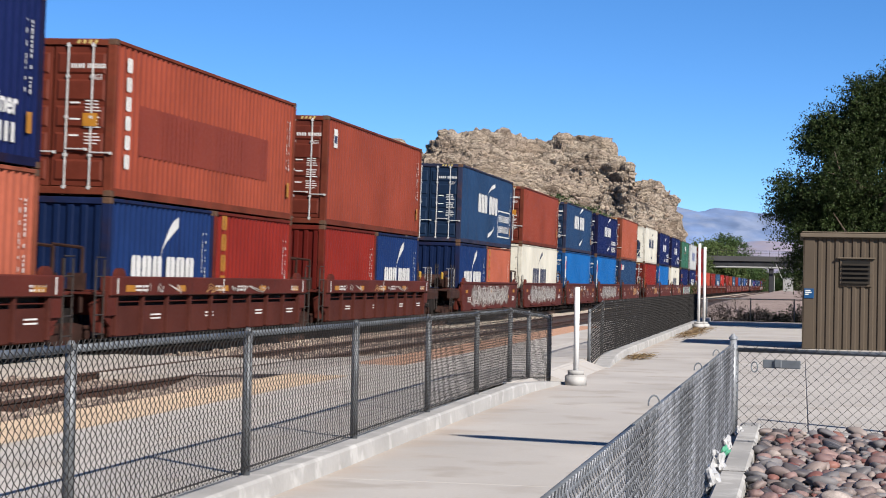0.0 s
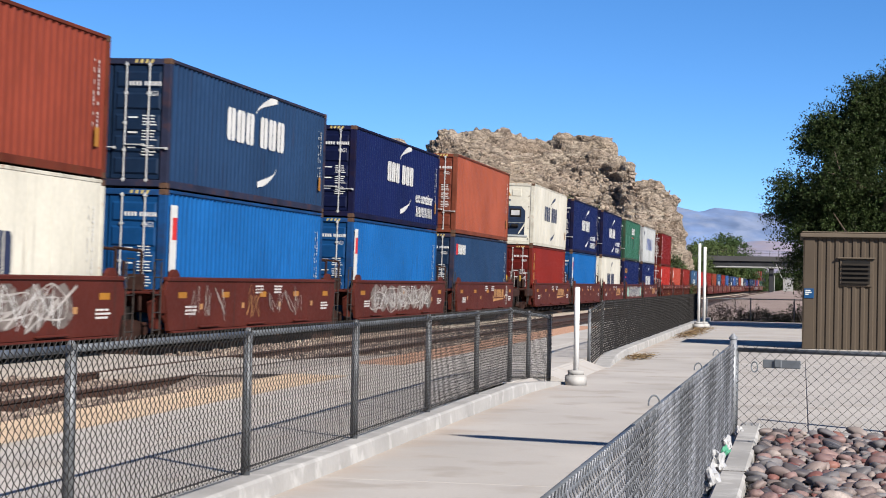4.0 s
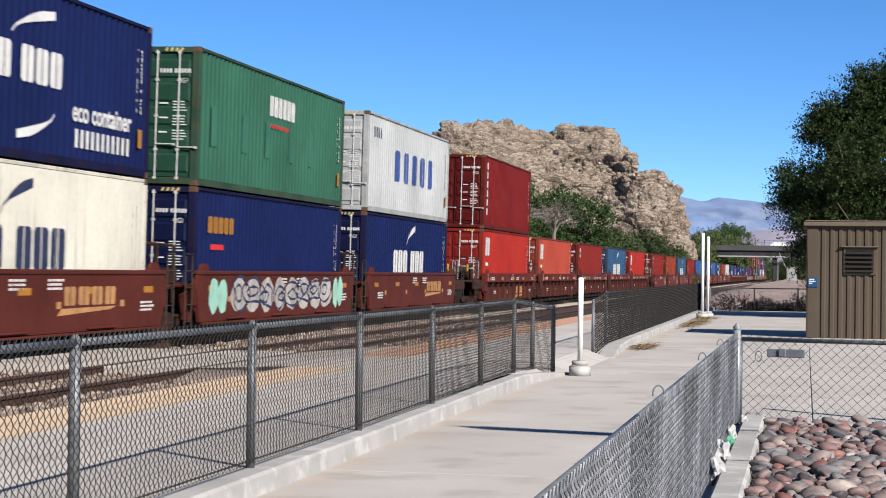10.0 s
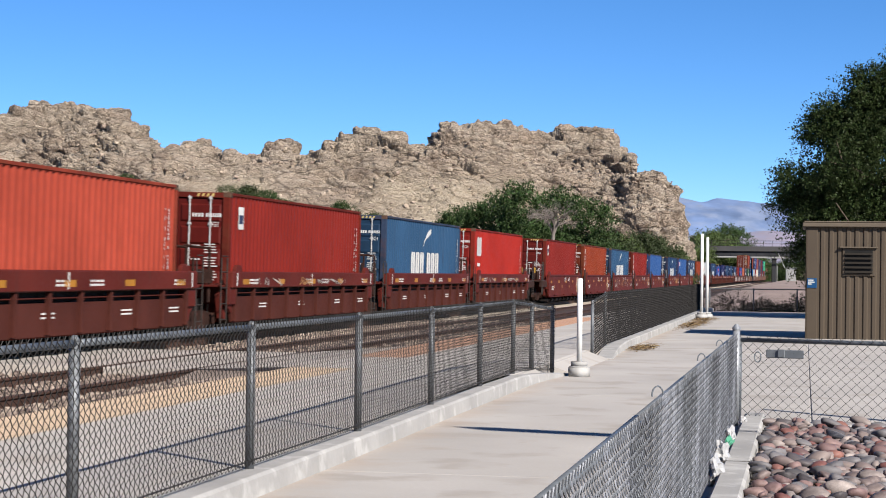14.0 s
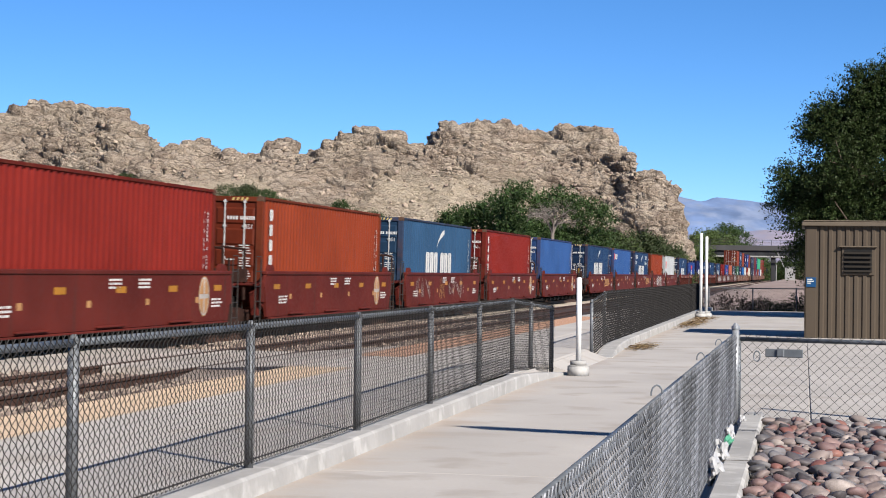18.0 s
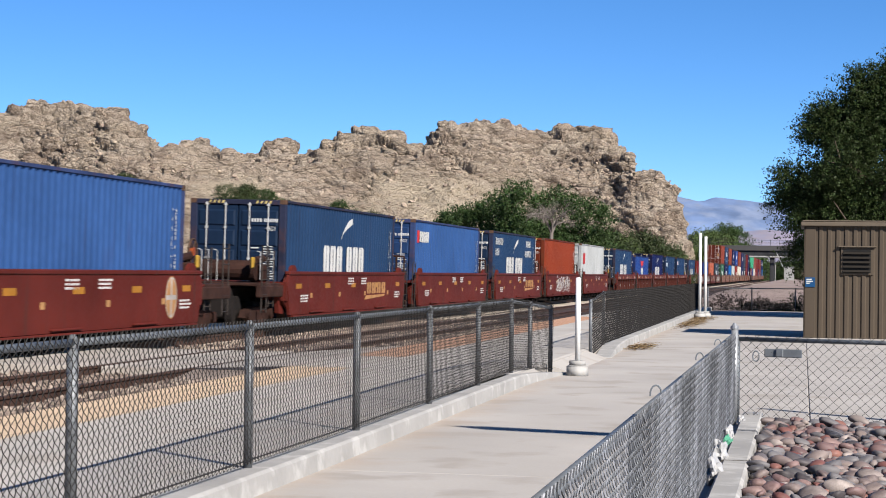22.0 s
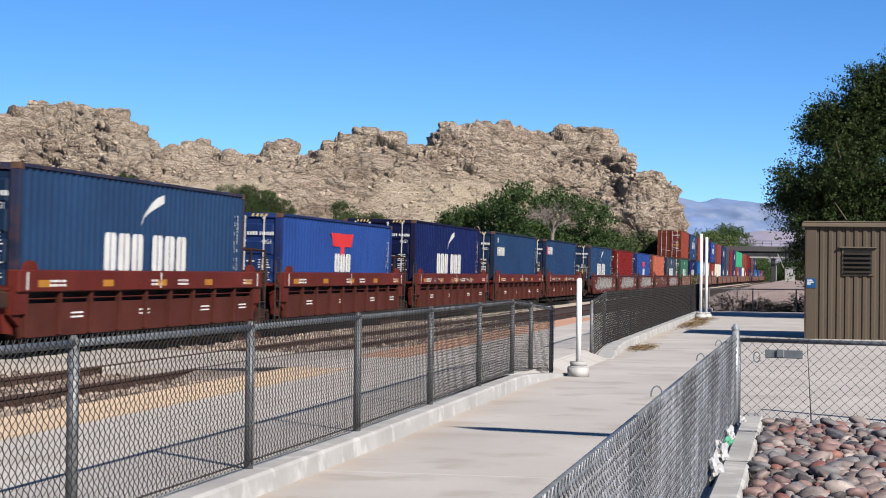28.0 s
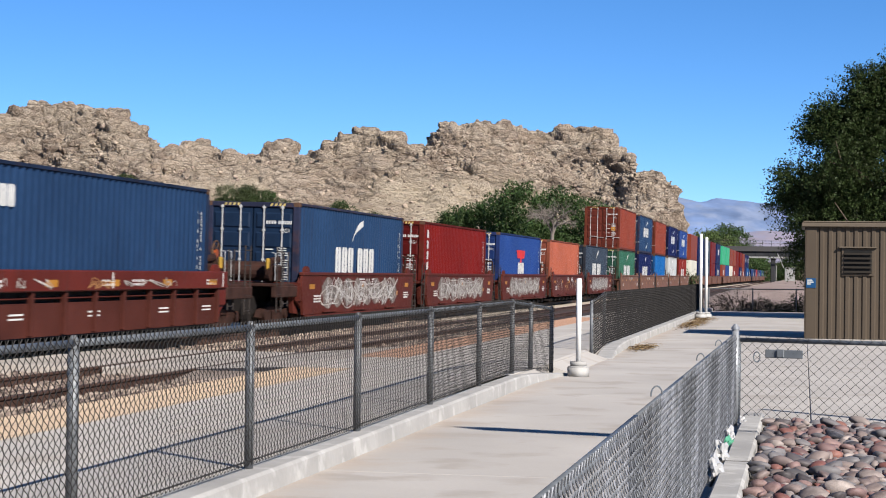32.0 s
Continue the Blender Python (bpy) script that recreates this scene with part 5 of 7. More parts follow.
def panel_mesh():
    """The lower side plate of a ribbed well, below an open slot."""
    g = Geo().prism([(-HALF + 0.35, SILL_LOW - 0.04), (HALF - 0.35, SILL_LOW - 0.04), (HALF - 0.1, SILL_TOP - 0.55), (-HALF + 0.1, SILL_TOP - 0.55)][::-1], 1.33, 1.38)
    return g.mesh("side_panel", M_WELL["grimy"])


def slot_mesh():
    # black sheet that paints the shade inside the open slot
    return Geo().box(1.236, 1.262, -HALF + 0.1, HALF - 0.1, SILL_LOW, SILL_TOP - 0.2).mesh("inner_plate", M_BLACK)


def well_floor():
    g = Geo()
    g.box(-1.3, 1.3, -HALF + 0.3, HALF - 0.3, 0.16, 0.24)
    for i in range(9):
        y = -HALF + 0.6 + i * (2 * HALF - 1.2) / 8
        g.box(-1.38, 1.38, y - 0.12, y + 0.12, 0.14, 0.29)
    return g.mesh("floor_frame", M_UNDER)


def well_end(paint):
    """The end platform over a truck, seen from outside the well, going to +y from y = HALF - 0.3."""
    g = Geo()
    g.box(-1.45, 1.45, HALF - 0.45, HALF + 0.05, 0.75, 1.20)
    g.prism([(HALF, 0.78), (HALF + 0.62, 0.92), (HALF + 0.62, 1.12), (HALF, 1.2)], -0.55, 0.55)
    g.cbox(-1.38, 1.38, HALF + 0.0, HALF + 0.5, 1.12, 1.17, 0.01)
    for s in (-1, 1):
        g.prism([(HALF - 0.28, SILL_TOP - 0.01), (HALF + 0.12, SILL_TOP - 0.4), (HALF + 0.12, 0.75), (HALF - 0.28, 0.55)], s * 1.40, s * 1.34)
    return g.mesh("end_platform", M_WELL[paint])


def guide_mesh(paint):
    """Rounded corner guide that stands on the sill."""
    poly = [(0.24 * math.cos(a), SILL_TOP + 0.01 + 0.14 * math.sin(a)) for a in np.linspace(math.pi, 0, 11)]
    poly = [(-0.26, SILL_TOP - 0.02)] + poly + [(0.26, SILL_TOP - 0.02)]
    return Geo().prism(poly[::-1], 1.37, 1.45).mesh("corner_guide", M_WELL[paint])


def ladder_mesh(z0=0.5, z1=2.05):
    g = Geo()
    for y in (-0.2, 0.2):
        g.tube((1.40, y, z0), (1.40, y, z1), 0.018, 6)
    n = int((z1 - z0) / 0.34)
    for i in range(n + 1):
        g.tube((1.41, -0.2, z0 + 0.08 + i * 0.34), (1.41, 0.2, z0 + 0.08 + i * 0.34), 0.013, 6)
    return g.mesh("end_ladder", M_LADDER)


M_LADDER = material("grimy_grey_steel", (0.0291, 0.0233, 0.0207), 0.7, 0.2, vary=0.4, coarse=5)


def brake_wheel_mesh():
    g = Geo()
    ring = [Vector((0.03, 0.28 * math.cos(a), 0.28 * math.sin(a))) for a in np.linspace(0, 2 * math.pi, 17)]
    for p, q in zip(ring, ring[1:]):
        g.tube(p, q, 0.022, 6)
    for a in range(0, 360, 60):
        g.tube((0.03, 0, 0), (0.03, 0.27 * math.cos(radians(a)), 0.27 * math.sin(radians(a))), 0.016, 5)
    g.tube((-0.05, 0, -0.9), (-0.05, 0, 0.1), 0.05, 6)
    return g.mesh("brake_wheel", M_RUST)


def wheel_mesh():
    g = Geo().tube((-0.065, 0, 0), (0.065, 0, 0), 0.42, 24)
    g.tube((-0.095, 0, 0), (-0.065, 0, 0), 0.45, 24)
    g.tube((0.06, 0, 0), (0.09, 0, 0), 0.13, 12)
    return g.mesh("wheel", M_UNDER)


def frame_mesh():
    g = Geo()
    g.prism([(-1.15, 0.38), (-1.0, 0.55), (-0.4, 0.62), (0.4, 0.62), (1.0, 0.55), (1.15, 0.38), (0.85, 0.34), (0.35, 0.22), (-0.35, 0.22), (-0.85, 0.34)][::-1], 0.93, 1.08)
    for s in (-0.88, 0.88):
        g.tube((1.0, s, 0.44), (1.14, s, 0.44), 0.13, 12)
    for s in (-0.18, 0, 0.18):
        g.tube((1.03, s, 0.28), (1.03, s, 0.52), 0.07, 8)
    return g.mesh("side_frame", M_GRIME)


def well_car(kind, paint, first, last, far=False, deck=""):
    """One well of an articulated car, its middle over the origin at the rails' top; -y is its end towards the platform."""
    what = "ribbed" if kind == "ribbed" else "smooth-sided"
    w = thing("well_car", f"{ {'brown': 'brown', 'red': 'red-brown', 'tan': 'faded tan'}[paint]} {what} steel well car on rails" + (deck and " with graffiti"), "rail car", group="well cars of the train")
    sm = cached(("sill", kind, paint), lambda: well_side(kind, paint))
    part("side_sill", sm, None, w)
    part("side_sill", sm, None, w, at=pose(0, 0, 0, 0, 0, 180))
    part("floor_frame", cached("floor_frame", well_floor), None, w)
    em = cached(("end", paint), lambda: well_end(paint))
    if far:
        part("end_platform", em, None, w)
        part("truck", cached("far_truck", lambda: Geo().cbox(-1.08, 1.08, -1.2, 1.2, 0.2, 0.62, 0.1).tube((-0.8, -0.88, 0.45), (0.8, -0.88, 0.45), 0.45, 14)
             .tube((-0.8, 0.88, 0.45), (0.8, 0.88, 0.45), 0.45, 14).mesh("truck", M_UNDER)), None, w, at=pose(0, -7.65, 0))
        return w
    part("end_platform", em, None, w)
    part("end_platform", em, None, w, at=pose(0, 0, 0, 0, 0, 180))
    if kind == "ribbed":
        rb = cached(("rib", paint), lambda: rib_mesh(paint))
        for i in range(10):
            part("side_rib", rb, None, w, at=pose(0, -HALF + 0.45 + i * (2 * HALF - 0.9) / 9, 0))
        part("side_panel", cached("side_panel", panel_mesh), None, w, "grimy brown lower side plate")
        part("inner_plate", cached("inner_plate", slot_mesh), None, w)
        for z in (SILL_TOP - 0.47,):
            part("brake_pipe", cached(("pipe", z), lambda: Geo().tube((1.36, -HALF + 0.3, z), (1.36, HALF - 0.3, z), 0.018, 6).mesh("brake_pipe", M_WELL["brown"])), None, w)
    gm = cached(("guide", paint), lambda: guide_mesh(paint))
    for y in (-HALF + 0.6, HALF - 0.6):
        part("corner_guide", gm, None, w, at=pose(0, y, 0))
    spots = [-7.65] + ([7.65] if last else [])
    for y in spots:
        tr = part("truck", cached("bolster", lambda: Geo().cbox(-1.0, 1.0, -0.22, 0.22, 0.42, 0.74, 0.03).mesh("truck", M_UNDER)), None, w, "greasy steel truck", at=pose(0, y, 0))
        for s in (0, 180):
            part("side_frame", cached("sideframe", frame_mesh), None, tr, at=pose(0, 0, 0, 0, 0, s))
        for yy in (-0.88, 0.88):
            part("axle", cached("axle", lambda: Geo().tube((-0.75, 0, 0), (0.75, 0, 0), 0.085, 10).mesh("axle", M_UNDER)), None, tr, at=pose(0, yy, 0.45))
            for xx, turn in ((0.75, 0), (-0.75, 180)):
                part("wheel", cached("wheel", wheel_mesh), None, tr, at=pose(xx, yy, 0.45, 0, 0, turn))
    for s, on in ((-1, first), (1, last)):
        turn = 0 if s > 0 else 180
        if on:
            part("coupler_beam", cached("coupler", lambda: Geo().cbox(-0.2, 0.2, 0, 3.2, 0.72, 1.0, 0.03).cbox(-1.4, 1.4, 0.4, 2.1, 1.1, 1.18, 0.02)
                 .cbox(-1.42, -1.3, 0.2, 2.1, 0.85, 1.12, 0.02).cbox(1.3, 1.42, 0.2, 2.1, 0.85, 1.12, 0.02).mesh("coupler_beam", M_GRIME)), None, w,
                 "greasy coupler and end sill", at=pose(0, s * HALF, 0, 0, 0, turn))
            part("air_reservoir", cached("tank", lambda: Geo().tube((-0.5, 0, 0), (0.9, 0, 0), 0.24, 14).mesh("air_reservoir", M_GRIME)), None, w, at=pose(0, s * (HALF + 0.75), 1.46))
            part("end_ladder", cached("ladder", ladder_mesh), None, w, at=pose(0, s * (HALF + 1.75), 0))
            part("end_ladder", cached("ladder2", lambda: ladder_mesh(0.62, 1.95)), None, w, at=pose(-0.1, s * (HALF + 0.85), 0))
            # dark block added to close the see-through gap and deepen its shade
            part("draft_sill", cached("draft_sill", lambda: Geo().cbox(-0.7, 0.9, 0.05, 2.3, 0.34, 1.08, 0.05).mesh("draft_sill", M_UNDER)), None, w, "black block added to fill the dark gap at the car end", at=pose(0, s * HALF, 0, 0, 0, turn))
            for k in (0.55, 1.0, 1.6):
                part("grab_iron", cached("grab_iron", lambda: Geo().tube((1.25, 0, 1.25), (1.25, 0, 1.9), 0.010, 6).tube((1.25, 0, 1.9), (1.16, 0, 1.92), 0.010, 6).mesh("grab_iron", M_ROD)), None, w, "pale grab iron", at=pose(0, s * (HALF + k), 0))
            part("valve_box", cached("valve_box", lambda: Geo().cbox(0.7, 1.05, -0.22, 0.22, 1.2, 1.62, 0.04).tube((0.88, -0.3, 1.7), (0.88, 0.35, 1.75), 0.09, 10).mesh("valve_box", M_GRIME)), None, w, at=pose(0, s * (HALF + 0.5), 0))
            part("lever", cached("lever", lambda: Geo().cbox(0.9, 0.98, -0.09, 0.09, 1.5, 1.78, 0.03).mesh("lever", M_YELLOW)), None, w, "dull yellow brake lever guard", at=pose(0, s * (HALF + 1.2), 0))
            if s > 0:
                bw = part("brake_wheel", cached("bwheel", brake_wheel_mesh), None, w, "round hand brake wheel", at=pose(0.75, s * (HALF + 1.35), 1.85))
                part("hub", cached("bhub", lambda: Geo().tube((0, 0, 0), (0.06, 0, 0), 0.10, 12).mesh("hub", M_ORANGE)), None, bw, "rusty orange hub")
        else:
            part("hose_stand", cached("hose", lambda: Geo().tube((1.1, 0, 0.8), (1.1, 0, 1.95), 0.035, 6).tube((0.7, 0.1, 0.8), (0.7, 0.1, 1.75), 0.035, 6)
                 .tube((1.1, 0, 1.95), (0.5, 0.05, 2.0), 0.03, 6).box(0.85, 1.15, -0.06, 0.1, 1.2, 1.5).mesh("hose_stand", M_GRIME)), None, w, at=pose(0, s * (HALF + 0.42), 0))
            part("end_ladder", cached("ladder3", lambda: ladder_mesh(0.35, 1.75)), None, w, at=pose(0.02, s * (HALF + 0.36), 0))
        part("skirt", cached(("skirt", paint), lambda: Geo().prism([(HALF - 0.05, SILL_TOP - 0.36), (HALF + 0.30, SILL_TOP - 0.5), (HALF + 0.10, SILL_LOW + 0.05), (HALF - 0.28, SILL_LOW + 0.02)][::-1], 1.2, 1.3).mesh("skirt", M_WELL[paint])), None, w, at=pose(0, 0, 0) if s > 0 else Matrix.Scale(-1, 4, (0, 1, 0)))
    # painted panels on the side
    xs = 1.473 if kind == "solid" else 1.502
    lab = cached(("lab", kind), lambda: sill_labels(xs, kind))
    for name, me in lab:
        tagged(part(name, me, None, w), kind="stuff" if name == "stencil" else "")
    if deck:
        for name, me in cached(("deck", kind, deck), lambda: deck_paint(xs, deck, kind)):
            tagged(part(name, me, None, w), kind="stuff")
    return w


def sill_labels(x, kind):
    top = SILL_TOP - (0.28 if kind == "ribbed" else 0.42)
    y_marks = Geo()
    for i in range(5):
        a = -HALF + 0.75 + i * (2 * HALF - 2.0) / 4
        y_marks.add([(x, a, top), (x, a + 0.50, top), (x, a + 0.50, top + 0.12), (x, a, top + 0.12)], [(0, 1, 2, 3)])
    faded = Geo()
    for i in range(4 if kind == "solid" else 0):      # small bleached patches below the reflectors
        a = -HALF + 2.1 + i * 2.9
        faded.add([(x, a, top - 0.24), (x, a + 0.20, top - 0.24), (x, a + 0.20, top - 0.12), (x, a, top - 0.12)], [(0, 1, 2, 3)])
    whites = Geo()
    rnd = random.Random(2)
    for y in (-HALF + 1.2, -0.6, 0.9, HALF - 1.4):
        for r in range(3 if kind == "solid" else 2):
            a = y
            while a < y + 0.6:
                k = rnd.uniform(0.05, 0.16)
                z = SILL_TOP - (0.62 if kind == "solid" and abs(y) > 2 else 0.2) - r * 0.07
                whites.add([(x, a, z), (x, a + k, z), (x, a + k, z + 0.04), (x, a, z + 0.04)], [(0, 1, 2, 3)])
                a += k + 0.03
    if kind == "ribbed":
        for y in (-HALF + 0.3, -0.1, HALF - 0.35):
            whites.add([(x, y, SILL_TOP - 0.32), (x, y + 0.06, SILL_TOP - 0.32), (x, y + 0.06, SILL_TOP - 0.03), (x, y, SILL_TOP - 0.03)], [(0, 1, 2, 3)])
        for y in (-4.2, -0.9, 2.7, 5.3):
            for r in range(2):
                whites.add([(1.383, y, 0.72 - r * 0.07), (1.383, y + 0.55, 0.72 - r * 0.07), (1.383, y + 0.55, 0.75 - r * 0.07), (1.383, y, 0.75 - r * 0.07)], [(0, 1, 2, 3)])
    return [("reflector_label", me) for me in split(y_marks.mesh("reflector_label", M_MARK_YELLOW), "reflector_label")] + [("faded_patch", me) for me in split(faded.mesh("faded_patch", M_MARK_GOLD), "faded_patch")] + [("stencil", whites.mesh("stencil", M_MARK))]


def deck_paint(x, deck, kind):
    """Graffiti strokes, round emblems and faded lettering blocks on a sill."""
    x += 0.003
    rnd = random.Random(sum(map(ord, deck)))
    out = []

    def ribbon(g, pts, thick):
        """A smooth painted line through the points."""
        line = []
        for k in range(len(pts) - 1):
            p0, p1, p2, p3 = (Vector(pts[max(0, min(len(pts) - 1, k + j))]) for j in (-1, 0, 1, 2))
            for q in range(6):
                u = q / 6
                line.append(0.5 * (2 * p1 + (p2 - p0) * u + (2 * p0 - 5 * p1 + 4 * p2 - p3) * u * u + (3 * p1 - p0 - 3 * p2 + p3) * u ** 3))
        line.append(Vector(pts[-1]))
        side = []
        for k, p in enumerate(line):
            d = line[min(len(line) - 1, k + 1)] - line[max(0, k - 1)]
            nrm = Vector((-d.y, d.x)).normalized() * thick * (0.75 + 0.25 * math.sin(k * 0.7))
            side.append((p - nrm, p + nrm))
        g.add([(x, *p) for pair in side for p in pair], [(2 * k, 2 * k + 2, 2 * k + 3, 2 * k + 1) for k in range(len(side) - 1)])

    def strokes(mat, y0, y1, z0, z1, n, thick, name, loops=False):
        """n scrawled forms side by side: open squiggles, or closed bubbles with a loop inside."""
        nonlocal x
        x += 0.0012                                # each coat over the last
        g = Geo()
        step = (y1 - y0) / n
        for i in range(n):
            c, w, mid, tall = y0 + step * (i + 0.5), step * rnd.uniform(0.5, 0.95), (z0 + z1) / 2 + rnd.uniform(-.12, .12), (z1 - z0) / 2 * rnd.uniform(0.6, 1.0)
            if loops:
                for k, size in ((0, 1.0), (1, 0.45)):
                    off = rnd.uniform(-0.2, 0.2) * w * k
                    ring = [(c + off + w * size * rnd.uniform(0.55, 1.2) * math.cos(a), mid + tall * size * rnd.uniform(0.6, 1.1) * math.sin(a)) for a in np.linspace(0, 2 * math.pi, 9)[:-1]]
                    ribbon(g, ring + ring[:1], thick)
            else:
                ribbon(g, [(c + w * rnd.uniform(-1, 1), z0 + (z1 - z0) * (rnd.uniform(0.65, 1) if k % 2 else rnd.uniform(0, 0.35))) for k in range(rnd.randint(5, 7))], thick)
        out.append((name, g.mesh(name, mat)))

    def fills(mat, y0, y1, z0, z1, n, name):
        """Rounded fields of paint that overlap into one uneven band."""
        nonlocal x
        x += 0.0012
        g = Geo()
        step = (y1 - y0) / n
        for i in range(n):
            c, w = y0 + step * (i + 0.5), step * rnd.uniform(0.5, 0.62)
            ring = [(x - 0.001 + 0.00005 * i, c + w * rnd.uniform(0.8, 1.08) * math.cos(a), (z0 + z1) / 2 + (z1 - z0) / 2 * rnd.uniform(0.85, 1.05) * math.sin(a)) for a in np.linspace(0, 2 * math.pi, 15)[:-1]]
            g.add(ring, [tuple(range(14))])
        out.append((name, g.mesh(name, mat)))
    lo, hi = SILL_LOW + 0.12, SILL_TOP - 0.12
    plate_x = x
    if kind == "ribbed":
        lo, plate_x = SILL_TOP - 0.33, 1.383
    if deck == "tags":
        strokes(M_GRAFFITI, -4.8, -2.6, lo, hi, 3, 0.012, "graffiti")
        strokes(M_GRAFFITI, 0.4, 3.4, lo, hi, 4, 0.011, "graffiti")
        strokes(M_MARK_GOLD, -1.6, -0.4, lo, hi, 2, 0.012, "graffiti")
    if deck == "throwup":
        fills(M_SILVER, -4.6, 4.2, lo, hi, 8, "graffiti")
        strokes(M_GRAFFITI, -4.5, 4.1, lo, hi, 6, 0.03, "graffiti")
        strokes(M_GRAFFITI, -4.5, 4.1, lo, hi, 5, 0.02, "graffiti", True)
        strokes(M_MARK, -4.4, 4.0, lo, hi, 11, 0.011, "graffiti")
    if deck == "blockbuster":
        fills(M_MARK_GREEN, -5.8, -4.6, lo, hi, 2, "graffiti")
        fills(M_GRAFFITI, -4.3, 4.2, lo, hi, 8, "graffiti")
        strokes(M_MARK_NAVY, -4.2, 4.1, lo, hi, 8, 0.035, "graffiti", True)
        fills(M_MARK_GREEN, 4.4, 5.4, lo, hi, 2, "graffiti")
    if deck == "white_scrawl":
        strokes(M_MARK, -3.2, 2.2, lo - 0.05, hi + 0.05, 7, 0.024, "graffiti", True)
        strokes(M_MARK, -3.0, 2.2, lo, hi, 7, 0.022, "graffiti")
    if deck in ("name", "round_name"):
        g = glyph_row(Geo(), 1.6, SILL_LOW + 0.45 - (0.25 if kind == "ribbed" else 0.0), 4, 0.5, 0.32, plate_x, stroke=0.28, seed=2)
        drop = 0.25 if kind == "ribbed" else 0.0
        g.add([(plate_x, 1.3, SILL_LOW + 0.28 - drop), (plate_x, 3.7, SILL_LOW + 0.36 - drop), (plate_x, 4.0, SILL_LOW + 0.42 - drop), (plate_x, 1.5, SILL_LOW + 0.40 - drop)], [(0, 1, 2, 3)])
        out.append(("lettering", g.mesh("lettering", M_MARK_GOLD)))
    if deck in ("round", "round_name"):
        g = Geo()
        n = 20
        cy, cz = (HALF - 1.9, (SILL_TOP + SILL_LOW) / 2)
        ring = [(math.cos(2 * math.pi * i / n), math.sin(2 * math.pi * i / n)) for i in range(n)]
        for a, b in zip(ring, ring[1:] + ring[:1]):
            g.add([(x, cy + a[0] * 0.32, cz + a[1] * 0.40), (x, cy + b[0] * 0.32, cz + b[1] * 0.40), (x, cy + b[0] * 0.29, cz + b[1] * 0.37), (x, cy + a[0] * 0.29, cz + a[1] * 0.37)], [(0, 1, 2, 3)][::-1])
        for wy, wz in ((0.04, 0.37), (0.29, 0.045)):
            g.add([(x, cy - wy, cz - wz), (x, cy + wy, cz - wz), (x, cy + wy, cz + wz), (x, cy - wy, cz + wz)], [(0, 1, 2, 3)])
        out.append(("emblem", g.mesh("emblem", M_GRAFFITI)))
        if deck == "round":
            disc = Geo().add([(x - 0.0015, cy + a[0] * 0.34, cz + a[1] * 0.42) for a in ring], [tuple(range(n))])
            out.append(("emblem", disc.mesh("emblem", M_MARK_GOLD)))
    return out

# ---- rocky hill beyond the tracks ----
VIEW = radians(10.9)
FWD, SIDE = Vector((-math.sin(VIEW), math.cos(VIEW), 0)), Vector((math.cos(VIEW), math.sin(VIEW), 0))
HILL = Matrix(((SIDE.x, FWD.x, 0, 0), (SIDE.y, FWD.y, 0, 0), (0, 0, 1, 0), (0, 0, 0, 1)))   # local x across the view, y away

# masses along the crest: middle across, half width, height, how blunt, rise across
MASSES = [(-64, 23, 29.6, 2.0, 0.0), (-84, 20, 25.0, 2.0, 0.0), (-98, 20, 23, 2.0, 0.0), (-20, 34, 20.6, 8.0, 0.045), (-42, 6.5, 21.9, 4.0, 0.0),
          (-27.5, 6.0, 22.5, 2.5, 0.0), (-14.2, 8.2, 23.6, 9.0, 0.13), (12.6, 18.6, 25.8, 8.0, -0.10), (6, 12, 26.4, 2.2, 0.0), (31, 6.2, 16.8, 4.0, -0.25), (38.2, 2.4, 9.6, 3.0, 0.0)]


def hill_height(x, y):
    """Arrays of places across and away; the ground's height there: a slope of scree up to the crest's height."""
    crest = np.zeros_like(x)
    for cx, wx, top, p, rise in MASSES:
        crest = np.maximum(crest, (top + (x - cx) * rise) * np.sqrt(np.clip(1 - np.abs((x - cx) / wx) ** p, 0, None)))
    foot = 262 + 7 * lumps(x, 0 * x, 17, 6) + 3 * lumps(x, y, 7, 8)
    slope = 31 * (np.clip((y - foot) / 46, 0, None) ** 0.78)
    gap = np.clip(0.5 + 0.5 * (crest - slope) / 5.0, 0, 1)
    return np.maximum(0, crest + (slope - crest) * gap - 5.0 * gap * (1 - gap) * 0.6) * np.clip((330 - y) / 20, 0, 1) * np.clip(((y * 0.1891 - 13.66) / 0.982 - 3.0 - x) / 3.0, 0, 1) ** 0.6


def lumps(x, y, size, seed):
    """Smooth random relief from a lattice of values."""
    rnd = np.random.RandomState(seed)
    tab = rnd.rand(256, 256)
    u, v = x / size + 1000.0, y / size + 1000.0
    i, j = np.floor(u).astype(int), np.floor(v).astype(int)
    a, b = u - i, v - j
    a, b = a * a * (3 - 2 * a), b * b * (3 - 2 * b)
    g = lambda p, q: tab[p % 256, q % 256]
    return (g(i, j) * (1 - a) + g(i + 1, j) * a) * (1 - b) + (g(i, j + 1) * (1 - a) + g(i + 1, j + 1) * a) * b - 0.5


def hill_full(x, y):
    h = hill_height(x, y)
    on = np.clip(h / 6, 0, 1)
    return h + on * (lumps(x, y, 11, 4) * 1.3 + lumps(x, y, 5, 1) * 1.5 + lumps(x, y, 2.3, 2) * 1.0) - 0.4


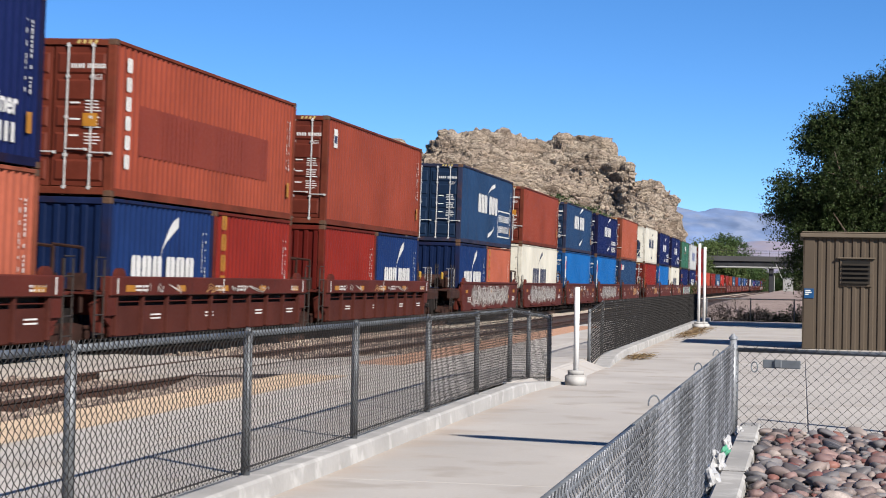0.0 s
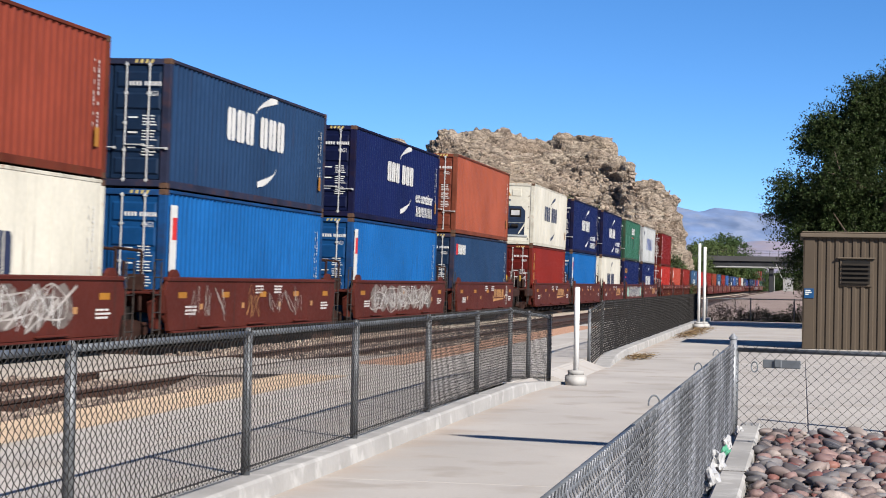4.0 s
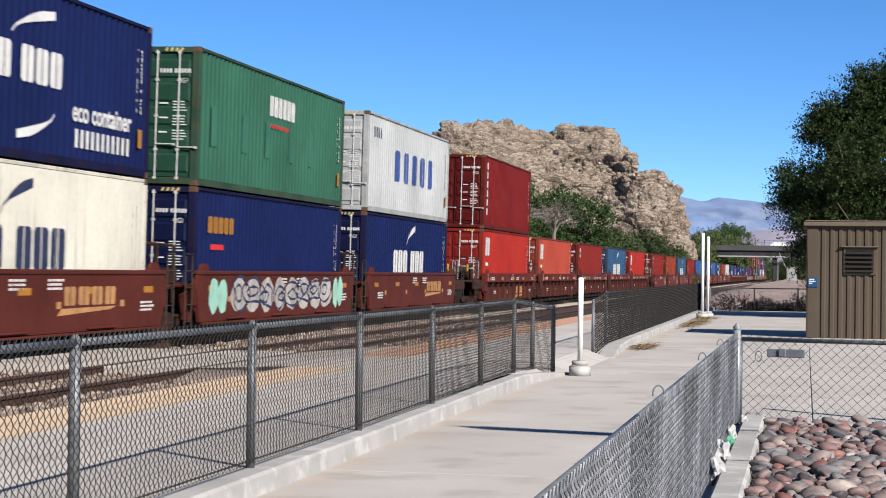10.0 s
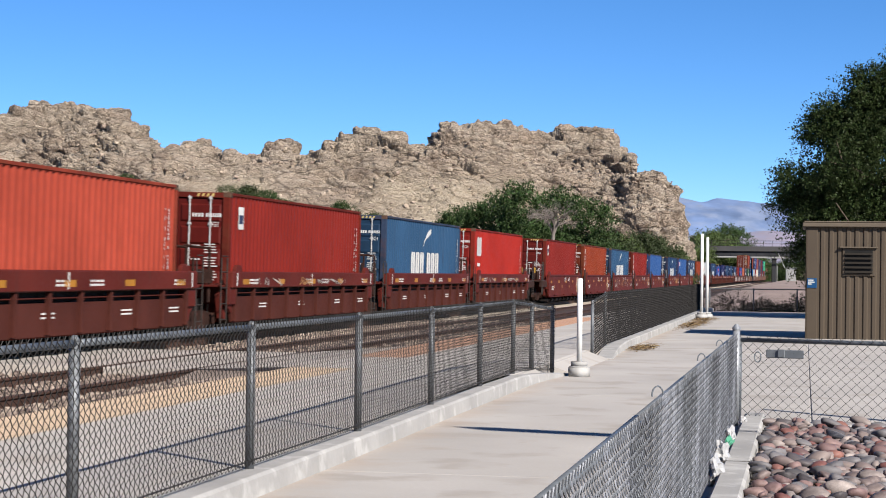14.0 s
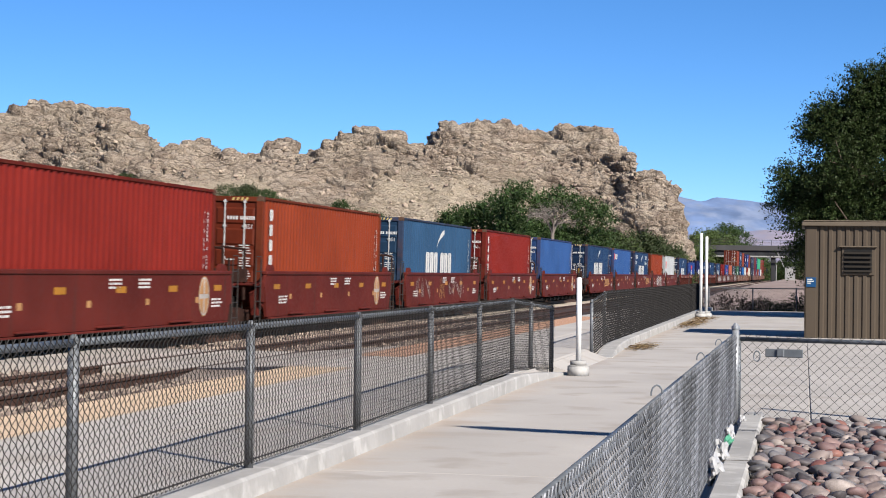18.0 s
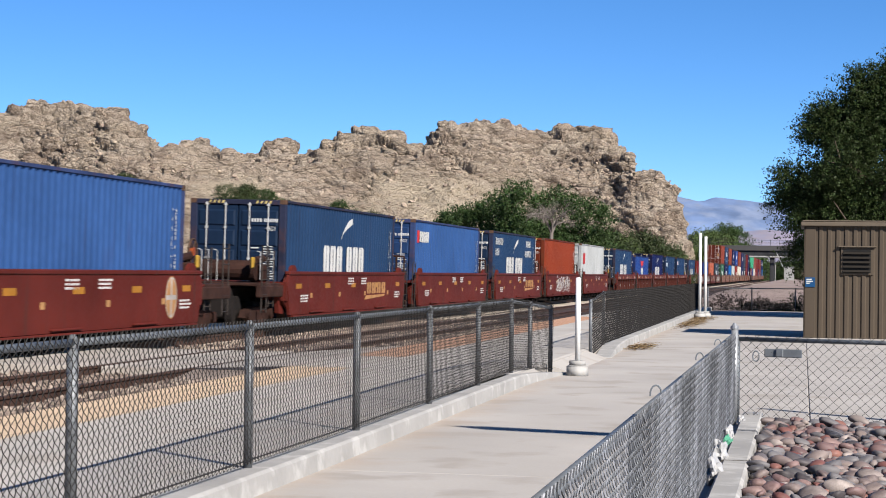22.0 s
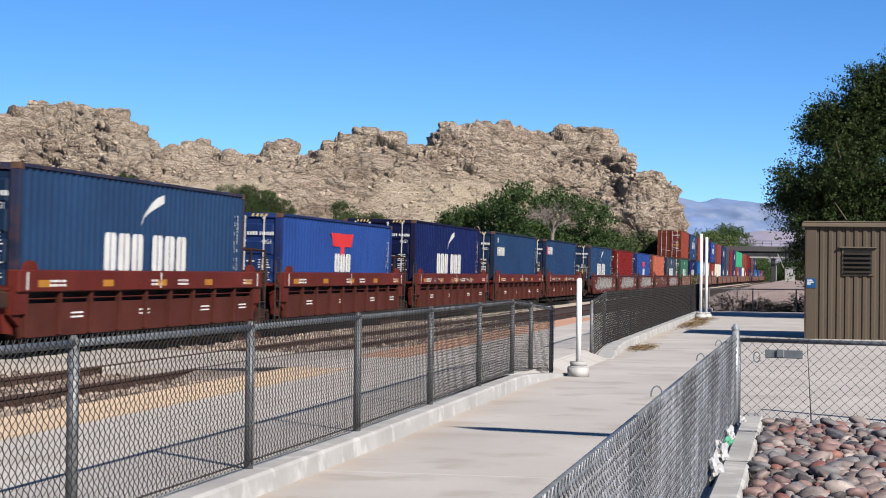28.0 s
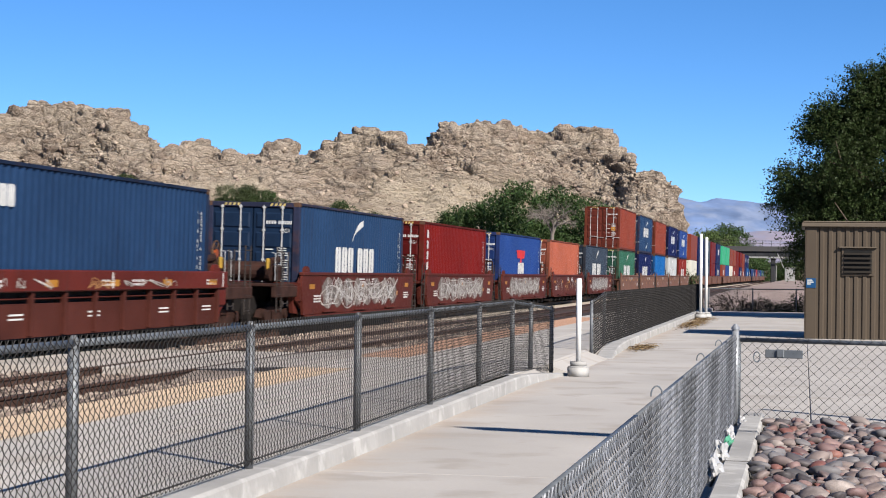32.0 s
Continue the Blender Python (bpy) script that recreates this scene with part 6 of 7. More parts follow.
def blocks(p, size, seed, crack=4.0):
    """Jointed rock: for each point a block's own depth (-1 to 1), and the crack round it (1 inside, 0 in the joint)."""
    q = p / size
    base = np.floor(q).astype(np.int64)
    f1 = np.full(len(p), 9.0)
    f2 = np.full(len(p), 9.0)
    own = np.zeros(len(p))
    for dx in (-1, 0, 1):
        for dy in (-1, 0, 1):
            for dz in (-1, 0, 1):
                c = base + (dx, dy, dz)
                k = ((c[:, 0] * 73856093) ^ (c[:, 1] * 19349663) ^ (c[:, 2] * 83492791) ^ (seed * 2654435)) & 0x7FFFFFFF
                k = (k * 1103515245 + 12345) & 0x7FFFFFFF
                j = np.stack([((k >> b) % 1009) / 1009.0 for b in (3, 9, 15)], -1)
                off = q - c - j
                d = np.sqrt((off ** 2).sum(-1))
                face = ((k >> 7) % 509) / 254.5 - 1
                nearer = d < f1
                f2 = np.minimum(f2, np.maximum(f1, d))
                own = np.where(nearer, face, own)
                f1 = np.minimum(f1, d)
    return own, np.clip((f2 - f1) * crack, 0, 1)


cols = np.arange(-96, 44, 0.25)
deep = np.arange(258, 322, 0.1)
rows_n = 300
hx, hy, hz = (np.zeros((rows_n, len(cols))) for _ in range(3))
for i, cx in enumerate(cols):
    prof = hill_full(np.full_like(deep, cx), deep)
    arc = np.concatenate([[0], np.cumsum(np.hypot(np.diff(prof), np.diff(deep)))])
    even = np.linspace(0, arc[-1], rows_n)
    hx[:, i], hy[:, i], hz[:, i] = cx, np.interp(even, arc, deep), np.interp(even, arc, prof)
along_x = np.stack([np.gradient(hx, axis=1), np.gradient(hy, axis=1), np.gradient(hz, axis=1)], -1)
along_y = np.stack([np.gradient(hx, axis=0), np.gradient(hy, axis=0), np.gradient(hz, axis=0)], -1)
nrm = np.cross(along_x, along_y)
nrm /= np.maximum(np.linalg.norm(nrm, axis=-1), 1e-6)[..., None]
pts = np.stack([hx, hy, hz], -1).reshape(-1, 3)
flat = pts * (0.8, 1.0, 2.7) + np.stack([0 * pts[:, 0], 0 * pts[:, 0], pts[:, 0] * 0.35], -1)
bend = np.stack([lumps(pts[:, 0], pts[:, 2] * 2, 5, 31), lumps(pts[:, 1], pts[:, 2] * 2, 5, 32), lumps(pts[:, 0], pts[:, 1], 9, 33) * 2.2], -1) * 2.0
flat = flat + bend
slope_now = np.clip(0.5 + 2.4 * lumps(pts[:, 0], pts[:, 2] * 1.7, 9, 41), 0, 1)
bare = np.clip((17.5 - pts[:, 2]) / 4, 0, 1) * np.clip((pts[:, 0] + 44) / 8, 0, 1) * np.clip((14 - pts[:, 0]) / 10, 0, 1)     # the sandy middle slope
size_a, joint_a = blocks(flat, 6.4, 1, 2.6)
size_b, joint_b = blocks(flat, 2.9, 2, 2.4)
size_c, joint_c = blocks(flat, 1.35, 3, 2.2)
level = (pts[:, 2] + pts[:, 0] * 0.06 + bend[:, 2] * 0.6) / 2.6
ledge = np.abs((level - np.floor(level)) - 0.35)
push = (0.4 + slope_now) * (1.0 * joint_a ** 0.4 + 0.30 * size_a) + (1.3 - slope_now) * (0.85 * joint_b ** 0.45 + 0.30 * size_b) + 0.26 * joint_c ** 0.6 + 0.12 * size_c + 0.7 * np.clip(ledge * 2, 0, 1) - 1.7
push *= 1.3
push *= np.clip(hz.reshape(-1) / 4, 0, 1) * (1 - 0.55 * bare)
pts = pts + nrm.reshape(-1, 3) * push[:, None]
nyy, nxx = hx.shape
hill = bpy.data.meshes.new("rock_hill")
idx = np.arange(nyy * nxx).reshape(nyy, nxx)
quads = np.stack([idx[:-1, :-1], idx[:-1, 1:], idx[1:, 1:], idx[1:, :-1]], -1).reshape(-1, 4)
hill.from_pydata(pts.tolist(), [], quads.tolist())
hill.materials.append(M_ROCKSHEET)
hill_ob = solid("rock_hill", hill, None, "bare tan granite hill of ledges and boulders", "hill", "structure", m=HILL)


def rock_shapes(n, seed):
    """Angular boulder shapes as vertex and face arrays: chipped boxes with pushed corners."""
    rnd = np.random.RandomState(seed)
    bm = bmesh.new()
    bmesh.ops.create_icosphere(bm, subdivisions=1, radius=1.0)
    base = np.array([v.co[:] for v in bm.verts])
    faces = np.array([[v.index for v in f.verts] for f in bm.faces])
    bm.free()
    out = []
    for _ in range(n):
        p = base.copy()
        for _ in range(9):
            d = rnd.normal(size=3)
            d /= np.linalg.norm(d)
            cut = rnd.uniform(0.55, 0.85)
            t = p @ d
            p -= np.clip(t - cut, 0, None)[:, None] * d
        out.append(p * np.array([1, rnd.uniform(0.6, 1.0), rnd.uniform(0.45, 0.85)]))
    return out, faces


def boulder_field(count, seed, small, large, pick):
    rnd = np.random.RandomState(seed)
    shapes, faces = rock_shapes(14, seed)
    V, F = [], []
    k = 0
    while k < count:
        x, y = pick(rnd)
        z = float(hill_full(np.array([x]), np.array([y]))[0])
        if z < 0.5:
            if rnd.rand() < 0.9:
                k += 1
                continue
        s = small * (large / small) ** (rnd.rand() ** 2.2)
        p = shapes[rnd.randint(14)] * s
        a = rnd.uniform(0, 6.283)
        ca, sa = math.cos(a), math.sin(a)
        tilt = rnd.uniform(-0.35, 0.35)
        q = p.copy()
        q[:, 0], q[:, 1] = p[:, 0] * ca - p[:, 1] * sa, p[:, 0] * sa + p[:, 1] * ca
        q[:, 2] += q[:, 0] * tilt
        q += (x, y, z - s * 0.3)
        F.append(faces + k0(V))
        V.append(q)
        k += 1
    return np.concatenate(V), np.concatenate(F)


def k0(V):
    return sum(len(v) for v in V) if len(V) < 2 else len(V) * len(V[0])


bv, bf = boulder_field(1500, 5, 0.2, 0.7, lambda r: (r.uniform(-86, 36), 263 + 31 * r.rand()))
bm_rocks = bpy.data.meshes.new("boulders")
bm_rocks.from_pydata(bv.tolist(), [], bf.tolist())
bm_rocks.materials.append(M_ROCK)
tagged(part("boulders", bm_rocks, None, hill_ob, "tumbled tan and brown granite boulders"), kind="stuff")


# ---- far range, flat land and bridge ----
def ridge(name, label, mat, y, top, seed, slope, fall):
    rx, ry = np.meshgrid(np.arange(-1200, 1600, 12.0), np.arange(y - 500, y + 200, 35.0))
    rz = top * np.clip(1 - np.abs(ry - y) / 520, 0, 1) * (1 - (rx + 150) * fall) * np.clip((rx + 700) / 300, 0, 1)
    rz = rz * (1 + 0.22 * lumps(rx, ry, 260, seed) + 0.12 * lumps(rx, ry, 90, seed + 1) + 0.05 * lumps(rx, ry, 34, seed + 2))
    me = bpy.data.meshes.new(name)
    n1, n2 = rx.shape
    idx = np.arange(n1 * n2).reshape(n1, n2)
    quads = np.stack([idx[:-1, :-1], idx[:-1, 1:], idx[1:, 1:], idx[1:, :-1]], -1).reshape(-1, 4)
    me.from_pydata(np.stack([rx, ry, rz - 3], -1).reshape(-1, 3).tolist(), [], quads.tolist())
    me.materials.append(mat)
    me.polygons.foreach_set("use_smooth", [True] * len(me.polygons))
    solid(name, me, None, label, "mountain", "structure")


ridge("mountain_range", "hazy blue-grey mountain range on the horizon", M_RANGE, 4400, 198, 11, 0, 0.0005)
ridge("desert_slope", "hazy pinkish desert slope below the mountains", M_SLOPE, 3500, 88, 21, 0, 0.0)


# ---- trees ----
def quads_mesh(name, V, mat):
    """A mesh of separate quads from an array of corners."""
    me = bpy.data.meshes.new(name)
    n = len(V) // 4
    me.vertices.add(n * 4)
    me.vertices.foreach_set("co", V.astype(np.float32).ravel())
    me.loops.add(n * 4)
    me.loops.foreach_set("vertex_index", np.arange(n * 4, dtype=np.int32))
    me.polygons.add(n)
    me.polygons.foreach_set("loop_start", np.arange(0, n * 4, 4, dtype=np.int32))
    me.polygons.foreach_set("loop_total", np.full(n, 4, dtype=np.int32))
    me.materials.append(mat)
    me.update()
    me.validate()
    return me


def unit(rnd, n):
    a = rnd.normal(size=(n, 3))
    return a / np.linalg.norm(a, axis=1)[:, None]


def leaf_sprays(balls, count, leaf, seed, long=0.6, per=24, droop=0.5, gaps=0.35):
    """Sprays: thin twigs that reach outwards from the crown's lumps and bend down, with small leaves in two rows."""
    rnd = np.random.RandomState(seed)
    C = np.array(balls, float)
    wt = C[:, 3] ** 2.2
    pick = rnd.choice(len(C), size=int(count * 1.6), p=wt / wt.sum())
    out = unit(rnd, len(pick))
    place = C[pick, :3] + out * (C[pick, 3] * rnd.uniform(0.15, 1, len(pick)) ** 0.45)[:, None] * (1, 1, 0.9)
    hole = lumps(place[:, 0] + 31.0, place[:, 2] + place[:, 1] * 0.5, 0.9, seed + 5) + lumps(place[:, 1], place[:, 2], 0.7, seed + 6)
    keep = np.argsort(-hole + rnd.rand(len(hole)) * (1 - gaps))[:count]
    place, out = place[keep], out[keep]
    way = out * (1, 1, 0.6) + (0, 0, 0.25) + unit(rnd, count) * 0.55
    way /= np.linalg.norm(way, axis=1)[:, None]
    size = long * rnd.uniform(0.5, 1.25, count)
    t = (np.arange(per) + 0.5) / per
    stem = place[:, None] + way[:, None] * (size[:, None] * t)[..., None]
    stem[..., 2] -= droop * size[:, None] * t ** 2
    m = (stem + rnd.normal(size=stem.shape) * leaf * 1.1).reshape(-1, 3)
    n = len(m)
    a = np.repeat(way, per, 0) * 0.6 + unit(rnd, n)
    a /= np.linalg.norm(a, axis=1)[:, None]
    up = np.repeat(out, per, 0) * 0.5 + (0, 0, 0.6) + unit(rnd, n) * 0.8
    b = np.cross(a, up)
    b /= np.maximum(np.linalg.norm(b, axis=1), 1e-6)[:, None]
    s = leaf * rnd.uniform(0.6, 1.3, (n, 1))
    return np.stack([m - a * s, m + b * s * 0.48, m + a * s, m - b * s * 0.48], 1).reshape(-1, 3)


def crown_mesh(name, balls, count, leaf, seed, mat, **kw):
    return quads_mesh(name, leaf_sprays(balls, count, leaf, seed, **kw), mat)


def bushy(seed, wide, high, lumps_n):
    """Lumps of an uneven crown, wider than high, that reach down to the ground."""
    rnd = random.Random(seed)
    balls = []
    for _ in range(lumps_n):
        a, d = rnd.uniform(0, 6.28), rnd.random() ** 0.6
        r = rnd.uniform(0.16, 0.34) * high
        z = rnd.uniform(0.12, 1.0) * high * (1 - 0.55 * d * d)
        balls.append((math.cos(a) * d * wide, math.sin(a) * d * wide, max(r * 0.7, z - r * 0.4), r))
    return balls


def trunk_geo(height, r, limbs, seed, spread):
    rnd = random.Random(seed)
    g = Geo()
    p = Vector((0, 0, -0.3))
    pts = [p]
    for i in range(5):
        p = p + Vector((rnd.uniform(-.1, .1) * height * .3, rnd.uniform(-.1, .1) * height * .3, height / 5))
        pts.append(p)
    for i, (a, b) in enumerate(zip(pts, pts[1:])):
        g.tube(a, b, r * (1 - i * 0.13), 9, r * (1 - (i + 1) * 0.13), caps=False)
    for k in range(limbs):
        a = pts[2 + k % 4]
        ang = k * 2.4 + rnd.uniform(-.3, .3)
        e = a + Vector((math.cos(ang) * spread * rnd.uniform(.5, .9), math.sin(ang) * spread * rnd.uniform(.5, .9), height * rnd.uniform(.15, .5)))
        mid = a.lerp(e, 0.5) + Vector((0, 0, height * 0.06))
        g.tube(a, mid, r * 0.45, 6, r * 0.28, caps=False).tube(mid, e, r * 0.28, 6, r * 0.08, caps=False)
        for q in range(3):
            e2 = mid.lerp(e, 0.3 + 0.3 * q) + Vector((rnd.uniform(-1, 1), rnd.uniform(-1, 1), rnd.uniform(0.1, .9))) * spread * 0.3
            g.tube(mid.lerp(e, 0.3 * q), e2, r * 0.14, 5, r * 0.04, caps=False)
    return g


def tree(name, label, x, y, z, crown, trunk, at_turn=0):
    t = thing(name, label, "tree", pose(x, y, z, 0, 0, at_turn))
    part("trunk", trunk, None, t, "brown bark trunk with limbs")
    part("crown", crown, None, t)
    return t


crown_rnd = random.Random(12)
crown_balls = [(-2.35, 0, 4.7, 1.15), (-2.55, 0.3, 3.7, 0.95), (-1.75, 0, 5.6, 1.2), (-1.2, -0.2, 6.4, 1.2), (-0.2, 0, 7.2, 1.35), (1.0, 0.2, 7.6, 1.5), (2.6, 0, 7.9, 1.7), (4.2, 0, 7.0, 1.8), (-0.6, 0, 4.9, 1.9), (1.2, 0.4, 5.6, 2.2), (3.2, -0.4, 5.2, 2.3), (5.0, 0, 5.0, 1.7),
               (-1.5, 0, 3.4, 1.3), (0.4, -0.3, 3.3, 1.7), (2.6, 0, 3.0, 1.8), (-1.9, 0.2, 2.6, 0.8), (-0.9, 0, 1.9, 1.0), (0.8, 0, 1.6, 1.2), (-2.9, -0.2, 4.3, 0.6), (-2.5, 0.2, 5.3, 0.6), (-2.0, 0, 6.5, 0.7), (-1.5, 0, 7.3, 0.8), (-0.8, 0, 8.0, 0.8), (-1.2, 0, 7.2, 0.8), (-0.3, 0, 8.0, 0.9), (1.0, 0, 8.5, 1.0), (-2.7, 0, 3.0, 0.7), (-3.1, 0, 3.6, 0.6), (-3.0, 0, 4.9, 0.6), (-2.3, 0.1, 2.2, 0.7)]
for i in range(34):
    a, up = crown_rnd.uniform(0, 6.28), crown_rnd.uniform(-0.7, 1.0)
    reach = math.sqrt(max(0.05, 1 - up * up * 0.85))
    x = 1.3 + 3.9 * reach * math.cos(a)
    crown_balls.append((x, 3.0 * reach * math.sin(a), 4.9 + 3.3 * up + 0.14 * x, crown_rnd.uniform(0.35, 0.8)))
big_crown = crown_mesh("crown", crown_balls, 13500, 0.047, 3, M_LEAF, long=0.75, per=26, droop=0.45, gaps=0.9)
elm_trunk = trunk_geo(4.6, 0.28, 14, 4, 2.8).mesh("trunk", M_BARK)
tree("elm_tree", "broad dark green elm tree behind the shed", 2.62, 65.5, 0, big_crown, elm_trunk)
# second elm added, mostly unseen, to shade the weeds and fill the right edge
tree("elm_tree", "broad dark green elm tree behind the shed", 8.4, 75.5, 0, big_crown, elm_trunk, 180).scale = (1.05, 1.05, 1.05)
bush_a = crown_mesh("crown", bushy(7, 4.2, 6.2, 26), 3400, 0.11, 7, M_BUSH, long=0.9, per=16, droop=0.2, gaps=0.6)
bush_b = crown_mesh("crown", bushy(8, 4.0, 8.2, 28), 4000, 0.12, 8, M_BUSH_GREEN, long=1.0, per=16, droop=0.25, gaps=0.6)
bush_c = crown_mesh("crown", bushy(21, 3.6, 5.0, 20), 2800, 0.11, 9, M_BUSH_LIGHT, long=0.9, per=16, droop=0.1, gaps=0.6)
thicket = crown_mesh("crown", bushy(33, 2.2, 5.6, 18), 2600, 0.06, 29, M_DRY, long=0.9, per=16, droop=0.3, gaps=0.6)
bush_t = trunk_geo(3.6, 0.2, 9, 9, 2.4).mesh("trunk", M_BARK)


def across(px, depth):
    """A place on the ground at a bearing given by how far across the view it lies at 100 m, and a depth."""
    return HILL @ Vector((px * depth / 100.0, depth, 0))


def dead_tree_geo(seed, reach, r, depth=5):
    """A bare tree: limbs that fork again and again into fine grey twigs and hang outwards."""
    rnd = random.Random(seed)
    g = Geo()

    def grow(p, d, length, rad, left):
        e = p + d * length
        g.tube(p, e, rad, 5 if left > 2 else 3, rad * 0.6, caps=False)
        if left:
            for _ in range(3 if left > 1 else 4):
                turn = Vector((rnd.gauss(0, 0.55), rnd.gauss(0, 0.55), rnd.gauss(0.0, 0.42) - 0.10 * (depth - left)))
                grow(e.lerp(p, rnd.uniform(0, 0.35)), (d + turn).normalized(), length * rnd.uniform(0.6, 0.85), rad * 0.6, left - 1)
    for k in range(4):
        a = k * 1.57 + rnd.uniform(-0.4, 0.4)
        grow(Vector((0, 0, 0)), Vector((math.cos(a) * 0.45, math.sin(a) * 0.45, 1)).normalized(), reach, r, depth)
    return g


p_dead = across(5.5, 166)
dead = thing("dead_tree", "bare grey dead tree with hanging twigs among the scrub", "tree", pose(p_dead.x, p_dead.y, -0.4))
part("trunk", Geo().tube((0, 0, -0.2), (0.2, 0, 6.0), 0.24, 8, 0.15), M_GREYWOOD, dead)
part("branchwork", dead_tree_geo(5, 1.2, 0.13), M_GREYWOOD, dead, "tangle of fine bare twigs", at=pose(0.2, 0, 5.4))
for i, (px, depth, mesh, turn, size) in enumerate((
        (-18.4, 272, bush_a, 80, 0.62), (-17.0, 271, bush_a, 40, 0.6), (-15.9, 271, bush_c, 0, 0.5), (-12.4, 272, bush_a, 0, 0.6), (-11.3, 274, bush_a, 10, 0.9), (-10.1, 273, bush_b, 200, 0.6), (-9.4, 272, bush_a, 100, 0.8), (-5.6, 268, bush_b, 60, 0.62), (-4.3, 266, bush_a, 260, 0.95), (-3.2, 262, bush_b, 160, 0.75), (-17.6, 275, bush_a, 100, 0.5),
        (-1.6, 215, bush_c, 250, 0.95), (-0.6, 205, bush_a, 30, 1.1), (0.2, 200, bush_b, 120, 0.9), (1.1, 194, bush_b, 20, 0.98), (0.4, 185, bush_c, 20, 0.9), (2.1, 192, bush_b, 70, 1.0), (3.2, 190, bush_b, 20, 1.08), (2.6, 180, bush_c, 200, 0.9),
        (4.3, 186, bush_b, 90, 1.22), (5.8, 190, bush_b, 140, 1.18), (6.9, 186, bush_b, 200, 1.05), (8.0, 188, bush_a, 20, 1.1), (8.9, 195, bush_c, 310, 1.1), (9.6, 200, bush_a, 310, 1.12), (10.6, 205, bush_a, 150, 0.95), (11.4, 230, bush_c, 210, 0.95), (12.4, 262, bush_c, 210, 1.0),
        (13.4, 330, bush_c, 30, 1.3), (14.3, 450, bush_c, 130, 2.3), (13.5, 440, bush_c, 30, 2.2), (15.2, 560, bush_b, 100, 1.95), (15.9, 590, bush_b, 80, 1.95), (16.6, 640, bush_a, 80, 1.6), (17.9, 640, bush_a, 10, 1.2), (18.6, 620, bush_b, 50, 1.0), (19.3, 600, bush_a, 150, 1.2))):
    p = across(px, depth)
    foot = float(hill_full(np.array([px * depth / 100.0]), np.array([float(depth)]))[0]) - 0.6
    t = tree("scrub_tree", "bright green scrub tree below the rocks" if mesh is bush_c else "dusty green scrub tree below the rocks", p.x, p.y, max(-0.4, foot), mesh, bush_t, turn)
    t.scale = (size, size, size)
for px, depth, size in ((22.0, 108, 0.8), (23.2, 112, 1.0)):
    p = across(px, depth)
    tree("thicket", "brown dusty thicket of twigs behind the shed", p.x, p.y, 0.3, thicket, bush_t, px * 40).scale = (size, size, size)


# ---- road bridge over the tracks ----
def road_bridge(y):
    b = thing("road_bridge", "dark steel and concrete road bridge over the railway", "bridge", pose(-14, y, -1.5))
    part("deck", Geo().cbox(-106, 215, -5, 5, 8.9, 9.35, 0.05), M_BRIDGE, b, "grey concrete deck")
    part("parapet", Geo().cbox(-106, 215, -5.25, -4.95, 8.7, 9.9, 0.04), M_BRIDGE, b, "grey concrete parapet")
    for i in range(5):
        part("girder", Geo().cbox(-106, 215, -4.8 + i * 2.1, -4.4 + i * 2.1, 7.4, 8.9, 0.05), M_STEEL_DARK, b)
    for i in range(19):
        part("girder_stiffener", Geo().box(-15 + i * 3, -14.9 + i * 3, -4.9, -4.8, 7.4, 8.7), M_STEEL_DARK, b)
    for x in [6.4, 16.4, 26.4] + [40 + 14 * i for i in range(12)] + [-30 - 14 * i for i in range(5)]:
        part("pier", Geo().cbox(x, x + 1.0, -4, 4, 0, 7.4, 0.1), M_STEEL_DARK, b)
    part("utility_pipe", Geo().tube((-15, -5.7, 7.3), (60, -5.7, 7.3), 0.2, 10), M_CABINET, b, "pale pipe slung under the deck")
    part("abutment", Geo().cbox(-18, -15.4, -6, 6, 0, 9.35, 0.1), M_BRIDGE, b)
    for i in range(28):
        part("fence_post", Geo().box(-15.5 + i * 2, -15.42 + i * 2, -5.1, -5.02, 9.9, 11.2), M_STEEL_DARK, b)
    for z in (10.5, 11.15):
        part("fence_rail", Geo().box(-15.5, 39, -5.1, -5.04, z, z + 0.06), M_STEEL_DARK, b)


road_bridge(440)


def road_vehicle(kind, mat, label):
    """A car, van or lorry that drives over the bridge along x; its wheels stand on z = 0."""
    L, h = {"car": (4.4, 1.45), "van": (5.4, 2.1), "lorry": (8.0, 3.0)}[kind]
    v = thing("van" if kind == "van" else "lorry" if kind == "lorry" else "car", label, kind)
    low = 0.85 if kind == "car" else 1.1
    part("body", Geo().cbox(-L / 2, L / 2, -0.9, 0.9, 0.3, low, 0.12), mat, v)
    a, b = (-L * 0.28, L * 0.36) if kind == "car" else (-L * 0.36, L * 0.49)
    part("cabin", Geo().prism([(a - 0.5, low), (b + (0.3 if kind == "car" else 0.0), low), (b, h), (a, h)], -0.82, 0.82), mat, v, at=pose(0, 0, 0, 0, 0, -90))
    part("side_window", Geo().box(a + 0.1, a + (1.9 if kind == "car" else 0.9), -0.835, -0.8, low + 0.08, h - 0.12), M_BLACK, v, "dark glass")
    for x in (-L * 0.32, L * 0.32):
        for y in (-0.85, 0.85):
            part("wheel", Geo().tube((x, y - 0.1, 0.32), (x, y + 0.1, 0.32), 0.32, 14), M_BLACK, v)
    return v


M_TRUCK = material("amber_lorry_paint", (0.40, 0.20, 0.02), 0.45, vary=0.1)
M_DARKCAR = material("black_car_paint", (0.012, 0.012, 0.014), 0.35, vary=0.1)
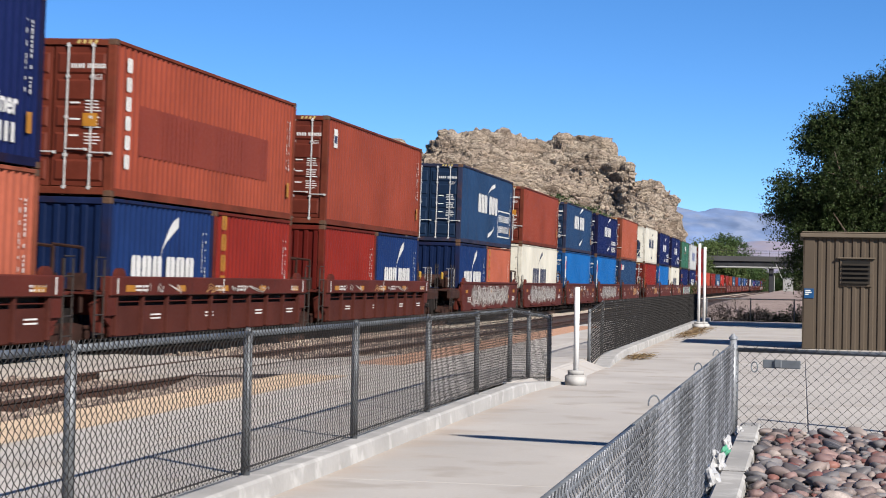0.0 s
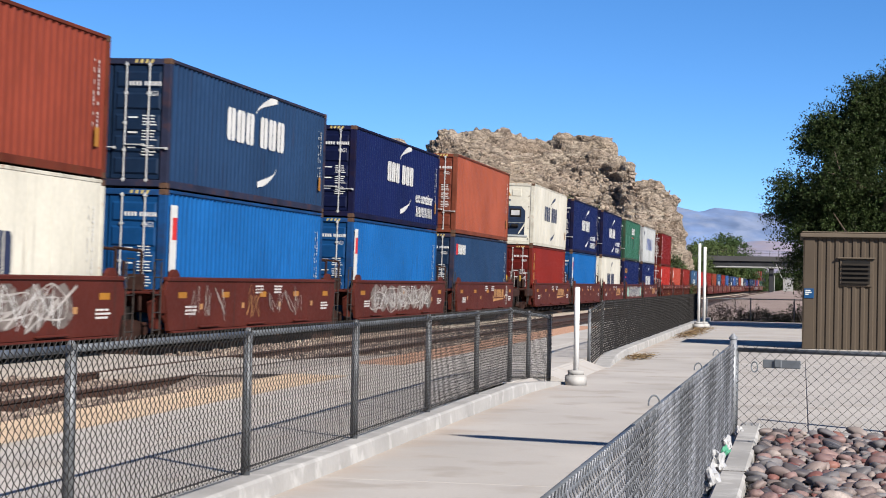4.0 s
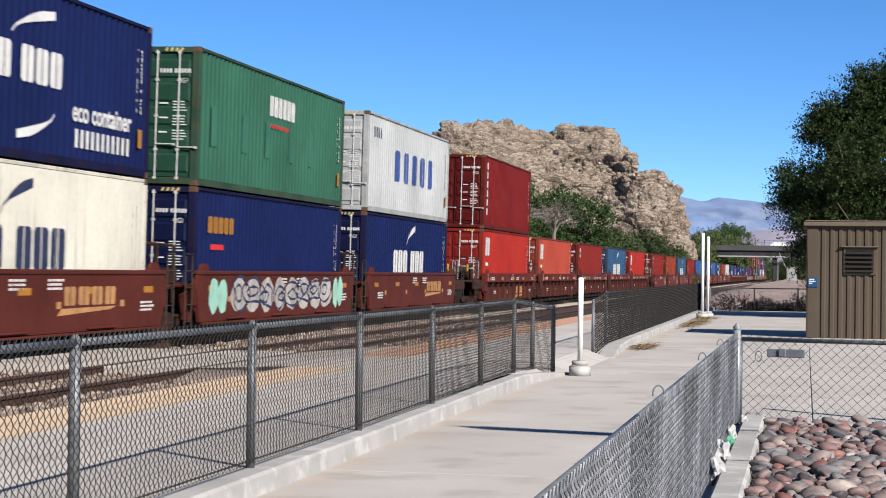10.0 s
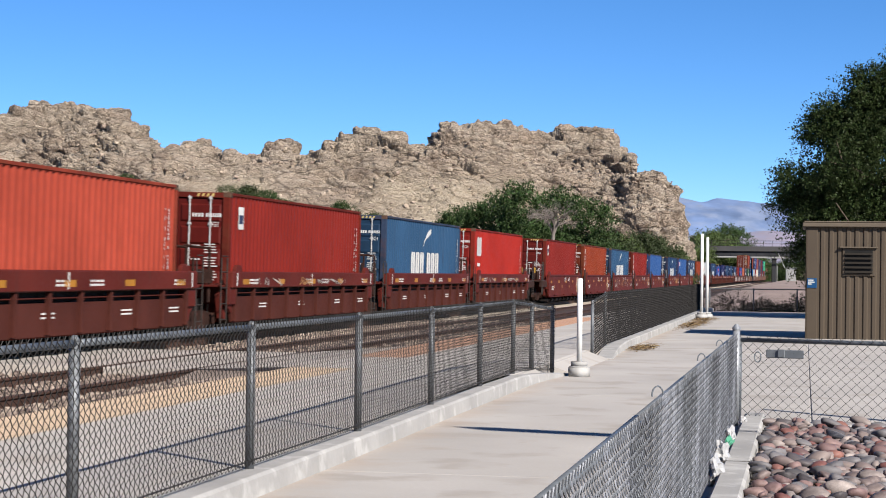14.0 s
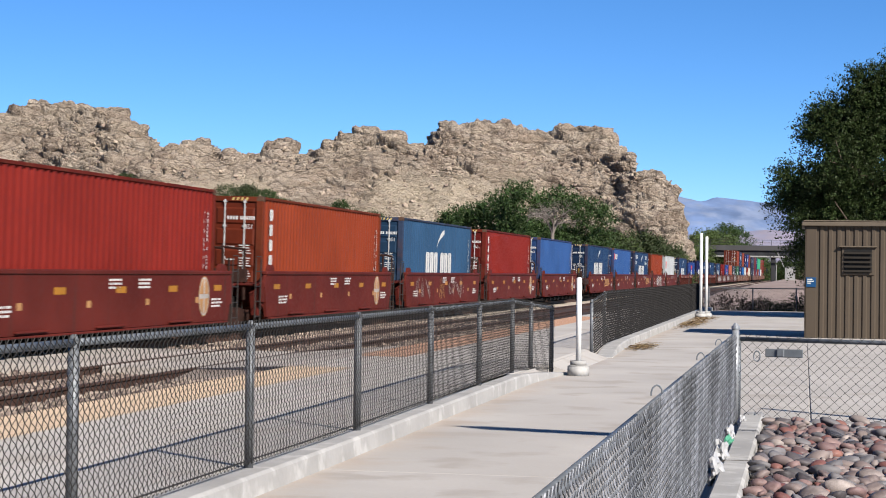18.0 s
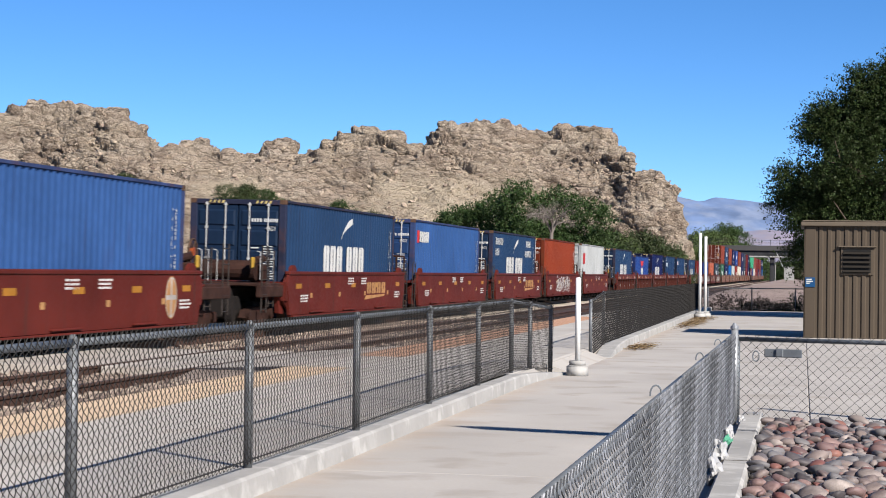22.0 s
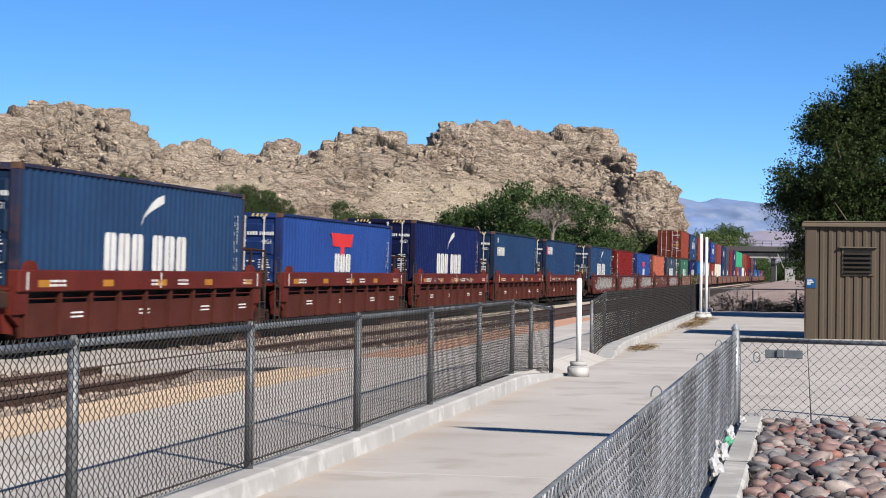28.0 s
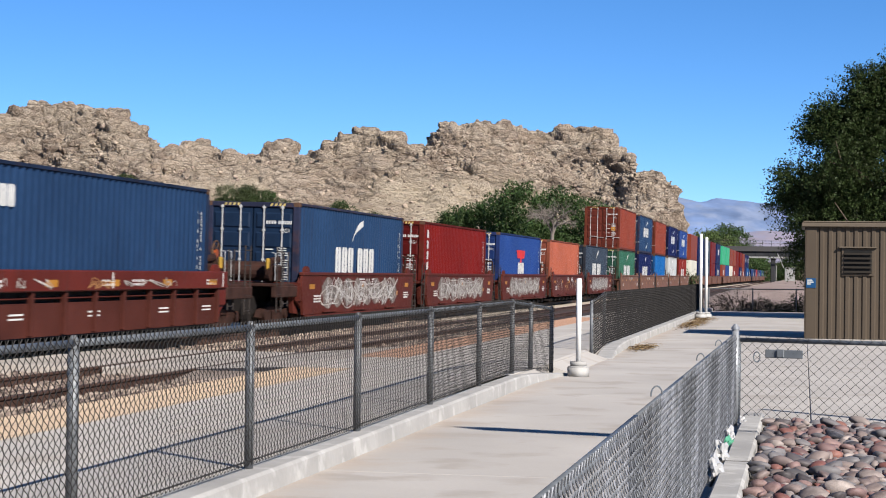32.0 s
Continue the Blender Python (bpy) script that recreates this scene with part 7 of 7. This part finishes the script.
# each vehicle, and the second at which it crosses the tracks
ROAD = [(road_vehicle("car", M_WHITE, "small white car driving over the bridge"), 10.0), (road_vehicle("lorry", M_TRUCK, "amber lorry driving over the bridge"), 16.9),
        (road_vehicle("van", M_WHITE, "white van driving over the bridge"), 19.0), (road_vehicle("car", M_DARKCAR, "black car driving over the bridge"), 25.0), (road_vehicle("car", M_DARKCAR, "black car driving over the bridge"), 31.0)]



def hut(x, y):
    h = thing("trackside_hut", "low beige hut with a shallow curved roof", "hut", pose(x, y, -0.4, 0, 0, 11))
    part("wall", Geo().cbox(-2.0, 2.0, -1.5, 1.5, 0, 4.2, 0.05), M_TAN, h)
    poly = [(-1.8, 4.2)] + [(-1.8 + 3.6 * i / 8, 4.35 + 0.75 * math.sin(math.pi * i / 8) ** 0.7) for i in range(9)] + [(1.8, 4.2)]
    g = Geo().prism(poly, -2.3, 2.3)
    part("roof", g, M_TAN, h, "beige curved roof")
    part("roof_edge", Geo().cbox(-2.35, 2.35, -1.9, -1.78, 4.2, 4.4, 0.02), M_WHITE, h)


p_hut = across(10.3, 205)
hut(p_hut.x, p_hut.y)


# ---- signal cabinet on the bank ----
bank = sheet(-6.3, 40, 82, 330, 30, 80, lambda x, y: -0.4 + min(1.0, max(0, (y - 82) / 20)) * (1.22 + 0.08 * noise.noise((x * .4, y * .2, 5))) * min(1, max(0, (x + 6.3) / 2.2)))
solid("gravel_bank", bank, M_BANK, "pinkish gravel bank beyond the low fence", "ground", "structure")
low_bush = crown_mesh("crown", [(0, 0, 0.3, 0.5), (0.7, 0, 0.28, 0.4), (-0.7, 0.1, 0.25, 0.4)], 420, 0.03, 17, M_LEAF, long=0.3, per=14, droop=0.1)
dry_bush = crown_mesh("crown", [(0, 0, 0.3, 0.5), (0.7, 0, 0.22, 0.4), (-0.6, 0.1, 0.2, 0.4)], 380, 0.03, 18, M_DRY, long=0.35, per=12, droop=0.0)
for x, y, me, k, what in ((-2.9, 80.5, dry_bush, 1.1, "dry brown weeds at the foot of the bank"), (-1.7, 80.8, low_bush, 0.85, "dark green weeds at the foot of the bank"), (-0.4, 81, low_bush, 0.7, "dark green weeds at the foot of the bank"),
                       (1.0, 80.8, low_bush, 1.3, "dark green weeds at the foot of the bank"), (2.0, 81.2, low_bush, 1.3, "dark green weeds at the foot of the bank")):
    b_ob = solid("weed_clump", me, None, what, "weeds", group="weeds along the low fence", m=pose(x, y, -0.35))
    b_ob.scale = (k * 1.25, k, k * 1.15)


def signal_cabinet(x, y, z):
    c = thing("signal_cabinet", "light grey steel signal cabinet beside the tracks", "cabinet", pose(x, y, z))
    M_WHITE = M_CABINET
    part("body", Geo().cbox(-0.7, 0.7, -0.6, 0.6, 0.1, 2.15, 0.03), M_WHITE, c)
    part("roof", Geo().cbox(-0.78, 0.78, -0.68, 0.68, 2.15, 2.25, 0.03), M_WHITE, c)
    part("plinth", Geo().cbox(-0.75, 0.75, -0.65, 0.65, -0.1, 0.1, 0.02), M_KERB, c)
    part("door", Geo().cbox(-0.55, 0.55, -0.63, -0.6, 0.2, 2.05, 0.01), M_WHITE, c)
    part("arm", Geo().tube((-0.8, 0, 2.1), (-1.75, 0, 4.2), 0.05, 8), M_WHITE, c, "raised crossing-gate arm")
    part("post", Geo().tube((-1.9, 0, 0), (-1.9, 0, 2.6), 0.06, 8), M_WHITE, c)


signal_cabinet(-1.9, 262, 0.45)

# ---- rock bed beside the fence ----
kerb_run([(-0.47, y) for y in np.linspace(3, 18.5, 17)], 0.2, 0.10, "kerb", "flat pale concrete edging round the rock bed")
bed_ob = solid("rock_bed", Geo().box(-0.37, 6, 3, 17.9, -0.02, 0.012), M_BALLAST_DARK, "bed of rounded river cobbles beside the fence", "rock bed", "structure")


def cobble_mesh(seed):
    rnd = np.random.RandomState(seed)
    bm = bmesh.new()
    bmesh.ops.create_icosphere(bm, subdivisions=2, radius=1.0)
    k = rnd.normal(size=(3, 3)) * 1.2
    cuts = [Vector(q).normalized() * rnd.uniform(0.62, 0.9) for q in rnd.normal(size=(12, 3))]
    for v in bm.verts:
        n = sum(math.sin(v.co.dot(Vector(q)) + i) for i, q in enumerate(k)) * 0.09
        v.co *= 1 + n
        for q in cuts:
            t = v.co.dot(q.normalized()) - q.length
            if t > 0:
                v.co -= q.normalized() * t * 0.9
        v.co.x *= 1.0
        v.co.y *= 0.75
        v.co.z *= 0.47
    me = bpy.data.meshes.new("cobble")
    bm.to_mesh(me)
    bm.free()
    me.polygons.foreach_set("use_smooth", [True] * len(me.polygons))
    return me


COB = []
for i, rgb in enumerate(((0.150, 0.098, 0.092), (0.155, 0.122, 0.113), (0.130, 0.122, 0.124), (0.205, 0.172, 0.158), (0.150, 0.068, 0.058), (0.068, 0.060, 0.062))):
    me = cobble_mesh(i)
    me.materials.append(material("cobble_stone_%s" % ("ruddy", "tan", "grey", "pale", "red", "dark")[i], rgb, 0.55, vary=0.3, coarse=1.5, fine=12, bump=0.15, bump_scale=30, island=0.25))
    COB.append(me)
rnd = random.Random(8)
placed = []
cells = {}
for tries in range(26000):
    x, y = rnd.uniform(-0.31, 1.15), rnd.uniform(11.4, 17.8)
    r = rnd.choice((0.035, 0.05, 0.06, 0.07, 0.085, 0.1) if tries < 9000 else (0.03, 0.04, 0.05))
    cx, cy = int(x * 4), int(y * 4)
    near = [q for i in (-1, 0, 1) for j in (-1, 0, 1) for q in cells.get((cx + i, cy + j), ())]
    if all((x - a) ** 2 + (y - b) ** 2 > (0.78 * (r + c)) ** 2 for a, b, c in near):
        cells.setdefault((cx, cy), []).append((x, y, r))
        placed.append((x, y, r))
placed.sort(key=lambda q: q[1])
rest = [([], []) for _ in COB]
for i, (x, y, r) in enumerate(placed):
    m = Matrix.LocRotScale((x, y, 0.02 + r * 0.35 + rnd.uniform(0, 0.04)), Euler((rnd.uniform(-.4, .4), rnd.uniform(-.4, .4), rnd.uniform(0, 6.28))), (r * 1.2, r * 1.2, r * 1.2))
    kind = rnd.choice((0, 0, 1, 1, 2, 2, 3, 4, 5))
    me = COB[kind]
    if i < 300:
        part("cobble", me, None, bed_ob, at=m)
    else:
        rv, rf = rest[kind]
        k = len(rv)
        rv += [tuple(m @ v.co) for v in me.vertices]
        rf += [tuple(j + k for j in p.vertices) for p in me.polygons]
for (rv, rf), me in zip(rest, COB):
    joined = bpy.data.meshes.new("cobble_rest")
    joined.from_pydata(rv, [], rf)
    joined.polygons.foreach_set("use_smooth", [True] * len(joined.polygons))
    joined.materials.append(me.materials[0])
    tagged(part("cobble_rest", joined, None, bed_ob), kind="stuff")
kerb_run([(-0.36, 17.82), (1.4, 17.33), (3.2, 16.85), (5.2, 16.3)], 0.16, 0.075, "kerb", "low concrete edging under the return fence")
part("joint", Geo().box(-0.572, -0.368, 13.6, 13.625, 0.0, 0.102), M_JOINT, bed_ob, "dark joint in the edging")


# ---- lamp posts on the station side, whose shadows fall over the walkway ----
def lamp_post(x, y, h, arm=None):
    p = thing("lamp_post", "grey steel lamp post on the station side", "lamp post", pose(x, y, 0))
    part("pole", Geo().tube((0, 0, 0), (0, 0, h), 0.11, 12, 0.05), M_GALV, p, smooth=True)
    part("footing", Geo().tube((0, 0, 0), (0, 0, 0.3), 0.22, 16), M_KERB, p)
    if arm:
        dx, dy, head = arm
        part("arm", Geo().tube((0, 0, h - 0.05), (dx, dy, h - 0.05), 0.03, 8), M_GALV, p)
        a = Vector((dx, dy, 0)).normalized()
        b = Vector((dx, dy, 0)) - a * head
        side = Vector((-a.y, a.x, 0)) * 0.13
        z = Vector((0, 0, h - 0.03))
        g = Geo()
        e = Vector((dx, dy, 0)) + a * 0.3
        lower = [b + side, b - side, Vector((dx, dy, 0)) - side, e, Vector((dx, dy, 0)) + side]
        n = len(lower)
        g.add([v + z - Vector((0, 0, 0.1)) for v in lower] + [v + z for v in lower], [tuple(range(n)), tuple(range(n, 2 * n))[::-1]] + [(i, n + i, n + (i + 1) % n, (i + 1) % n) for i in range(n)])
        part("lamp_head", g, M_GALV, p)


lamp_post(3.9, 16.4, 4.0)
lamp_post(8.2, 9.85, 6.0, (-4.7, 1.15, 1.3))

# ---- the make-up of the train: where each well's near container end stands along the line at the start, and its load ----
# (along, sill kind, sill paint, first or last of its car, lower load, upper load, paint on the sill)
C4 = lambda paint, style="", tall="high", reefer=False: (paint, style, 40, tall, reefer)
C2 = lambda paint, style="": (paint, style, 20, "low", False)
UNITS = [
    (16.4, "ribbed", "brown", "", [C4("salmon", "vertical")], C4("navy", "crescents_eco"), "tags"),
    (31.8, "ribbed", "brown", "", [C2("deep_blue", "crescent_20"), C2("brick_red", "vertical_gold")], C4("tawny_red", "vertical"), "tags"),
    (47.17, "ribbed", "brown", "l", [C2("brick_red", ""), C2("deep_blue", "crescent_20")], C4("rust_red", "small_sign"), "tags"),
    (66.73, "solid", "brown", "f", [C2("deep_blue", "crescent_20"), C2("salmon", "vertical_gold")], C4("mid_blue", "crescents_framed"), "throwup"),
    (82.05, "solid", "brown", "", [C4("white", "crescent_low_dark", reefer=True)], C4("rust_red", "", "low"), "throwup"),
    (97.5, "solid", "brown", "", [C4("sky_blue", "stripe_end")], C4("mid_blue", "crescents", "low"), "tags"),
    (112.95, "solid", "brown", "", [C4("sky_blue", "stripe_end")], C4("navy", "crescents_eco", "low"), "throwup"),
    (128.4, "solid", "brown", "l", [C4("mid_blue", "corner_word")], C4("coral", ""), "round_name"),
    (148.07, "solid", "brown", "f", [C4("brick_red", "vertical_gold")], C4("white", "crescents_dark", reefer=True), "name"),
    (163.3, "solid", "brown", "", [C4("sky_blue", "stripe_end")], C4("navy", "crescents_eco"), ""),
    (178.5, "solid", "brown", "", [C4("white", "crescent_low_dark", reefer=True)], C4("navy", "crescents_eco"), "name"),
    (193.55, "solid", "brown", "", [C4("navy", "yellow_word")], C4("green", "word_green"), "blockbuster"),
    (208.6, "solid", "brown", "l", [C4("navy", "crescent_low")], C4("grey_white", "word_blue"), "name"),
    (228.2, "ribbed", "red", "f", [C4("bright_red", "block")], C4("dark_red", "vertical"), "name"),
    (243.6, "ribbed", "red", "", [C4("faded_red", "block")], None, ""),
    (259.2, "ribbed", "red", "", [C4("brick_red", "small_sign")], None, "tags"),
    (274.6, "ribbed", "red", "", [C4("steel_blue", "crescent_low")], None, ""),
    (289.8, "ribbed", "red", "l", [C4("bright_red", "block")], None, "tags"),
    (309.6, "solid", "red", "f", [C4("brick_red", "small_sign")], None, "round"),
    (325.3, "solid", "red", "", [C4("orange", "vertical")], None, "round"),
    (340.6, "solid", "red", "", [C4("steel_blue", "crescent_low")], None, "tags"),
    (356.0, "solid", "red", "", [C4("brick_red", "vertical")], None, "round"),
    (371.4, "solid", "red", "l", [C4("faded_blue", "")], None, "round"),
    (391.07, "solid", "red", "f", [C4("mid_blue", "crescent_low")], None, "name"),
    (406.3, "solid", "red", "", [C4("faded_blue", "corner_word")], None, ""),
    (421.65, "solid", "red", "", [C4("mid_blue", "crescent_side")], None, "name"),
    (436.9, "solid", "red", "", [C4("orange", "")], None, "white_scrawl"),
    (452.2, "solid", "red", "l", [C4("grey_white", "corner_red")], None, ""),
    (471.6, "ribbed", "red", "f", [C4("mid_blue", "crescent_low")], None, ""),
    (486.8, "ribbed", "red", "", [C4("royal_blue", "eagle", "low")], None, ""),
    (502.4, "ribbed", "red", "", [C4("navy", "crescent_low")], None, "tags"),
    (518.0, "ribbed", "red", "", [C4("dull_navy", "corner_word_small")], None, ""),
    (533.4, "ribbed", "red", "l", [C4("dull_navy", "corner_word")], None, "tags"),
    (552.7, "solid", "brown", "f", [C4("mid_blue", "crescent_low")], None, "throwup"),
    (568.1, "solid", "brown", "", [C4("dark_red", "vertical")], None, "throwup"),
    (583.6, "solid", "brown", "", [C4("royal_blue", "eagle")], None, "throwup"),
    (599.0, "solid", "brown", "", [C4("salmon", "")], None, "tags"),
    (614.4, "solid", "brown", "l", [C4("slate", "crescent_low")], None, "throwup"),
]
FAR_TOP = ["rust_red", "mid_blue", "rust_red", "navy", "royal_blue", "rust_red", "navy", "slate", "dark_red", "navy", "bright_green", "bright_green", "rust_red", "rust_red", "dark_red", "dark_red", "rust_red", "navy", "navy"]
FAR_LOW = ["green", "navy", "sky_blue", "grey_white", "brick_red", "white", "navy", "slate", "dark_red", "navy", "rust_red", "royal_blue", "white", "brick_red", "dark_red", "navy", "rust_red", "navy", "sky_blue",
           "navy", "royal_blue", "mid_blue", "navy", "bright_red", "mid_blue", "navy", "royal_blue"]
TRAIN = []                # everything that rolls, with its place at the start
LEAN = 1.0                # the curve's banking, in degrees


def roll_in(ob, along, up):
    TRAIN.append((ob, along, up))


for along, kind, paint, end, lower, upper, deck in UNITS:
    mid = along + LONG[40] / 2
    roll_in(well_car(kind, paint, "f" in end, "l" in end, deck=deck), mid, 0.0)
    stack = 0.0
    for i, (p, st, size, tall, reefer) in enumerate(lower):
        y = mid if size == 40 else mid + (-3.07 if i == 0 else 3.07)
        roll_in(container(p, st, size, tall, reefer=reefer), y, 0.30)
        stack = TALL[tall]
    if upper:
        p, st, size, tall, reefer = upper
        roll_in(container(p, st, size, tall, reefer=reefer), mid, 0.30 + stack + 0.01)
for car in range(10):
    for k in range(5):
        i = car * 5 + k
        mid = 634.0 + car * 81.0 + k * 15.36 + LONG[40] / 2
        near = i < 5
        roll_in(well_car("solid", "tan", False, False, far=not near), mid, 0.0)
        roll_in(container(FAR_LOW[i % len(FAR_LOW)], "" if i % 3 == 2 else "crescent_low", far=not near), mid, 0.30)
        if i < len(FAR_TOP):
            top = FAR_TOP[i]
            roll_in(container(top, "crescents" if "blue" in top or top == "navy" else "", far=not near), mid, 0.30 + 2.906)


def motions():
    """The whole train runs towards the platform, all its cars at one speed that rises very slightly."""
    for ob, along, up in TRAIN:
        rows = []
        for t in (0.0, 8.0, 16.0, 24.0, 32.0):
            y = along - 15.64 * t - 0.0075 * t * t
            rows.append((t, Matrix.Translation((TRAIN_X, y, RAIL_TOP)) @ pose(0, 0, 0, 0, LEAN, 0) @ Matrix.Translation((0, 0, up))))
        walk(ob, rows)
    for ob, when in ROAD:                                # each waits beyond the bridge, drives over it and stops past the rocks
        rows = [(0.0, 60.0), (when - 4.4, 60.0), (when, -6.0)] + ([(when + 6.6, -105.0), (32.0, -105.0)] if when < 25 else [(32.0, -6.0 - 15.0 * (32 - when))])
        walk(ob, [(t, pose(x, 438.5, 7.852, 0, 0, 180)) for t, x in rows])


motions()
